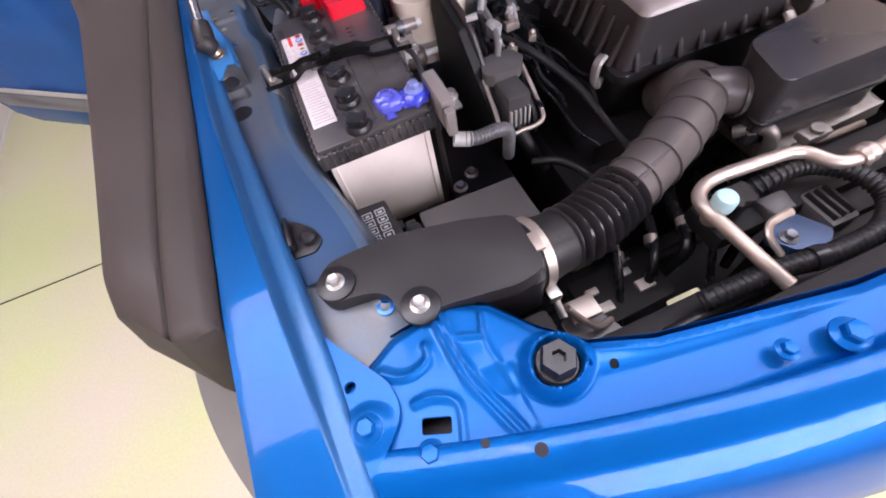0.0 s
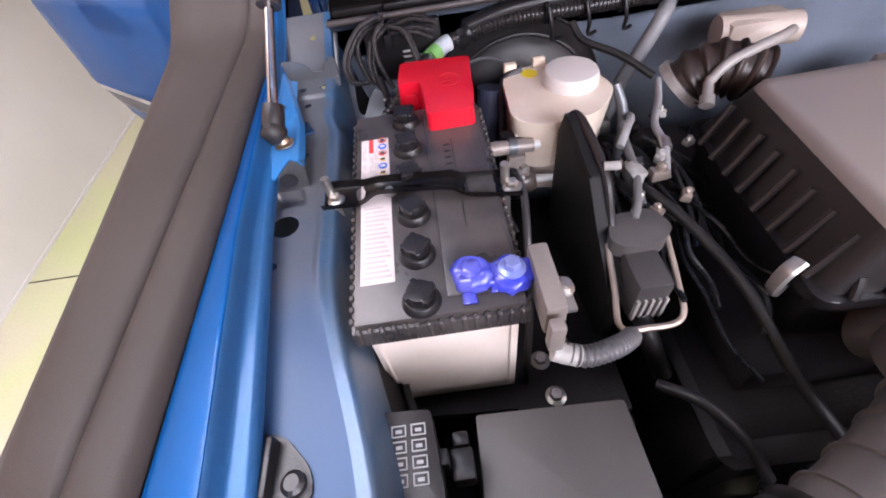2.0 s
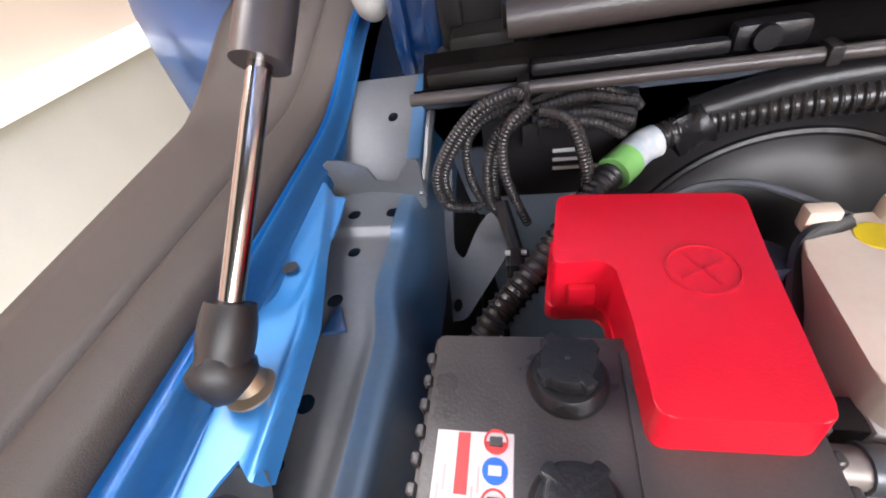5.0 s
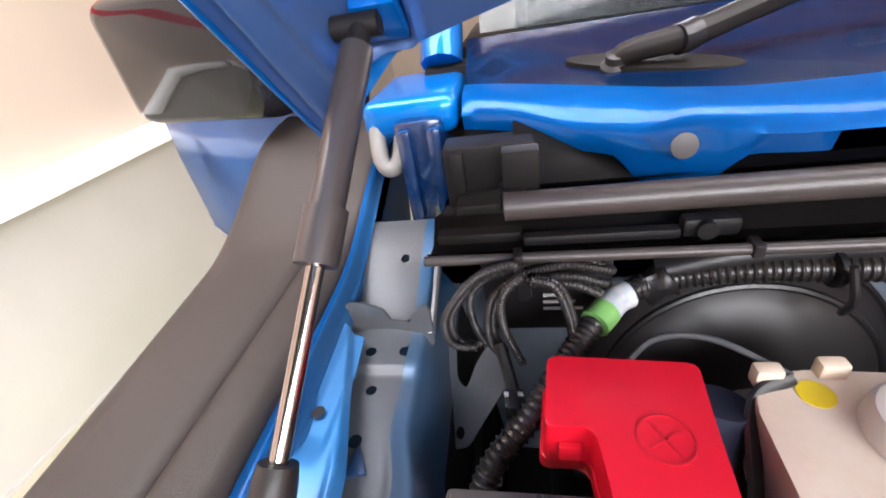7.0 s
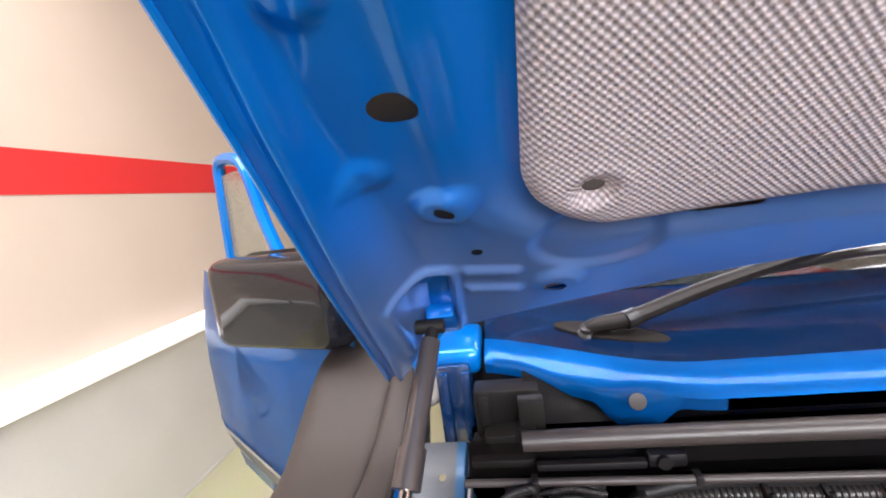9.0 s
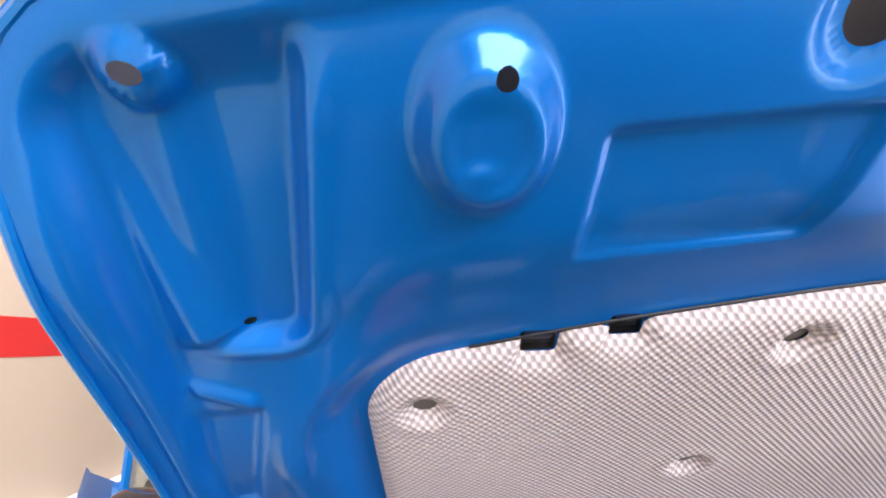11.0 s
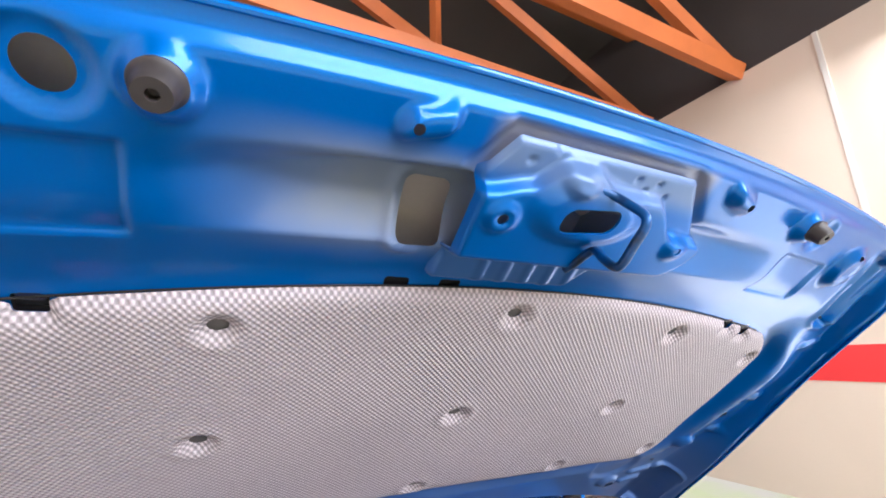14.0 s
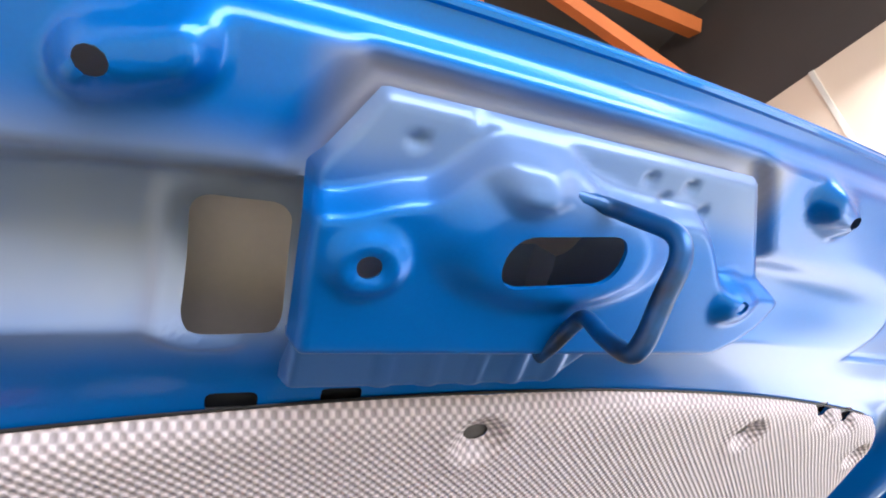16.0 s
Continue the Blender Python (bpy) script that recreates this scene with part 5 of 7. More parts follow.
part("window_frame", hose([door_at(0.30, 1.32), door_at(0.42, 1.50), door_at(0.50, 1.66), door_at(0.60, 1.70), door_at(0.70, 1.695), door_at(0.72, 1.60), door_at(0.745, 1.33)], 0.018, seg=8, steps=6), BLUE, door, "blue window frame")
part("window_frame", hose([door_at(0.735, 1.69, 0.02), door_at(0.76, 1.33, 0.02)], 0.010, seg=8), BLACK, door)
part("door_post", hose([door_at(0.76, 1.34, 0.0), door_at(0.79, 1.2, 0.0)], 0.03, seg=8), BLUE, door)
part("pane", thicken(loft([[door_at(s, 1.33), door_at(s, 1.66)] for s in (0.45, 0.73)]), 0.004), GLASS, door)

mirror = thing("side_mirror", (-0.20, 0.70, 1.22), "glossy black door mirror housing", "side mirror")
rows = []
for t in spaced(0, 1, 11):
    c = Vector((-0.165, 0.735, 1.325))
    r = 0.80 + 0.20 * math.sin(math.pi * min(max(t, 0.0), 0.9)) ** 0.6
    rows.append([tuple(c + Vector((0.185 * r * sx, -0.05 + 0.12 * t - 0.05 * sx, (0.108 + 0.004 * sx) * r * sz))) for sx, sz in rounded([(-1, -1), (1, -0.9), (1, 0.95), (-1, 1)], 0.30, 5)])
part("housing", loft(rows, closed=True, caps=True), MIRROR_BLACK, mirror, smooth=60)
part("rear_bezel", loft([[(x, y + 0.135, z) for x, y, z in rows[3]], [(x, y + 0.145, z) for x, y, z in rows[3]]], closed=True, caps=True), BLACK_SOFT, mirror, smooth=50)
part("arm", hose([(-0.02, 0.72, 1.27), (0.03, 0.76, 1.25), (0.08, 0.80, 1.23)], 0.035, seg=10), BLACK, mirror)

# gas strut holding the hood
STUD_TAN = shade("yellow_zinc", (0.40, 0.30, 0.20), rough=0.35, metal=0.7, vary=0.2, scale=50)
BALL, TOP = Vector((0.1935, 0.166, 1.126)), Vector((0.237, 0.396, 1.348))
way = (TOP - BALL).normalized()
strut = thing("gas_strut", BALL, "gas strut with a bright rod holding the hood open", "gas strut")
LEN = (TOP - BALL).length
part("rod", rod(BALL + way * 0.012, BALL + way * (LEN * 0.50), 0.0062, seg=20), CHROME, strut, "polished steel rod")
part("cylinder", merge(rod(BALL + way * (LEN * 0.44), BALL + way * (LEN * 0.56), 0.0150, seg=24), rod(BALL + way * (LEN * 0.555), BALL + way * (LEN - 0.02), 0.0122, seg=24)), shade("grey_strut_tube", (0.075, 0.065, 0.065), rough=0.3, metal=0.4, vary=0.1), strut, "dark grey strut tube", smooth=35)
bs = merge(hose([BALL + way * 0.022, BALL + way * 0.012, BALL + way * 0.000, BALL - way * 0.010], lambda t: 0.0122 + 0.0018 * math.sin(min(t, 0.8) * 3), seg=18), lathe([(0.0120, -0.004), (0.0148, 0.001), (0.0148, 0.016), (0.0115, 0.020)], BALL + Vector((-0.006, -0.008, -0.002)), (0.50, -0.1, -0.82), 22))
part("ball_socket", bs, BLACK_SOFT, strut, "black plastic ball socket")
part("ball_stud", merge(lathe([(0.0150, 0), (0.0150, 0.003), (0.010, 0.005), (0.008, 0.012)], BALL + Vector((0.003, -0.006, -0.031)), (-0.1, 0.1, 1), 24)), STUD_TAN, strut)
part("end_fitting", merge(rod(TOP - way * 0.030, TOP - way * 0.004, 0.0085), rod(TOP + Vector((-0.022, 0, 0)), TOP + Vector((0.014, 0, 0)), 0.009)), DARK, strut)


# ---- things in the engine bay ----
# battery
TILT = 0.06


def lean(bm):
    for v in bm.verts:
        v.co.z += TILT * (v.co.y + 0.12)
    return bm


battery = thing("battery", (0.374, 0.04, 0.86), "black-topped cream car battery with six vent caps", "battery")
part("case", lean(box(0.296, -0.112, 0.86, 0.452, 0.194, 1.046, 0.006)), CASE, battery, "cream plastic battery case")
for x0, x1 in ((0.3035, 0.3065), (0.4415, 0.4445)):
    part("case_rib", lean(box(x0, -0.1145, 0.87, x1, -0.110, 1.040, 0.001)), CASE, battery)
teeth = [box(0.287, -0.1215, 1.040, 0.461, 0.203, 1.066, 0.005), box(0.2915, -0.117, 1.060, 0.4565, 0.1985, 1.0745, 0.004)]
for k in range(15):
    teeth.append(box(0.2925 + 0.0112 * k, -0.1235, 1.046, 0.2975 + 0.0112 * k, -0.1175, 1.0705, 0.0012, 1))
for k in range(24):
    for x in (0.2855, 0.4575):
        teeth.append(box(x, -0.110 + 0.0128 * k, 1.048, x + 0.005, -0.104 + 0.0128 * k, 1.069, 0.0012, 1))
# dust and reflected glare both put into the lid's lighter colour
LID_GREY = shade("grey_black_lid", (0.075, 0.066, 0.063), rough=0.30, vary=0.3, scale=22, grain=0.15, grain_scale=900, second=(0.036, 0.032, 0.032))
part("lid", lean(merge(*teeth)), LID_GREY, battery, "black battery lid with a notched rim")
part("lid_step", lean(box(0.383, -0.100, 1.072, 0.452, 0.190, 1.0765, 0.002)), LID_GREY, battery)
lab = part("label", lean(box(0.2985, -0.074, 1.0735, 0.3335, 0.147, 1.0752, 0.0003, 1)), LABEL, battery, "pale printed warning label")
for k in range(16):
    part("print_line", lean(box(0.3015 + 0.0012 * (k % 3), -0.068 + 0.0062 * k, 1.0750, 0.3305 - 0.002 * (k % 4), -0.0655 + 0.0062 * k, 1.0756, 0)), INK, lab, smooth=0)
part("print_block", lean(box(0.3085, 0.121, 1.0750, 0.3140, 0.146, 1.0757, 0)), SIGN_RED, lab, smooth=0)
for c, (x0, x1) in enumerate(((0.3005, 0.3017), (0.3030, 0.3042), (0.3100, 0.3110), (0.3125, 0.3135), (0.3155, 0.3165), (0.3180, 0.3190))):
    for k in range(5):
        y0 = 0.062 + 0.0135 * k + 0.002 * ((c * 3 + k) % 4)
        if c in (2, 3) and y0 > 0.108:
            continue
        part("print_line", lean(box(x0, y0, 1.0750, x1, y0 + 0.0085 + 0.002 * ((c + k) % 2), 1.0756, 0)), INK, lab, smooth=0)
for k, (mat, sides) in enumerate(((SIGN_YELLOW, 3), (SIGN_BLUE, 20), (SIGN_YELLOW, 3), (SIGN_RED, 20), (SIGN_BLUE, 20), (SIGN_RED, 20))):
    at = (0.3255, 0.083 + 0.0120 * k, 1.0750 + TILT * (0.203 + 0.0120 * k))
    ring = lathe([(0.0055, 0), (0.0055, 0.0007)], at, (0, 0, 1), sides)
    if mat is SIGN_RED:
        ring = lathe([(0.0055, 0), (0.0055, 0.0007), (0.0046, 0.0007), (0.0045, 0.0002)], at, (0, 0, 1), sides)
    part("pictogram", ring, mat, lab, smooth=0)
    part("pictogram_mark", box(at[0] - 0.0028, at[1] - 0.002, at[2], at[0] + 0.0028, at[1] + 0.002, at[2] + 0.0010, 0), LABEL if mat is SIGN_BLUE else INK_DARK, lab, smooth=0)


def vent_cap(y, turn):
    at = Vector((0.358, y, 1.0735 + TILT * (y + 0.12)))
    cap = part("vent_cap", lathe([(0.0192, 0), (0.0192, 0.0015), (0.0184, 0.0035), (0.0172, 0.0065), (0.0158, 0.0085), (0.0125, 0.0088)], at, (0, 0, 1), 30), BLACK, battery, "black screw-in vent cap")
    rings = []
    for h, k in ((0.0080, 0.90), (0.0130, 0.97), (0.0180, 1.0), (0.0196, 0.95), (0.0200, 0.80), (0.0200, 0.25)):
        ring = []
        for i in range(96):
            th = 2 * math.pi * i / 96
            r = k * (0.0128 + 0.0034 * step(0.45, 0.80, math.cos(4 * th)) * step(0.009, 0.014, h))
            ring.append(tuple(at + Vector((r * math.cos(th + turn), r * math.sin(th + turn), h))))
        rings.append(ring)
    part("grip", loft(rings, closed=True, caps=True), BLACK, cap, smooth=35)
    # flat dark disc painted as the vent hole
    part("vent_hole", lathe([(0.0013, 0), (0.0013, 0.0004)], at + Vector((0, 0, 0.0201)), (0, 0, 1), 8), PIT, cap)


for k in range(6):
    vent_cap(-0.100 + 0.0548 * k, 0.4 + 1.3 * k)
# raised lettering on the lid, too worn to read
for k in range(6):
    y = 0.055 + 0.0115 * k
    part("raised_mark", lean(box(0.402, y, 1.0765, 0.4105, y + 0.0032, 1.0772, 0.0003, 1)), BLACK, battery)
part("raised_line", lean(box(0.4125, -0.02, 1.0765, 0.4135, 0.125, 1.0771, 0)), BLACK, battery, smooth=0)

WIRE_GREY = shade("dull_black_cable", (0.045, 0.042, 0.045), rough=0.35, vary=0.2, scale=40)
# earth clamp with blue sealant
clamp = thing("terminal_clamp", (0.43, -0.085, 1.078), "battery clamp coated in blue-violet sealant", "battery clamp")


def lumpy(bm, k, seed):
    for v in bm.verts:
        v.co += k * Vector(noise.noise_vector(v.co * 90 + Vector((seed, 0, 0))))
    return bm


part("post_clamp", lumpy(merge(lathe([(0.019, 0), (0.021, 0.004), (0.020, 0.012), (0.014, 0.017), (0.010, 0.016), (0.009, 0.019), (0.002, 0.020)], (0.409, -0.082, 1.076), (0, 0, 1), 40)), 0.004, 1), CLAMP_BLUE, clamp, smooth=75)
part("drip", lumpy(merge(box(0.398, -0.112, 1.0755, 0.410, -0.092, 1.079, 0.003, 3), box(0.424, -0.104, 1.0755, 0.434, -0.082, 1.080, 0.003, 3), box(0.386, -0.088, 1.0755, 0.398, -0.074, 1.079, 0.003, 3)), 0.004, 17), CLAMP_BLUE, clamp, smooth=75)
part("bolt_lug", lumpy(merge(lathe([(0.021, 0), (0.022, 0.006), (0.018, 0.012), (0.012, 0.014)], (0.446, -0.087, 1.076), (0, 0, 1), 40), box(0.415, -0.097, 1.076, 0.470, -0.072, 1.086, 0.004, 3)), 0.004, 4), CLAMP_BLUE, clamp, smooth=75)
hex_bolt("nut", (0.447, -0.087, 1.090), (0.02, 0, 1), 0.0085, clamp, shade("blue_stained_zinc", (0.30, 0.36, 0.75), rough=0.35, metal=0.6, vary=0.3, scale=60))
part("sensor", merge(box(0.466, -0.140, 1.050, 0.486, -0.065, 1.095, 0.004), box(0.466, -0.158, 1.05, 0.480, -0.145, 1.09, 0.003)), shade("grey_sensor_plastic", (0.20, 0.175, 0.16), rough=0.5, vary=0.15, scale=40), clamp, "grey current sensor block")
part("ring_terminal", merge(lathe([(0.011, 0), (0.011, 0.003), (0.006, 0.005), (0.006, 0.009)], (0.492, -0.105, 1.072), (0.3, 0, 1), 18), box(0.482, -0.13, 1.065, 0.500, -0.10, 1.071, 0.002)), ZINC, clamp)
part("cable", hose([(0.478, -0.150, 1.035), (0.505, -0.158, 1.030), (0.545, -0.145, 1.015), (0.575, -0.12, 0.975), (0.585, -0.10, 0.90)], 0.0095, seg=12, ridge=0.0016, pitch=0.006), shade("grey_corrugated_sleeve", (0.085, 0.082, 0.085), rough=0.4, vary=0.2, scale=40), clamp, "grey corrugated earth cable")
part("cable_tape", hose([(0.474, -0.150, 1.037), (0.486, -0.154, 1.034), (0.498, -0.157, 1.031)], 0.0108, seg=12), shade("pale_cable_tape", (0.40, 0.39, 0.37), rough=0.5, vary=0.25, scale=60), clamp)

# hold-down bar
bar = thing("battery_holder", (0.36, 0.045, 1.09), "black pressed-steel bar clamping the battery", "battery holder")
rows = []
for t in spaced(0, 1, 40):
    x = 0.254 + 0.226 * t
    y = 0.054 - 0.026 * t
    w = 0.020 - 0.008 * step(0.16, 0.30, t) + 0.006 * step(0.60, 0.82, t)
    z = 1.083 + 0.004 * math.sin(math.pi * t) + 0.008 * step(0.2, 0.3, t) * step(0.75, 0.65, t)
    lip = 0.010
    rows.append([(x, y - w, z + lip), (x, y - w + 0.002, z + 0.001), (x, y - w * 0.4, z - 0.001), (x, y + w * 0.4, z - 0.001), (x, y + w - 0.002, z + 0.001), (x, y + w, z + lip)])
part("strap", thicken(loft(rows), 0.0035), shade("gloss_black_steel", (0.014, 0.012, 0.012), rough=0.24, specular=0.6, vary=0.2, scale=30), bar, "black pressed steel strap", smooth=35)
for x, y, r in ((0.269, 0.050, 0.0058), (0.472, 0.029, 0.0062)):
    part("rod", rod((x, y, 0.88), (x - 0.007, y + 0.010, 1.110), r * 0.85, seg=14), ZINC, bar, "zinc-plated threaded rod")
    hex_bolt("nut", (x, y, 1.083), (-0.1, 0.1, 1), r * 1.15, bar)
part("slot_plate", slab(rounded([(0.424, 0.022), (0.452, 0.018), (0.453, 0.064), (0.422, 0.066)], 0.006), 1.0845, 1.0885, 0.001), shade("worn_strap_steel", (0.10, 0.09, 0.087), rough=0.3, metal=0.5, vary=0.3, scale=60), bar)
hex_bolt("stud", (0.334, 0.040, 1.092), (0, 0, 1), 0.005, bar)

# red terminal cover
red = thing("terminal_cover", (0.40, 0.19, 1.075), "red plastic cover over the positive battery terminal", "terminal cover")
top = rounded([(0.359, 0.288), (0.461, 0.281), (0.455, 0.230), (0.448, 0.147), (0.388, 0.146), (0.387, 0.192), (0.384, 0.229), (0.353, 0.228)], 0.007, 4)
part("shell", slab(top, 1.067, 1.117, 0.0045, 4, grow=0.045), RED, red)
part("skirt", slab([(0.411 + (x - 0.411) * 1.07, 0.212 + (y - 0.212) * 1.055) for x, y in top], 1.066, 1.079, 0.003, 3, grow=0.01), RED, red)
part("ring_mark", lathe([(0.0170, 0), (0.0170, 0.0009), (0.0158, 0.0011), (0.0156, 0)], (0.424, 0.222, 1.1168), (0, 0, 1), 36), shade("red_raised_mark", (0.55, 0.006, 0.02), rough=0.4), red)
for a in (0.5, 0.5 + math.pi / 2):
    b = box(-0.012, -0.0009, 0, 0.012, 0.0009, 0.0009, 0)
    b.transform(Matrix.Translation((0.424, 0.222, 1.1168)) @ Matrix.Rotation(a, 4, "Z"))
    part("plus_mark", b, bpy.data.materials["red_raised_mark"], red, smooth=0)
part("latch", box(0.362, 0.224, 1.086, 0.376, 0.2285, 1.100, 0.001), RED, red)
part("post_boot", slab(rounded([(0.364, 0.282), (0.452, 0.275), (0.442, 0.160), (0.394, 0.160), (0.392, 0.235), (0.360, 0.235)], 0.006), 1.068, 1.086, 0.002), RED, red)

# positive cable clamp beside the battery
CAST_TAN = shade("dull_tan_metal", (0.34, 0.29, 0.26), rough=0.45, metal=0.3, vary=0.25, scale=50)
plus = thing("cable_clamp", (0.50, 0.17, 0.99), "dull metal cable clamp beside the battery", "cable clamp")
part("sleeve", hose([(0.466, 0.168, 1.030), (0.490, 0.167, 1.031), (0.510, 0.167, 1.030), (0.532, 0.167, 1.029)], 0.0105, seg=16), CAST_TAN, plus)
part("collar", hose([(0.496, 0.167, 1.031), (0.502, 0.167, 1.0305), (0.508, 0.167, 1.030)], 0.0125, seg=16), STEEL_GREY, plus)
part("tip", rod((0.530, 0.167, 1.029), (0.542, 0.167, 1.029), 0.0065), WHITE, plus)
part("block", box(0.490, 0.184, 1.012, 0.512, 0.204, 1.034, 0.003), BLACK_SOFT, plus)
part("holder", box(0.510, 0.182, 1.008, 0.524, 0.202, 1.036, 0.003), TANK_CAP, plus, "pale plastic holder")
part("lug", merge(box(0.500, 0.150, 0.985, 0.526, 0.172, 0.992, 0.002), box(0.496, 0.160, 0.992, 0.522, 0.176, 1.016, 0.004)), CAST_TAN, plus)
hex_bolt("nut", (0.5185, 0.1600, 0.992), (0, -0.2, 1), 0.0060, plus)
part("cable", hose([(0.500, 0.150, 1.000), (0.504, 0.120, 1.004), (0.503, 0.085, 1.000), (0.498, 0.040, 0.970), (0.495, 0.0, 0.92)], 0.0055, seg=10), WIRE_GREY, plus)

# small relay box
relay = thing("relay_box", (0.33, -0.215, 0.90), "black relay box with a white printed diagram", "relay box")
part("lid", slab(rounded([(0.303, -0.175), (0.350, -0.178), (0.358, -0.262), (0.301, -0.257)], 0.004), 0.972, 1.005, 0.003), BLACK_SOFT, relay)
part("body", slab([(0.306, -0.180), (0.347, -0.182), (0.353, -0.258), (0.305, -0.253)], 0.88, 0.973, 0.003), BLACK, relay)
part("catch", box(0.350, -0.225, 0.94, 0.362, -0.210, 0.99, 0.002), BLACK, relay)
for k in range(4):
    for j in range(2):
        x, y = 0.312 + 0.0185 * j, -0.242 + 0.0140 * k
        frame_bits = [box(x, y, 1.0045, x + 0.014, y + 0.0012, 1.0057, 0), box(x, y + 0.0095, 1.0045, x + 0.014, y + 0.0107, 1.0057, 0), box(x, y, 1.0045, x + 0.0012, y + 0.0107, 1.0057, 0), box(x + 0.0128, y, 1.0045, x + 0.014, y + 0.0107, 1.0057, 0),
                      box(x + 0.004, y + 0.0035, 1.0045, x + 0.010, y + 0.0065, 1.0057, 0)]
        part("print_frame", merge(*frame_bits), PRINT_WHITE, relay, smooth=0)
part("connector", merge(box(0.362, -0.235, 0.93, 0.385, -0.205, 0.965, 0.004), box(0.365, -0.20, 0.92, 0.382, -0.185, 0.95, 0.004)), BLACK, relay)

# control unit box
ecu = thing("control_box", (0.475, -0.225, 0.82), "flat dark grey plastic control box", "control box")
part("lid", slab(rounded([(0.393, -0.166), (0.558, -0.171), (0.560, -0.325), (0.387, -0.320)], 0.004), 0.900, 0.930, 0.003), GREY_TOP, ecu)
part("body", slab([(0.397, -0.170), (0.554, -0.175), (0.556, -0.320), (0.392, -0.316)], 0.80, 0.901, 0.003), BLACK, ecu)

# tray bolts behind it
tray = thing("battery_tray", (0.52, -0.08, 0.80), "dark steel battery tray with zinc bolts", "battery tray")
part("plate", slab([(0.455, -0.155), (0.60, -0.155), (0.60, 0.20), (0.27, 0.20), (0.27, -0.13), (0.455, -0.13)], 0.815, 0.832, 0.004), DARK, tray)
for x, y in ((0.497, -0.072), (0.530, -0.050), (0.505, -0.125)):
    hex_bolt("bolt", (x, y, 0.832), (0, 0, 1), 0.009, tray)
part("stay", rod((0.47, -0.10, 0.835), (0.476, -0.06, 1.02), 0.005), DARK, tray)

# intake snorkel
snorkel = thing("air_intake", (0.38, -0.345, 1.0), "flat black air intake snorkel bolted to the body", "air intake")
outline = rounded([(0.290, -0.290), (0.262, -0.292), (0.240, -0.318), (0.252, -0.342), (0.292, -0.347), (0.314, -0.357), (0.318, -0.388), (0.340, -0.402), (0.362, -0.396), (0.377, -0.398), (0.440, -0.408), (0.474, -0.402), (0.474, -0.328), (0.420, -0.308), (0.340, -0.290)], 0.010, 4)
part("duct", slab(outline, 1.050, 1.0745, 0.005, 3), shade("matt_black_duct_plastic", (0.026, 0.023, 0.023), rough=0.40, vary=0.25, scale=16, grain=0.1, grain_scale=900, specular=0.3), snorkel)
part("underbody", slab(rounded([(0.345, -0.297), (0.476, -0.330), (0.478, -0.405), (0.40, -0.402), (0.345, -0.385)], 0.012), 0.975, 1.047, 0.006), BLACK, snorkel)
for x, y in ((0.266, -0.322), (0.340, -0.386)):
    part("boss", lathe([(0.0215, 0), (0.021, 0.004), (0.015, 0.006)], (x, y, 1.0735), (0, 0, 1), 28), BLACK, snorkel)
    hex_bolt("bolt", (x, y, 1.0775), (0, 0, 1), 0.0074, snorkel)
part("lug", lathe([(0.010, 0), (0.010, 0.003), (0.006, 0.004), (0.005, -0.004)], (0.305, -0.362, 1.055), (0, 0, 1), 20), BLUE_IN, snorkel)

# clamp, bellows and duct to the resonator
BELLOWS = shade("satin_black_rubber", (0.020, 0.018, 0.019), rough=0.30, vary=0.2, scale=30)
PIPE = shade("worn_brown_black_plastic", (0.085, 0.073, 0.068), rough=0.38, vary=0.2, scale=16, grain=0.15, grain_scale=800)
intake = thing("intake_hose", (0.62, -0.33, 0.96), "black bellows hose and ribbed intake pipe", "intake hose")
A = [(0.466, -0.352, 1.016), (0.500, -0.350, 1.010), (0.535, -0.346, 1.004)]
part("cuff", hose(A, lambda t: 0.047 - 0.008 * t, seg=32, flat=0.95), RUBBER, intake)
B = [(0.528, -0.347, 1.004), (0.560, -0.343, 1.000), (0.600, -0.331, 0.997), (0.645, -0.314, 0.995)]
part("bellows", hose(B, 0.0315, seg=32, ridge=0.0125, pitch=0.0142, steps=20), BELLOWS, intake, "black ribbed bellows")
C = [(0.638, -0.317, 0.995), (0.69, -0.297, 0.992), (0.745, -0.272, 0.988), (0.80, -0.242, 0.985), (0.845, -0.212, 0.980), (0.868, -0.175, 0.965), (0.872, -0.13, 0.93)]
part("pipe", hose(C, lambda t: 0.0370 + 0.006 * t, seg=32), PIPE, intake, "dark plastic intake pipe with raised ribs", smooth=50)
line = smooth_line(C, 16)
for k, f in enumerate((0.10, 0.24, 0.38, 0.52, 0.66)):
    i = int(f * (len(line) - 2))
    q, ahead = line[i], (line[i + 1] - line[i]).normalized()
    rr = 0.0402 + 0.006 * f
    ring = hose([q - ahead * 0.0015, q, q + ahead * 0.0015], rr, seg=32)
    part("rib", ring, PIPE, intake, smooth=40)
side_rib = [line[i] + Vector((-0.008, -0.017, 0.0345)) for i in range(4, int(0.62 * len(line)), 6)]
part("rib", hose(side_rib, 0.0035, seg=8, steps=4), PIPE, intake)
low_rib = [line[i] + Vector((-0.020, -0.032, 0.012)) for i in range(4, int(0.62 * len(line)), 6)]
part("rib", hose(low_rib, 0.0035, seg=8, steps=4), PIPE, intake)
part("elbow", merge(hose([(0.852, -0.205, 0.990), (0.89, -0.215, 0.985), (0.935, -0.235, 0.975), (0.965, -0.25, 0.970)], 0.034, seg=28), lathe([(0.052, 0), (0.054, 0.02), (0.047, 0.045), (0.03, 0.055)], (0.862, -0.19, 0.955), (0, 0, 1), 28)), PIPE, intake, smooth=50)
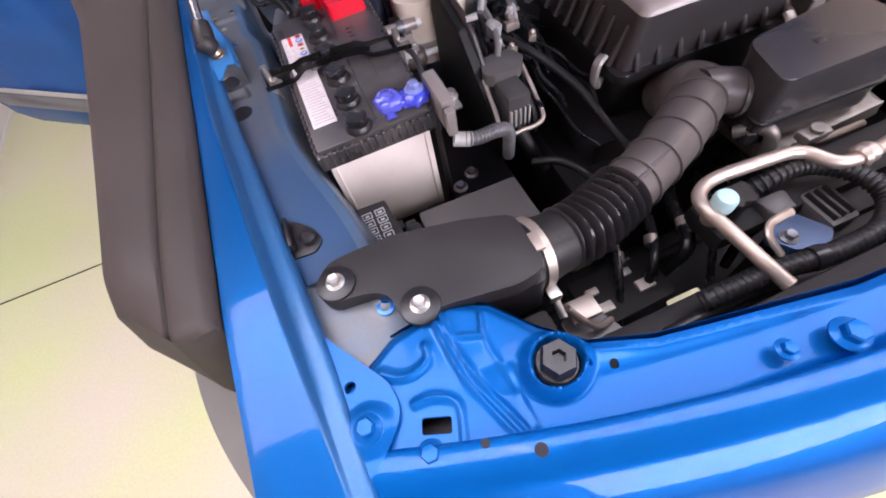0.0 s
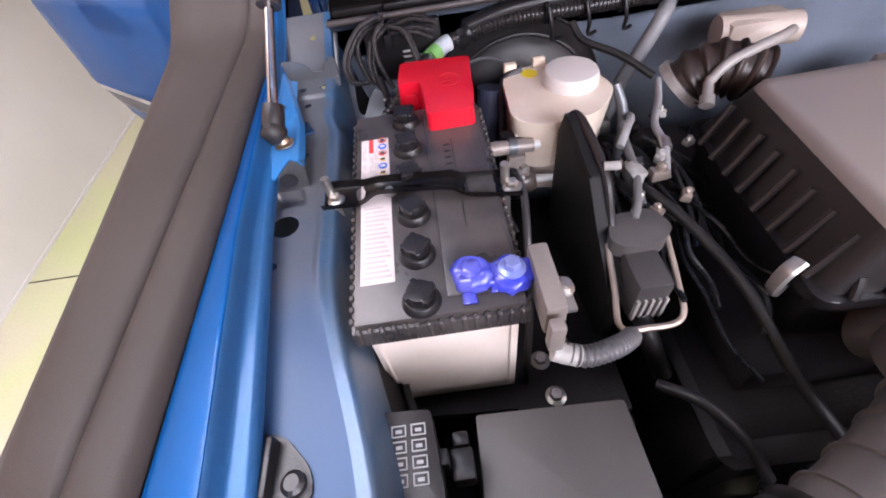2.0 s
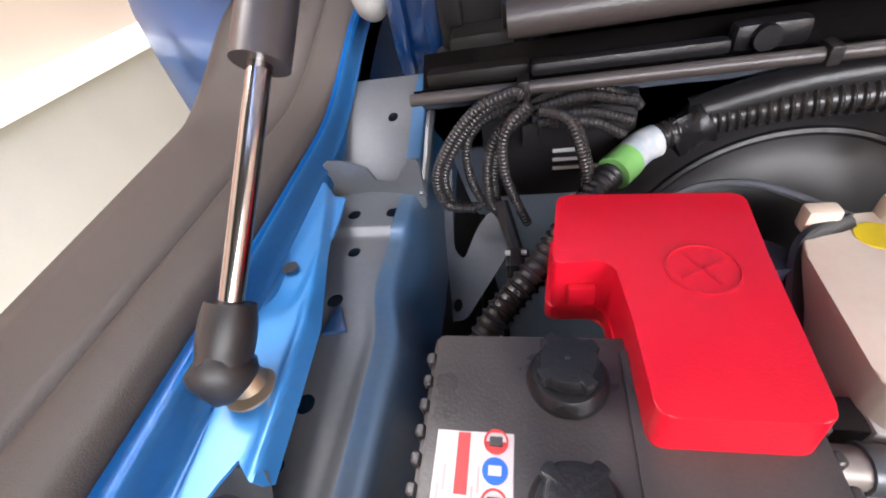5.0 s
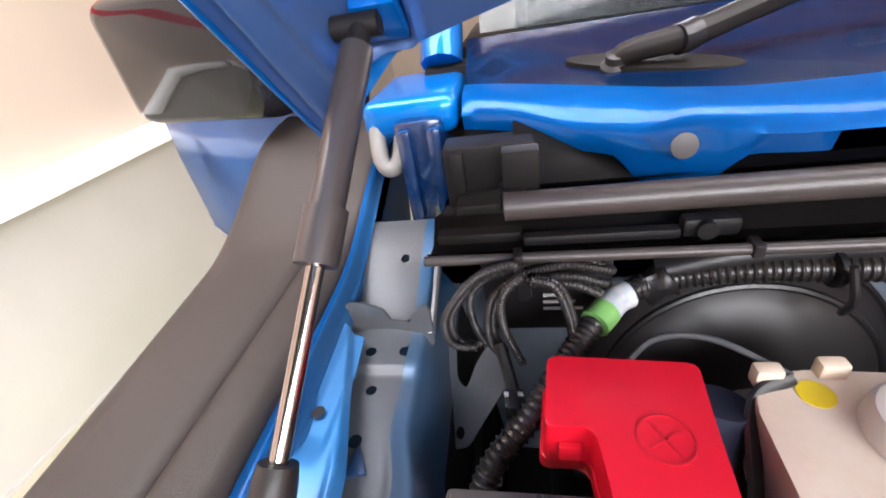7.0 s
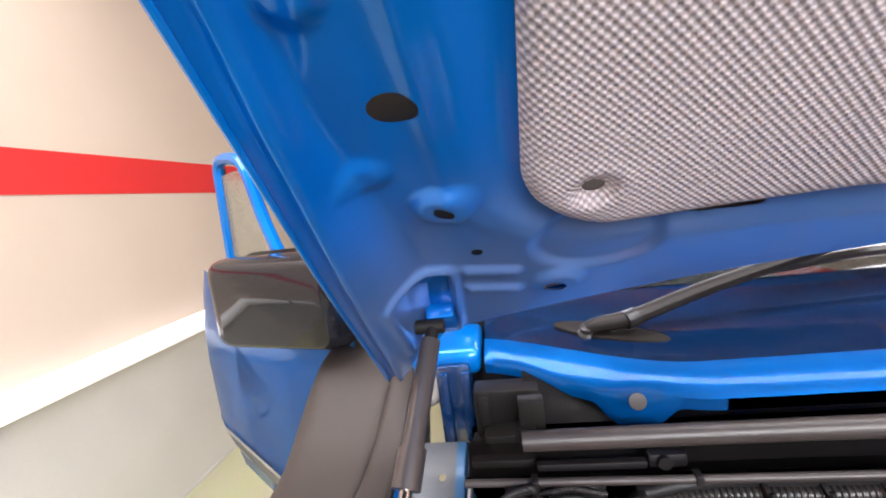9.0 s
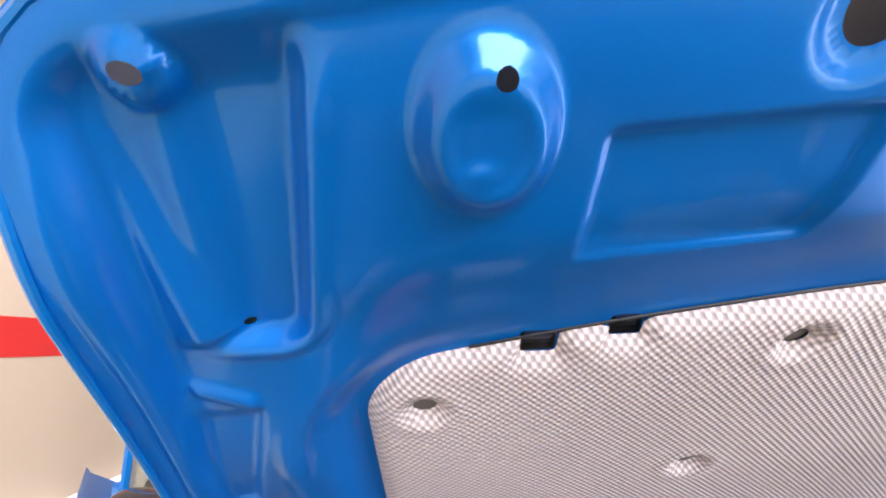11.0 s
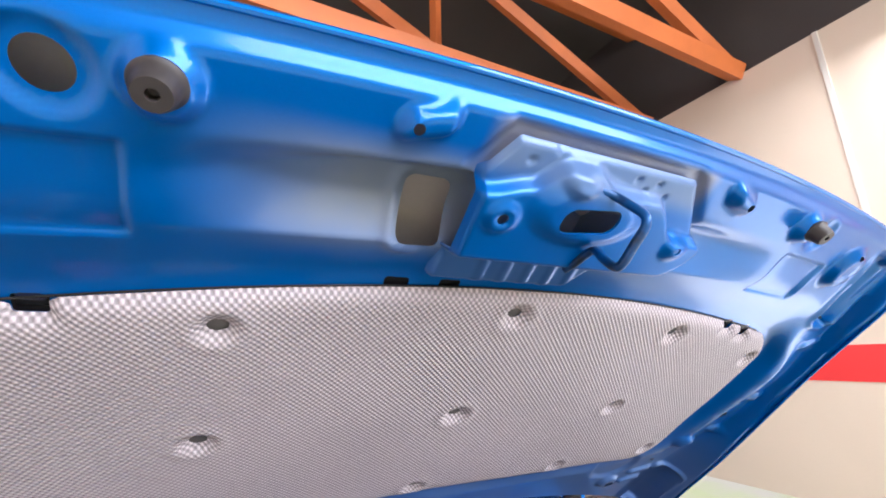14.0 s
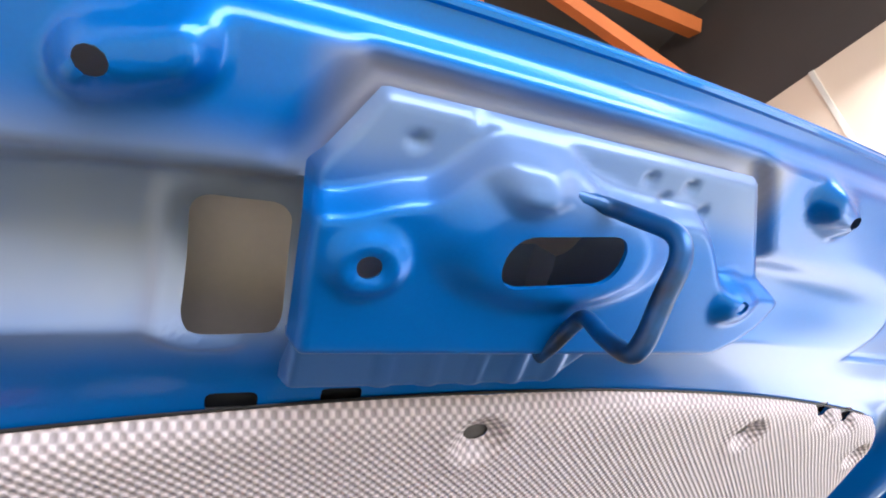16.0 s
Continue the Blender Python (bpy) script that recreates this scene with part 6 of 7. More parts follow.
for q in ((0.912, -0.225, 0.979), (0.940, -0.237, 0.974)):
    part("rib", hose([(q[0] - 0.003, q[1] + 0.0015, q[2]), q, (q[0] + 0.003, q[1] - 0.0015, q[2])], 0.038, seg=28), PIPE, intake)
clip = thing("hose_clamp", (0.485, -0.366, 0.96), "zinc-plated hose clamp with a screw", "hose clamp")
part("band", hose([(0.478, -0.352, 1.014), (0.484, -0.3515, 1.013), (0.491, -0.351, 1.012)], 0.0480, seg=36, flat=0.95), ALLOY, clip, smooth=50)
part("screw", merge(box(0.480, -0.412, 0.985, 0.496, -0.392, 1.003, 0.003), rod((0.489, -0.430, 0.980), (0.489, -0.39, 0.996), 0.005)), ZINC, clip)
part("tail", box(0.478, -0.375, 1.056, 0.490, -0.350, 1.060, 0.001), ALLOY, clip)

reson = thing("resonator", (0.98, -0.27, 0.93), "smooth black plastic resonator box", "resonator")
part("shell", slab(rounded([(0.893, -0.290), (1.12, -0.300), (1.12, -0.180), (0.918, -0.196)], 0.02, 5), 0.925, 1.045, 0.020, 5), shade("satin_black_plastic", (0.040, 0.037, 0.038), rough=0.20, vary=0.15, scale=12), reson, smooth=60)
part("seam", slab(rounded([(0.889, -0.294), (1.125, -0.304), (1.125, -0.176), (0.914, -0.192)], 0.02, 5), 0.965, 0.972, 0.002), BLACK, reson)

part("mould_mark", box(0.985, -0.250, 1.0446, 1.000, -0.240, 1.0458, 0.0003), BLACK, reson)

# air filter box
# overhead light put into the colour: lid top paler than its walls
LID_BROWN = shade("pale_satin_plastic", (0.27, 0.235, 0.215), rough=0.32, vary=0.05, scale=4, grain=0.12, grain_scale=900)
airbox = thing("air_filter_box", (0.96, 0.04, 0.85), "large black ribbed air filter housing", "air filter box")
rows = []
plan_top = rounded([(0.802, -0.108), (1.052, -0.120), (1.072, 0.17), (0.822, 0.165)], 0.018, 5)
plan_low = rounded([(0.776, -0.118), (1.090, -0.132), (1.110, 0.20), (0.792, 0.195)], 0.02, 5)
rows = [[(x, y, 0.995) for x, y in plan_low], [(x * 0.35 + a * 0.65, y * 0.35 + b * 0.65, 1.046) for (x, y), (a, b) in zip(plan_low, plan_top)], [(a, b, 1.074) for a, b in plan_top],
        [(0.938 + (a - 0.938) * 0.97, 0.035 + (b - 0.035) * 0.97, 1.083) for a, b in plan_top], [(0.938 + (a - 0.938) * 0.90, 0.035 + (b - 0.035) * 0.88, 1.086) for a, b in plan_top]]
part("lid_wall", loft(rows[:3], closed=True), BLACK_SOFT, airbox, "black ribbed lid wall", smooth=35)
part("lid_top", loft(rows[2:], closed=True, caps=True), LID_BROWN, airbox, "smooth pale brown lid top", smooth=50)
part("rim", slab(rounded([(0.766, -0.126), (1.100, -0.140), (1.120, 0.21), (0.782, 0.203)], 0.02, 5), 0.982, 0.998, 0.003), BLACK, airbox)
part("base", slab(rounded([(0.782, -0.112), (1.08, -0.126), (1.10, 0.19), (0.796, 0.188)], 0.02, 5), 0.86, 0.984, 0.006), BLACK, airbox)
for k in range(8):
    x = 0.800 + 0.038 * k
    part("lid_rib", hose([(x, -0.124 - 0.0018 * k, 0.998), (x + 0.001, -0.119 - 0.0017 * k, 1.010), (x + 0.002, -0.112 - 0.0016 * k, 1.022)], 0.0052, seg=8, steps=4), BLACK_SOFT, airbox)
for k in range(8):
    y = -0.088 + 0.034 * k
    part("lid_rib", hose([(0.772 + 0.0005 * k, y, 0.998), (0.785 + 0.0005 * k, y + 0.002, 1.022), (0.800 + 0.0005 * k, y + 0.005, 1.054)], 0.0052, seg=8, steps=4), BLACK_SOFT, airbox)
for x, y, dx, dy in ((0.768, -0.078, -1, -0.4), (1.062, -0.142, -0.2, -1)):
    part("spring_clip", merge(hose([(x, y, 1.012), (x + dx * 0.014, y + dy * 0.014, 1.004), (x + dx * 0.016, y + dy * 0.016, 0.980), (x + dx * 0.008, y + dy * 0.008, 0.962), (x + dx * 0.002, y + dy * 0.002, 0.975)], 0.0095, seg=8, flat=0.55)), shade("pale_spring_steel", (0.42, 0.40, 0.37), rough=0.4, metal=0.5, vary=0.2), airbox, "pale metal spring clip")
TAPE_GREY = shade("pale_grey_fitting", (0.36, 0.34, 0.32), rough=0.4, vary=0.25, scale=50)
bel = thing("throttle_hose", (0.80, 0.24, 1.02), "ribbed black rubber hose with a clamp at the filter box", "intake hose")
part("bellows", hose([(0.885, 0.225, 1.045), (0.86, 0.238, 1.052), (0.835, 0.252, 1.052), (0.81, 0.262, 1.040), (0.795, 0.268, 1.02)], 0.037, seg=28, ridge=0.006, pitch=0.017), shade("brown_black_rubber", (0.040, 0.027, 0.023), rough=0.40, vary=0.2, scale=30), bel)
part("band", hose([(0.797, 0.266, 1.030), (0.793, 0.267, 1.025), (0.789, 0.268, 1.020)], 0.0430, seg=28), TAPE_GREY, bel)
part("screw", merge(rod((0.800, 0.215, 1.055), (0.792, 0.195, 1.045), 0.007), rod((0.792, 0.195, 1.045), (0.787, 0.183, 1.038), 0.010)), TAPE_GREY, bel)
part("vent_tube", hose([(0.800, 0.215, 1.056), (0.825, 0.222, 1.078), (0.86, 0.225, 1.092), (0.90, 0.24, 1.094), (0.95, 0.28, 1.08)], 0.0075, seg=10), TAPE_GREY, bel, "pale grey breather tube")

# fluid reservoir
tank = thing("fluid_reservoir", (0.57, 0.22, 0.94), "milky translucent fluid reservoir with a pale cap", "fluid reservoir")
body = slab(rounded([(0.512, 0.300), (0.548, 0.322), (0.640, 0.318), (0.668, 0.225), (0.620, 0.168), (0.540, 0.160), (0.505, 0.185)], 0.022, 5), 0.982, 1.064, 0.016, 4, grow=-0.10)
part("body", body, TANK, tank, smooth=60)
part("neck", lathe([(0.056, 0), (0.052, 0.006), (0.043, 0.010)], (0.609, 0.260, 1.052), (0, 0, 1), 36), TANK, tank)
part("cap", lathe([(0.0415, 0), (0.0425, 0.003), (0.0410, 0.020), (0.038, 0.025), (0.034, 0.0258), (0.010, 0.0262)], (0.609, 0.260, 1.058), (0, 0, 1), 40), TANK_CAP, tank, "pale grey screw cap")
part("foot", slab(rounded([(0.512, 0.19), (0.60, 0.17), (0.61, 0.24), (0.52, 0.26)], 0.02), 0.93, 0.986, 0.008), shade("smoky_tank_plastic", (0.40, 0.33, 0.29), rough=0.4, vary=0.2, scale=30), tank)
part("yellow_mark", lathe([(0.0125, 0), (0.0125, 0.0008)], (0.556, 0.298, 1.064), (0, 0, 1), 20), shade("yellow_sticker", (0.80, 0.62, 0.02), rough=0.5), tank)
for x, y in ((0.528, 0.312), (0.575, 0.318)):
    part("lug", box(x - 0.010, y - 0.006, 1.060, x + 0.010, y + 0.006, 1.078, 0.003), TANK, tank)
part("strap", hose([(0.503, 0.20, 0.95), (0.505, 0.25, 1.02), (0.515, 0.295, 1.058), (0.545, 0.310, 1.068)], 0.0065, seg=8, flat=0.6), BLACK, tank)
part("wire", hose([(0.545, 0.31, 1.07), (0.50, 0.345, 1.075), (0.46, 0.36, 1.06), (0.43, 0.35, 1.03)], 0.003, seg=8), STEEL_GREY, tank)
part("pipe", hose([(0.672, 0.24, 1.06), (0.685, 0.22, 1.02), (0.682, 0.20, 0.96), (0.68, 0.18, 0.90)], 0.008, seg=10), STEEL_GREY, tank)

# brake booster
booster = thing("brake_booster", (0.56, 0.42, 0.78), "round glossy black brake booster", "brake booster")
part("drum", lathe([(0.150, 0.0), (0.168, 0.012), (0.170, 0.03), (0.158, 0.036), (0.150, 0.05), (0.120, 0.070), (0.06, 0.085), (0.03, 0.088)], (0.565, 0.462, 0.925), (0, -1, 0.12), 56), shade("gloss_black_drum", (0.018, 0.016, 0.017), rough=0.42, vary=0.2, specular=0.4), booster, smooth=35)
for r, h in ((0.166, 0.030), (0.138, 0.056)):
    part("rim", hose([Vector((0.565, 0.462 - h * 0.993, 0.925 + h * 0.119)) + Vector((r * math.cos(a), 0.119 * r * math.sin(a), 0.993 * r * math.sin(a))) for a in (2 * math.pi * k / 40 for k in range(41))], 0.0045, seg=8, steps=2), BLACK, booster)
part("cylinder", rod((0.565, 0.385, 0.94), (0.565, 0.27, 0.95), 0.028), ALLOY, booster)
for x in (0.50, 0.63):
    hex_bolt("stud", (x, 0.40, 0.97), (0, -1, 0.12), 0.007, booster)
part("shaft", merge(rod((0.495, 0.30, 1.05), (0.48, 0.27, 0.92), 0.022), rod((0.535, 0.31, 1.05), (0.53, 0.28, 0.93), 0.012)), shade("blue_black_sleeve", (0.03, 0.035, 0.06), rough=0.3, vary=0.2), booster)

# black shield plate
TAPE = shade("dusty_white_tape", (0.42, 0.40, 0.38), rough=0.55, vary=0.35, scale=60, grain=0.3)
shield = thing("heat_shield", (0.575, 0.05, 0.85), "upright black shield plate with a slanted top", "shield plate")
side = [(0.150, 0.85), (0.155, 1.055), (0.142, 1.092), (0.125, 1.090), (0.050, 1.060), (0.010, 1.000), (-0.045, 0.955), (-0.055, 0.85)]
bm = slab(side, 0.0, 0.020, 0.004)
bm.transform(Matrix(((-0.10, 0, 1, 0.565 + 0.012), (1, 0, 0, 0), (0, 1, 0, 0), (0, 0, 0, 1))))
part("plate", bm, shade("dull_black_shield", (0.010, 0.010, 0.010), rough=0.55, vary=0.3, scale=20, specular=0.2), shield)
part("edge", hose([(0.572, 0.155, 1.06), (0.580, 0.137, 1.088), (0.590, 0.052, 1.062), (0.597, 0.012, 1.00), (0.602, -0.045, 0.957)], 0.0055, seg=8, steps=6), BLACK_SOFT, shield)
part("tape_stub", rod((0.588, 0.055, 1.070), (0.606, 0.050, 1.072), 0.0055), TAPE, shield)
part("tape_end", (lumpy(box(0.596, -0.01, 0.96, 0.616, 0.035, 1.00, 0.006, 3), 0.010, 9)), TAPE, shield)

# solenoid valve
valve = thing("solenoid_valve", (0.62, -0.03, 0.90), "grey solenoid valve on a wire bracket", "solenoid valve")
part("head", slab(rounded([(0.598, -0.010), (0.610, 0.030), (0.665, 0.034), (0.680, 0.000), (0.660, -0.022), (0.615, -0.024)], 0.01, 4), 0.985, 1.008, 0.005), shade("grey_valve_cap", (0.085, 0.078, 0.076), rough=0.5, vary=0.2, scale=40), valve)
part("body", box(0.612, -0.075, 0.925, 0.655, -0.018, 0.995, 0.008), shade("mid_grey_plastic", (0.055, 0.050, 0.050), rough=0.45, vary=0.15, scale=40), valve)
for k in range(5):
    part("fin", box(0.614 + 0.0085 * k, -0.079, 0.93, 0.618 + 0.0085 * k, -0.072, 0.970, 0.001), TAPE_GREY, valve)
part("bracket", hose([(0.602, 0.0, 0.99), (0.598, -0.05, 0.965), (0.594, -0.092, 0.945), (0.625, -0.098, 0.943), (0.668, -0.092, 0.945), (0.675, -0.05, 0.965), (0.676, 0.0, 0.99)], 0.004, seg=8), ALLOY, valve)
part("tube", hose([(0.640, 0.02, 1.005), (0.655, 0.05, 1.01), (0.672, 0.10, 1.01), (0.684, 0.17, 1.01), (0.70, 0.20, 1.0)], 0.006, seg=10), shade("grey_vacuum_tube", (0.18, 0.17, 0.17), rough=0.5), valve)
part("joint", lumpy(box(0.660, 0.085, 0.995, 0.680, 0.110, 1.020, 0.006, 3), 0.006, 12), TAPE, valve)
part("lower_tube", hose([(0.63, -0.07, 0.93), (0.64, -0.10, 0.90), (0.66, -0.12, 0.85)], 0.013, seg=10), RUBBER, valve)

valve.location.x -= 0.010

# coiled spare loom beside the booster
COIL_SKIN = shade("satin_black_conduit", (0.0240, 0.0216, 0.0216), rough=0.28, vary=0.2, scale=40)
loom = thing("cable_coil", (0.33, 0.36, 1.0), "coiled black corrugated cable tied in a bundle", "cable")
for k, pts in enumerate((
         [(0.339, 0.345, 1.158), (0.332, 0.345, 1.162), (0.305, 0.345, 1.151), (0.281, 0.345, 1.124), (0.268, 0.345, 1.096), (0.273, 0.345, 1.070), (0.296, 0.345, 1.065)],
         [(0.337, 0.359, 1.146), (0.312, 0.359, 1.139), (0.295, 0.359, 1.120), (0.293, 0.359, 1.091), (0.301, 0.359, 1.062), (0.311, 0.359, 1.053)],
         [(0.342, 0.350, 1.149), (0.318, 0.350, 1.127), (0.309, 0.350, 1.099), (0.309, 0.350, 1.068), (0.318, 0.350, 1.049)],
         [(0.343, 0.335, 1.157), (0.331, 0.335, 1.146), (0.324, 0.335, 1.130), (0.324, 0.335, 1.104), (0.331, 0.335, 1.078), (0.339, 0.335, 1.055)],
         [(0.349, 0.341, 1.149), (0.368, 0.341, 1.141), (0.378, 0.341, 1.118), (0.384, 0.341, 1.085), (0.382, 0.341, 1.053)],
         [(0.339, 0.374, 1.134), (0.355, 0.376, 1.143), (0.378, 0.376, 1.147), (0.403, 0.374, 1.142), (0.423, 0.376, 1.128)],
         [(0.342, 0.365, 1.138), (0.361, 0.365, 1.142), (0.384, 0.365, 1.145), (0.418, 0.365, 1.137)],
         [(0.345, 0.365, 1.131), (0.366, 0.365, 1.132), (0.389, 0.365, 1.132), (0.416, 0.365, 1.123)],
         [(0.349, 0.359, 1.131), (0.369, 0.359, 1.130), (0.389, 0.359, 1.127), (0.409, 0.359, 1.116)])):
    part("loop", hose(pts, 0.0036, seg=8, steps=10, ridge=0.0006, pitch=0.0032), COIL_SKIN, loom)
    if k % 2 == 0:
        part("loop", hose([(x + 0.004, y + 0.012, z - 0.007) for x, y, z in pts], 0.0036, seg=8, steps=10, ridge=0.0006, pitch=0.0032), COIL_SKIN, loom)
part("tie", lumpy(box(0.336, 0.368, 1.102, 0.351, 0.392, 1.126, 0.004, 2), 0.003, 31), BLACK, loom)
part("tail", hose([(0.318, 0.345, 1.07), (0.325, 0.325, 1.055), (0.332, 0.300, 1.045)], 0.006, seg=8), RUBBER, loom)
part("plug", merge(box(0.322, 0.286, 1.038, 0.340, 0.306, 1.056, 0.003), box(0.326, 0.282, 1.050, 0.334, 0.300, 1.060, 0.001)), BLACK, loom)
part("plug_tag", box(0.322, 0.296, 1.0565, 0.338, 0.300, 1.0585, 0), PRINT_WHITE, loom, smooth=0)
module = thing("fuse_module", (0.36, 0.42, 1.03), "black module with white printed lines behind the cables", "fuse module")
part("case", box(0.300, 0.405, 1.03, 0.430, 0.440, 1.125, 0.006), BLACK, module)
for k in range(3):
    part("print_line", box(0.362, 0.4035, 1.060 + 0.009 * k, 0.402 - 0.008 * k, 0.4055, 1.063 + 0.009 * k, 0), PRINT_WHITE, module, smooth=0)

# main corrugated loom
main = thing("wiring_loom", (0.45, 0.38, 0.95), "thick black corrugated wiring loom with a green and white tag", "wiring loom")
part("sleeve", hose([(0.296, 0.215, 1.005), (0.312, 0.242, 1.040), (0.349, 0.278, 1.066), (0.388, 0.335, 1.080), (0.430, 0.385, 1.088), (0.480, 0.405, 1.095), (0.56, 0.395, 1.110), (0.66, 0.385, 1.115), (0.80, 0.385, 1.115), (1.0, 0.39, 1.10)], lambda t: 0.0092 + 0.0018 * step(0.2, 0.5, t), seg=16, ridge=0.0020, pitch=0.0066, steps=20), COIL_SKIN, main)
part("tag", hose([(0.418, 0.371, 1.0865), (0.430, 0.385, 1.088), (0.441, 0.391, 1.0895)], 0.0135, seg=18), shade("printed_cable_tag", (0.36, 0.43, 0.50), rough=0.5, vary=0.35, scale=120, second=(0.55, 0.55, 0.55)), main, "white paper tag with blue print")
part("green_tag", hose([(0.405, 0.356, 1.084), (0.411, 0.363, 1.085), (0.418, 0.371, 1.0865)], 0.0142, seg=18), GREEN, main, "green paper tag")
part("band", lumpy(hose([(0.455, 0.402, 1.083), (0.468, 0.404, 1.090), (0.482, 0.405, 1.096)], 0.0165, seg=14), 0.004, 3), BLACK, main)
part("smooth_sleeve", hose([(0.470, 0.412, 1.100), (0.55, 0.405, 1.122), (0.66, 0.395, 1.130), (0.85, 0.395, 1.130)], 0.013, seg=12), BLACK, main)
for x in (0.60, 0.66, 0.72):
    part("clip", hose([(x, 0.368, 1.13), (x + 0.006, 0.362, 1.10), (x + 0.012, 0.375, 1.075), (x + 0.03, 0.39, 1.07)], 0.0032, seg=8), BLACK, main)
    part("strap", hose([(x - 0.002, 0.386, 1.115), (x, 0.386, 1.115), (x + 0.003, 0.386, 1.115)], 0.0165, seg=12), BLACK, main)
part("branch", hose([(0.64, 0.37, 1.10), (0.655, 0.345, 1.08), (0.70, 0.30, 1.07), (0.74, 0.26, 1.05)], 0.006, seg=8), RUBBER, main)
part("white_plug", box(0.306, 0.245, 1.005, 0.318, 0.272, 1.020, 0.002), WHITE, main)

# refrigerant pipe, cap and cables at the front
pipe = thing("refrigerant_pipe", (0.80, -0.37, 0.98), "bare aluminium refrigerant pipe bent round a service cap", "pipe")
part("pipe", hose([(0.731, -0.505, 0.985), (0.7243, -0.473, 0.990), (0.7176, -0.423, 0.995), (0.7110, -0.392, 1.000), (0.7130, -0.374, 1.000), (0.7260, -0.360, 1.000), (0.7541, -0.353, 1.000), (0.8081, -0.357, 1.000), (0.848, -0.361, 1.000),
      (0.862, -0.364, 1.000), (0.876, -0.373, 1.000), (0.894, -0.400, 0.999), (0.9257, -0.408, 0.998), (0.985, -0.402, 0.996)], 0.0090, seg=14), ALLOY, pipe)
part("service_cap", lathe([(0.0135, 0), (0.0140, 0.003), (0.0140, 0.016), (0.0120, 0.020), (0.004, 0.021)], (0.7270, -0.392, 1.002), (0.05, 0, 1), 28), TEAL, pipe, "pale teal service cap")
part("valve", rod((0.724, -0.392, 0.975), (0.724, -0.392, 1.004), 0.012), ALLOY, pipe)
part("joint", lathe([(0.012, 0), (0.016, 0.006), (0.012, 0.012), (0.015, 0.02), (0.01, 0.03)], (0.918, -0.407, 0.998), (1, 0.1, 0), 18), ALLOY, pipe)
bkt = thing("pipe_bracket", (0.80, -0.43, 0.95), "blue painted steel bracket with a bolt", "bracket")
part("plate", slab(rounded([(0.756, -0.448), (0.775, -0.434), (0.808, -0.432), (0.830, -0.470), (0.812, -0.482), (0.772, -0.474)], 0.006), 0.970, 0.984, 0.003), DULL_BLUE, bkt)
part("cleat", hose([(0.760, -0.470, 0.975), (0.756, -0.448, 0.988), (0.770, -0.434, 0.990), (0.806, -0.430, 0.986)], 0.006, seg=8, flat=0.6), ALLOY, bkt)
hex_bolt("bolt", (0.777, -0.456, 0.984), (0, 0, 1), 0.0070, bkt, STEEL_GREY)
part("knob", lumpy(box(0.752, -0.400, 0.965, 0.785, -0.370, 1.00, 0.008, 3), 0.006, 21), DARK, bkt)
front_loom = thing("front_loom", (0.78, -0.475, 0.95), "black corrugated cable along the radiator support", "wiring loom")
part("sleeve", hose([(0.650, -0.476, 0.958), (0.670, -0.479, 0.970), (0.740, -0.483, 0.975), (0.787, -0.490, 0.980), (0.827, -0.494, 0.981), (0.878, -0.490, 0.985), (0.916, -0.460, 0.986), (0.912, -0.415, 0.986), (0.876, -0.382, 0.984), (0.828, -0.374, 0.975), (0.795, -0.368, 0.94)], 0.0112, seg=12, ridge=0.0022, pitch=0.008), RUBBER, front_loom)
part("smooth_sleeve", hose([(0.60, -0.488, 0.935), (0.722, -0.490, 0.958), (0.8135, -0.510, 0.968), (0.95, -0.515, 0.97)], 0.008, seg=10), BLACK, front_loom)
part("tape", hose([(0.780, -0.4888, 0.9792), (0.787, -0.490, 0.980), (0.794, -0.4908, 0.9803)], 0.0150, seg=12), BLACK, front_loom)

FLOOR_PATCH = shade("pale_floor_patch", (0.55, 0.48, 0.41), rough=0.45, metal=0.3, vary=0.25, scale=60)
# radiator, fan shroud and lower parts
rad = thing("radiator", (0.925, -0.49, 0.35), "black radiator and fan shroud", "radiator")
part("core", box(0.52, -0.500, 0.35, 1.38, -0.455, 0.93, 0.01), DARK, rad)
part("shroud", merge(box(0.88, -0.455, 0.40, 1.36, -0.40, 0.93, 0.02), box(0.730, -0.42, 0.92, 1.2, -0.35, 0.955, 0.015)), DARK, rad)
lower = thing("front_bracket", (0.53, -0.44, 0.88), "grey sheet-metal bracket under the intake", "bracket")
part("plate", slab(rounded([(0.500, -0.415), (0.545, -0.400), (0.575, -0.470), (0.500, -0.490)], 0.006), 0.900, 0.915, 0.004), shade("dull_grey_bracket", (0.16, 0.145, 0.14), rough=0.5, vary=0.2, scale=30), lower)
part("tab", merge(box(0.505, -0.435, 0.94, 0.545, -0.405, 0.952, 0.003), box(0.525, -0.425, 0.90, 0.535, -0.415, 0.95, 0.002)), ALLOY, lower)
part("wire_end", hose([(0.50, -0.42, 0.975), (0.515, -0.435, 0.955), (0.535, -0.445, 0.935), (0.56, -0.44, 0.92)], 0.0045, seg=8), ALLOY, lower)

# the connector in front of the radiator
lugs = thing("front_connector", (0.88, -0.43, 0.93), "dark grey wiring connector with ribs beside the pipe", "connector")
part("body", box(0.862, -0.462, 0.925, 0.905, -0.400, 0.955, 0.005), GREY_TOP, lugs)
for k in range(3):
    part("rib", box(0.868 + 0.013 * k, -0.455, 0.953, 0.873 + 0.013 * k, -0.408, 0.964, 0.0015), BLACK_SOFT, lugs)
part("plug", lumpy(box(0.800, -0.420, 0.940, 0.842, -0.390, 0.968, 0.006, 2), 0.004, 9), GREY_TOP, lugs)
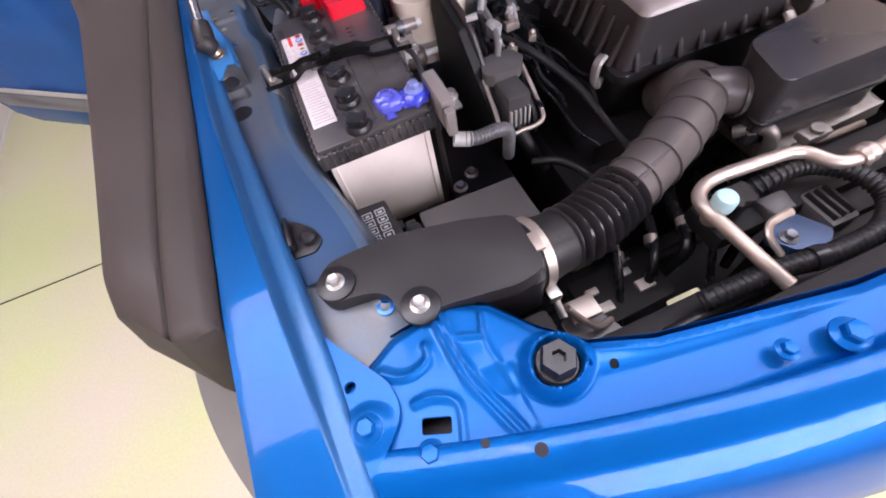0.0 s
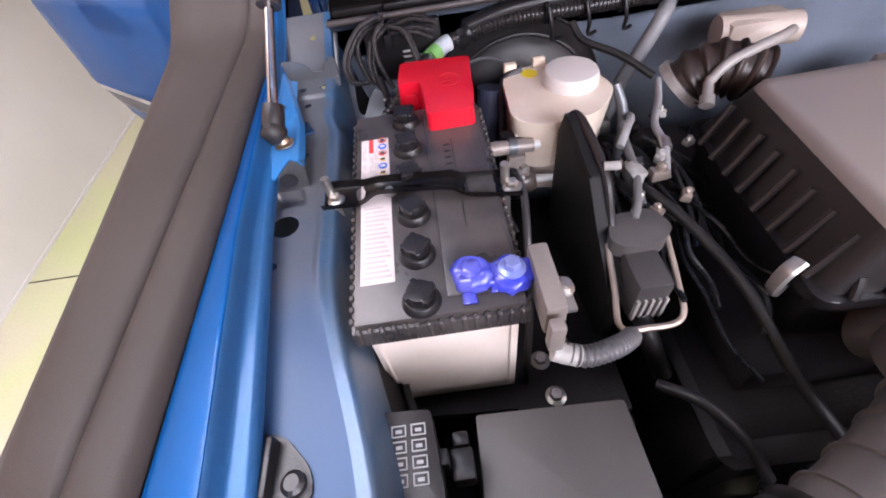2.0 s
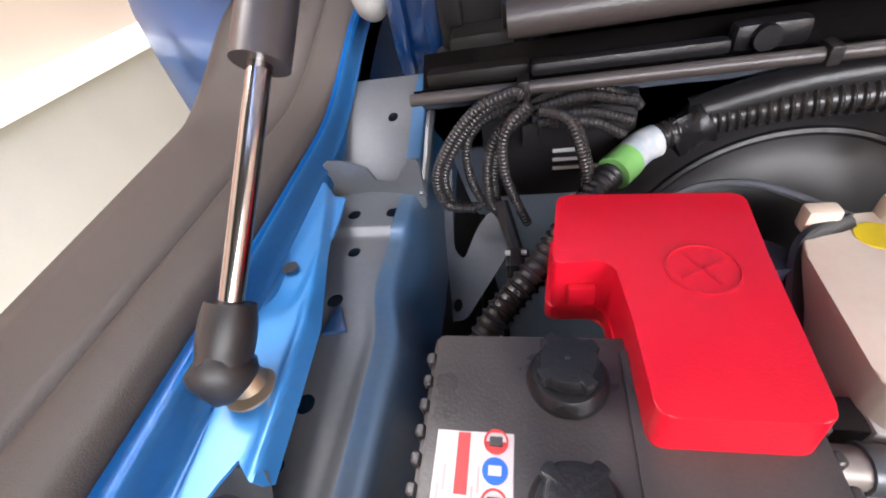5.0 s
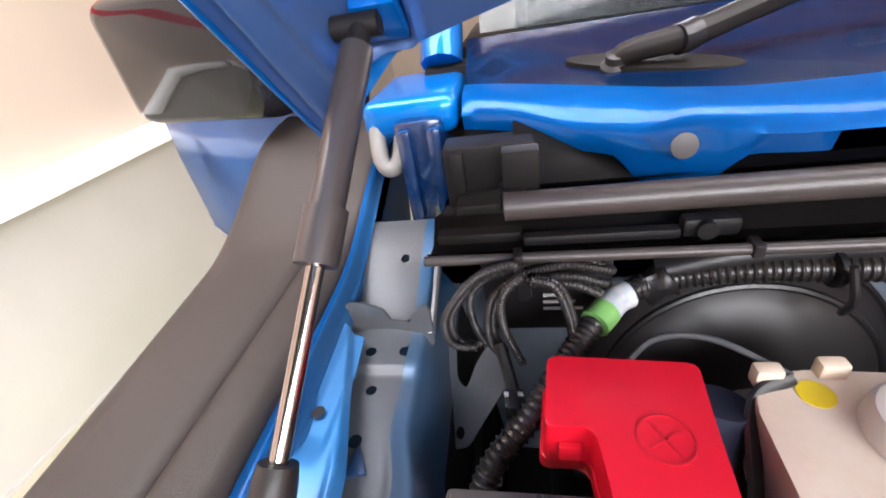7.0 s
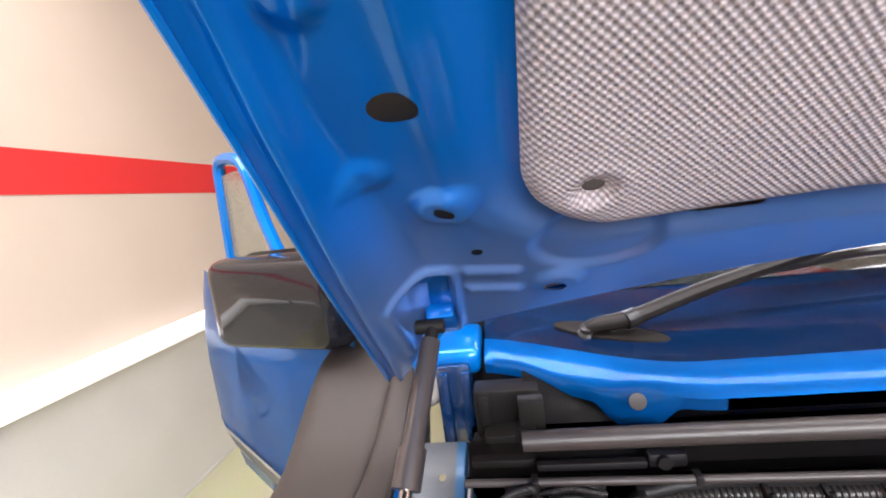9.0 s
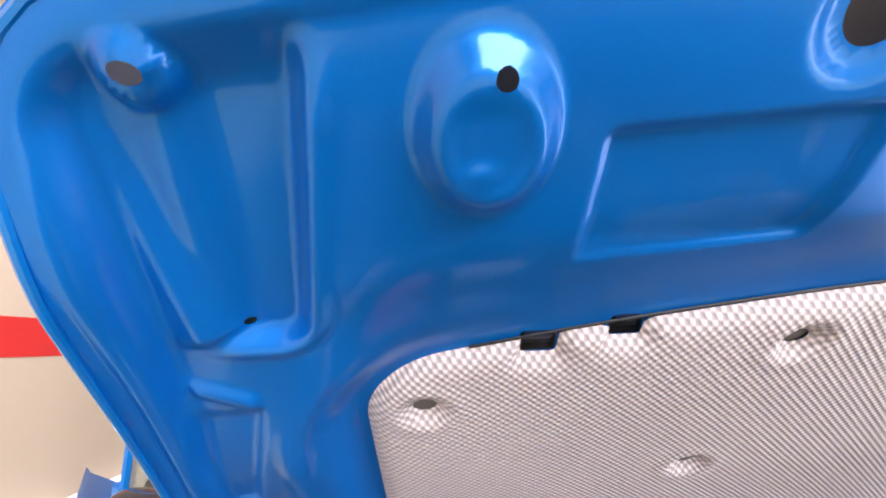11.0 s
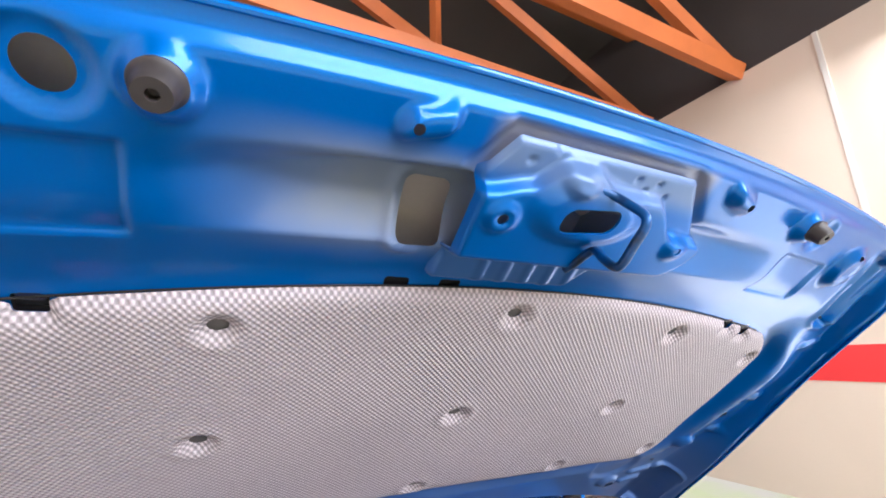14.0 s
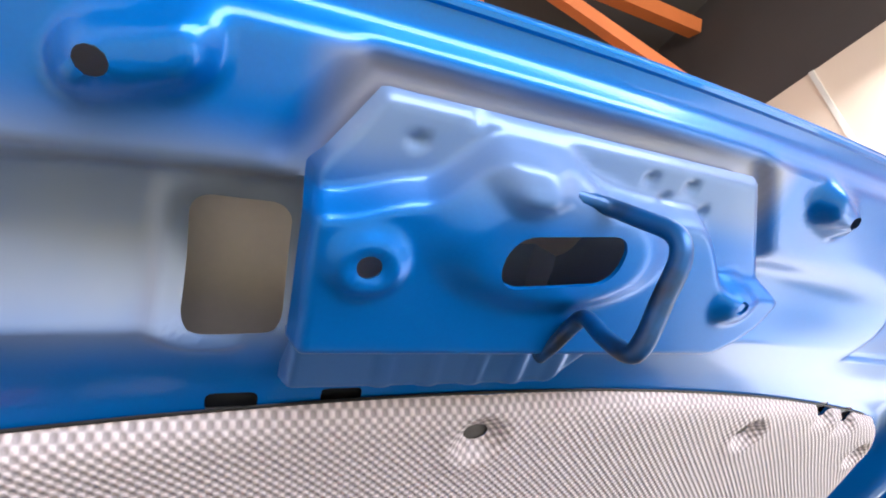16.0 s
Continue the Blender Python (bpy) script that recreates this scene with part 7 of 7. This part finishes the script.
# pale patches painted as lit floor showing through, placed to fit the view
guard = thing("floor_gap_panel", (0.62, -0.39, 0.84), "dark panel with pale patches for the floor seen through gaps", "splash guard")
part("panel", slab(rounded([(0.560, -0.345), (0.700, -0.350), (0.700, -0.425), (0.560, -0.430)], 0.008), 0.838, 0.846, 0.002), DARK, guard)
for x, y, w, h in ((0.6486, -0.3662, 0.010, 0.006), (0.6649, -0.3959, 0.014, 0.009), (0.5878, -0.4041, 0.016, 0.008), (0.5865, -0.3743, 0.010, 0.006)):
    part("tab", box(x - w, y - h, 0.845, x + w, y + h, 0.853, 0.002), FLOOR_PATCH, guard)

engine = thing("engine", (0.93, 0.1, 0.3), "dark engine block with covers and pipes", "engine")
part("block", lumpy(box(0.66, -0.24, 0.30, 1.24, 0.40, 0.86, 0.03, 4), 0.02, 5), DARK, engine)
part("head", box(0.72, -0.16, 0.84, 1.20, 0.34, 0.90, 0.02), DARK, engine)
part("gearbox", lumpy(box(0.36, -0.30, 0.30, 0.62, 0.30, 0.62, 0.03, 4), 0.02, 8), DARK, engine)
part("bright_cover", lumpy(box(0.93, -0.31, 0.88, 1.16, -0.215, 0.915, 0.01, 3), 0.008, 15), shade("cast_alloy", (0.30, 0.27, 0.24), rough=0.45, metal=0.6, vary=0.3, scale=40), engine, "cast alloy cover")
part("coil_pack", merge(box(0.900, 0.34, 1.02, 1.010, 0.40, 1.068, 0.012), rod((0.895, 0.372, 1.045), (1.02, 0.352, 1.045), 0.026)), shade("cream_connector", (0.50, 0.42, 0.36), rough=0.45, vary=0.2), engine)
part("header_pipe", hose([(0.815, 0.405, 1.10), (0.790, 0.365, 1.098), (0.765, 0.352, 1.055), (0.735, 0.352, 0.985), (0.72, 0.345, 0.93)], 0.0125, seg=14), shade("grey_coolant_hose", (0.20, 0.20, 0.21), rough=0.4, vary=0.15), engine, "grey coolant hose")
for k in range(9):
    x0, y0 = 0.66 + 0.035 * k, -0.06 + 0.05 * ((k * 7) % 5)
    part("pipe", hose([(x0, y0, 0.80), (x0 + 0.02, y0 + 0.05, 0.90), (x0 - 0.02, y0 + 0.12, 0.93), (x0 - 0.05, y0 + 0.20, 0.88)], 0.008 + 0.002 * (k % 3), seg=8), RUBBER, engine)
for k in range(10):
    q = Vector((0.62 + 0.022 * (k % 4) + 0.03 * (k // 4), 0.13 + 0.055 * (k % 5), 0.95 + 0.02 * (k % 3)))
    part("fitting", lumpy(box(q.x - 0.012, q.y - 0.010, q.z - 0.012, q.x + 0.012, q.y + 0.010, q.z + 0.012, 0.005, 2), 0.006, k), (ALLOY, BLACK, ZINC)[k % 3], engine)
part("cable", hose([(0.665, 0.10, 0.99), (0.70, 0.02, 0.985), (0.735, -0.07, 0.96), (0.755, -0.16, 0.92), (0.79, -0.24, 0.88)], 0.0075, seg=10), RUBBER, engine)
part("cable", hose([(0.60, -0.16, 0.93), (0.63, -0.19, 0.945), (0.66, -0.23, 0.93), (0.68, -0.26, 0.90)], 0.0065, seg=10), RUBBER, engine)

# dark sheet added to block the bright floor; openings fit the camera's view
tray_holes = [(0.780, -0.272, 0.014, 0.011), (0.800, -0.312, 0.022, 0.016), (0.835, -0.400, 0.036, 0.020), (0.708, -0.322, 0.014, 0.012)]
tray_low = thing("under_tray", (0.9, -0.1, 0.55), "dark sheet blocking the floor under the engine bay, with openings", "splash tray")
part("tray", thicken(sheet(lambda x, y: (x, y, 0.62 + 0.01 * math.sin(30 * x) * math.sin(26 * y)), spaced(0.28, 1.58, 130), spaced(-0.52, 0.47, 100), [lambda x, y, h=h: rbox(x, y, *h, 0.003) for h in tray_holes]), 0.004), DARK, tray_low)

# dipstick, brackets and bare metal ends beside the filter box
YELLOW = shade("yellow_ring_plastic", (0.72, 0.46, 0.03), rough=0.4, vary=0.1, scale=40)
stick = thing("dipstick", (1.14, 0.0, 0.9), "yellow ring-handled engine dipstick with a green clip", "dipstick")
part("ring", hose([(1.137 + 0.019 * math.cos(a), -0.006 + 0.010 * math.cos(a), 1.056 + 0.020 * math.sin(a)) for a in (2 * math.pi * k / 16 for k in range(17))], 0.0042, seg=10, steps=4), YELLOW, stick, "yellow ring handle")
part("stem", rod((1.137, -0.006, 1.038), (1.130, -0.002, 0.88), 0.005), ALLOY, stick)
part("neck", lathe([(0.008, 0), (0.010, 0.004), (0.008, 0.014), (0.005, 0.018)], (1.136, -0.006, 1.020), (0, 0, 1), 16), WHITE, stick)
part("green_clip", box(1.132, 0.022, 1.030, 1.150, 0.036, 1.050, 0.003), GREEN, stick, "green plastic clip")
part("clip_arm", rod((1.140, 0.028, 1.034), (1.134, 0.0, 0.99), 0.004), BLACK, stick)
side_plate = thing("engine_bracket", (1.14, -0.11, 0.9), "pale cast bracket bolted beside the filter box", "bracket")
PALE_CAST = shade("pale_cast_alloy", (0.28, 0.25, 0.23), rough=0.42, metal=0.5, vary=0.3, scale=40, grain=0.3)
part("upright", merge(slab(rounded([(1.150, -0.120), (1.172, -0.128), (1.200, -0.076), (1.178, -0.068)], 0.006), 0.90, 0.990, 0.004), box(1.135, -0.150, 0.94, 1.18, -0.118, 0.952, 0.004)), PALE_CAST, side_plate)
part("rail", box(1.125, -0.075, 1.00, 1.30, -0.045, 1.022, 0.004), STEEL_GREY, side_plate)
part("rail_leg", box(1.20, -0.07, 0.85, 1.225, -0.05, 1.005, 0.004), STEEL_GREY, side_plate)
part("pin", rod((1.195, -0.045, 1.022), (1.215, -0.020, 1.062), 0.009), WHITE, side_plate)
hex_bolt("bolt", (1.176, -0.098, 0.990), (0, 0, 1), 0.006, side_plate)
ends = thing("pipe_union", (0.93, -0.30, 0.88), "bare metal pipe unions under the resonator", "pipe fitting")
part("elbow", hose([(0.895, -0.262, 0.935), (0.915, -0.283, 0.952), (0.925, -0.300, 0.945), (0.93, -0.310, 0.90)], 0.0105, seg=12), PALE_CAST, ends)
part("nut", lathe([(0.011, 0), (0.014, 0.003), (0.014, 0.012), (0.010, 0.015)], (0.905, -0.272, 0.944), (0.6, -0.6, 0.5), 6), ZINC, ends)
part("flange", merge(box(0.955, -0.335, 0.935, 1.00, -0.312, 0.950, 0.004), rod((0.978, -0.324, 0.88), (0.978, -0.324, 0.956), 0.010)), PALE_CAST, ends)
part("line", hose([(0.93, -0.310, 0.90), (0.95, -0.32, 0.915), (1.0, -0.33, 0.925), (1.08, -0.33, 0.92)], 0.006, seg=8), ALLOY, ends)
for y in (-0.30, -0.12, 0.08):
    part("tray_rib", rod((0.50, y, 0.63), (1.40, y + 0.02, 0.63), 0.012, seg=8), DARK, tray_low)

# wiring between the reservoir and the filter box
WIRE = shade("glossy_black_wire", (0.012, 0.012, 0.013), rough=0.28, vary=0.2, scale=40)
bay_wires = thing("engine_wiring", (0.70, 0.10, 0.90), "thin black wires and plugs beside the filter box", "wiring")
rng = random.Random(14)
for k in range(11):
    x0, y0 = 0.655 + 0.010 * k, 0.26 - 0.045 * (k % 5)
    pts, q = [], Vector((x0, y0, 0.955 + 0.012 * (k % 4)))
    for j in range(6):
        pts.append(tuple(q))
        q = q + Vector((rng.uniform(-0.012, 0.022), rng.uniform(-0.062, -0.030), rng.uniform(-0.024, 0.014)))
    part("wire", hose(pts, rng.uniform(0.0026, 0.0052), seg=7, steps=5), WIRE, bay_wires)
for k in range(7):
    c = Vector((0.665 + 0.013 * k, 0.21 - 0.052 * (k % 4), 0.965 + 0.010 * (k % 3)))
    b = merge(box(-0.010, -0.007, -0.006, 0.010, 0.007, 0.006, 0.002), box(-0.005, -0.009, 0.004, 0.006, 0.009, 0.0085, 0.001))
    b.transform(Matrix.Translation(c) @ Matrix.Rotation(rng.uniform(0, 3), 4, "Z") @ Matrix.Rotation(rng.uniform(-0.5, 0.5), 4, "X"))
    part("plug", b, (BLACK, TAPE_GREY, BLACK, ZINC)[k % 4], bay_wires)
# fittings and lines in the shadow under the intake pipe
low_lines = thing("coolant_lines", (0.70, -0.30, 0.80), "black coolant lines with bright clips in front of the engine", "coolant hose")
for k in range(6):
    x0 = 0.60 + 0.055 * k
    part("line", hose([(x0, -0.44 + 0.03 * (k % 3), 0.80), (x0 + 0.03, -0.38, 0.86 + 0.012 * (k % 3)), (x0 + 0.07, -0.30 - 0.02 * (k % 2), 0.865), (x0 + 0.12, -0.24, 0.83)], 0.006 + 0.002 * (k % 3), seg=9), WIRE, low_lines)
    part("clip", hose([(x0 + 0.046, -0.352, 0.862 + 0.010 * (k % 3)), (x0 + 0.050, -0.345, 0.863 + 0.010 * (k % 3)), (x0 + 0.053, -0.339, 0.863 + 0.010 * (k % 3))], 0.0085 + 0.002 * (k % 3), seg=10), ALLOY, low_lines)

# cast covers and pipes on the far side of the filter box
WARM_CAST = shade("stained_cast_alloy", (0.30, 0.25, 0.22), rough=0.45, metal=0.35, vary=0.35, scale=35, grain=0.4, second=(0.13, 0.10, 0.085))
far_cover = thing("camshaft_cover", (1.28, 0.10, 0.80), "stained cast alloy camshaft cover with bolts", "engine cover")
part("cover", lumpy(box(1.165, -0.03, 0.80, 1.36, 0.33, 0.985, 0.02, 4), 0.010, 44), WARM_CAST, far_cover)
for k in range(5):
    part("rib", box(1.172, 0.00 + 0.07 * k, 0.98, 1.35, 0.015 + 0.07 * k, 0.998, 0.004), WARM_CAST, far_cover)
    hex_bolt("bolt", (1.185 + 0.02 * (k % 2), 0.035 + 0.065 * k, 0.988), (0, 0, 1), 0.007, far_cover)
part("oil_cap", lathe([(0.026, 0), (0.026, 0.016), (0.022, 0.020), (0.008, 0.021)], (1.26, 0.13, 0.992), (0, 0, 1), 24), BLACK, far_cover, "black oil filler cap")
part("pipe", hose([(1.19, -0.17, 0.94), (1.22, -0.12, 0.985), (1.25, -0.05, 1.005), (1.30, 0.02, 1.010), (1.38, 0.06, 0.99)], 0.011, seg=10), TAPE_GREY, far_cover)
part("pipe", hose([(1.15, -0.20, 0.93), (1.20, -0.19, 0.965), (1.28, -0.17, 0.975), (1.36, -0.12, 0.96)], 0.009, seg=10), WIRE, far_cover)
part("bracket", merge(box(1.175, -0.175, 0.90, 1.235, -0.145, 0.955, 0.005), box(1.195, -0.150, 0.93, 1.215, -0.05, 0.942, 0.003)), PALE_CAST, far_cover)

# pale fittings, tubes and brackets beside the reservoir
vac = thing("vacuum_lines", (0.68, 0.20, 0.95), "pale grey vacuum tubes and bright fittings beside the reservoir", "vacuum lines")
PALE_TUBE = shade("pale_grey_tube", (0.34, 0.33, 0.33), rough=0.4, vary=0.25, scale=40)
for pts, r in (([(0.655, 0.150, 1.015), (0.672, 0.175, 1.030), (0.690, 0.205, 1.022), (0.700, 0.245, 1.000)], 0.0060), ([(0.700, 0.090, 1.000), (0.712, 0.135, 1.018), (0.716, 0.180, 1.022), (0.738, 0.225, 1.030), (0.752, 0.265, 1.040)], 0.0055)):
    part("tube", hose(pts, r, seg=10), PALE_TUBE, vac)
for k, (x, y, z, w) in enumerate(((0.690, 0.095, 1.005, 0.012), (0.700, 0.118, 1.012, 0.009), (0.648, 0.055, 1.000, 0.010), (0.660, 0.030, 1.004, 0.008), (0.735, 0.205, 1.022, 0.008), (0.757, 0.150, 1.006, 0.007), (0.716, 0.060, 0.992, 0.009))):
    b = lumpy(merge(box(-w, -w * 0.7, -w * 0.6, w, w * 0.7, w * 0.6, w * 0.2, 2), lathe([(w * 0.55, 0), (w * 0.6, w * 0.8), (w * 0.35, w * 1.1)], (0, 0, w * 0.4), (0.2, 0.1, 1), 12)), 0.002, 50 + k)
    b.transform(Matrix.Translation((x, y, z)) @ Matrix.Rotation(0.7 * k, 4, "Z"))
    part("fitting", b, (ALLOY, TAPE, ZINC)[k % 3], vac)
part("clip_band", hose([(0.712, 0.130, 1.016), (0.713, 0.138, 1.018), (0.714, 0.146, 1.019)], 0.0085, seg=10), ZINC, vac)
pump = thing("reservoir_pump", (0.52, 0.17, 0.92), "brown-grey pump and connector under the reservoir", "pump")
part("motor", lathe([(0.016, 0), (0.019, 0.004), (0.019, 0.034), (0.014, 0.040)], (0.500, 0.168, 0.962), (1, -0.1, 0.12), 20), shade("brown_pump_plastic", (0.115, 0.088, 0.075), rough=0.35, vary=0.25, scale=40), pump)
part("nozzle", rod((0.536, 0.164, 0.966), (0.566, 0.158, 0.970), 0.007, 0.005), WHITE, pump, "white nozzle")
part("plug", merge(box(0.496, 0.150, 0.975, 0.520, 0.172, 0.992, 0.003), box(0.490, 0.152, 0.966, 0.500, 0.166, 0.980, 0.002)), WHITE, pump)
part("wire", hose([(0.494, 0.155, 0.972), (0.484, 0.140, 0.965), (0.488, 0.120, 0.945), (0.500, 0.105, 0.915)], 0.0035, seg=8), WIRE, pump)
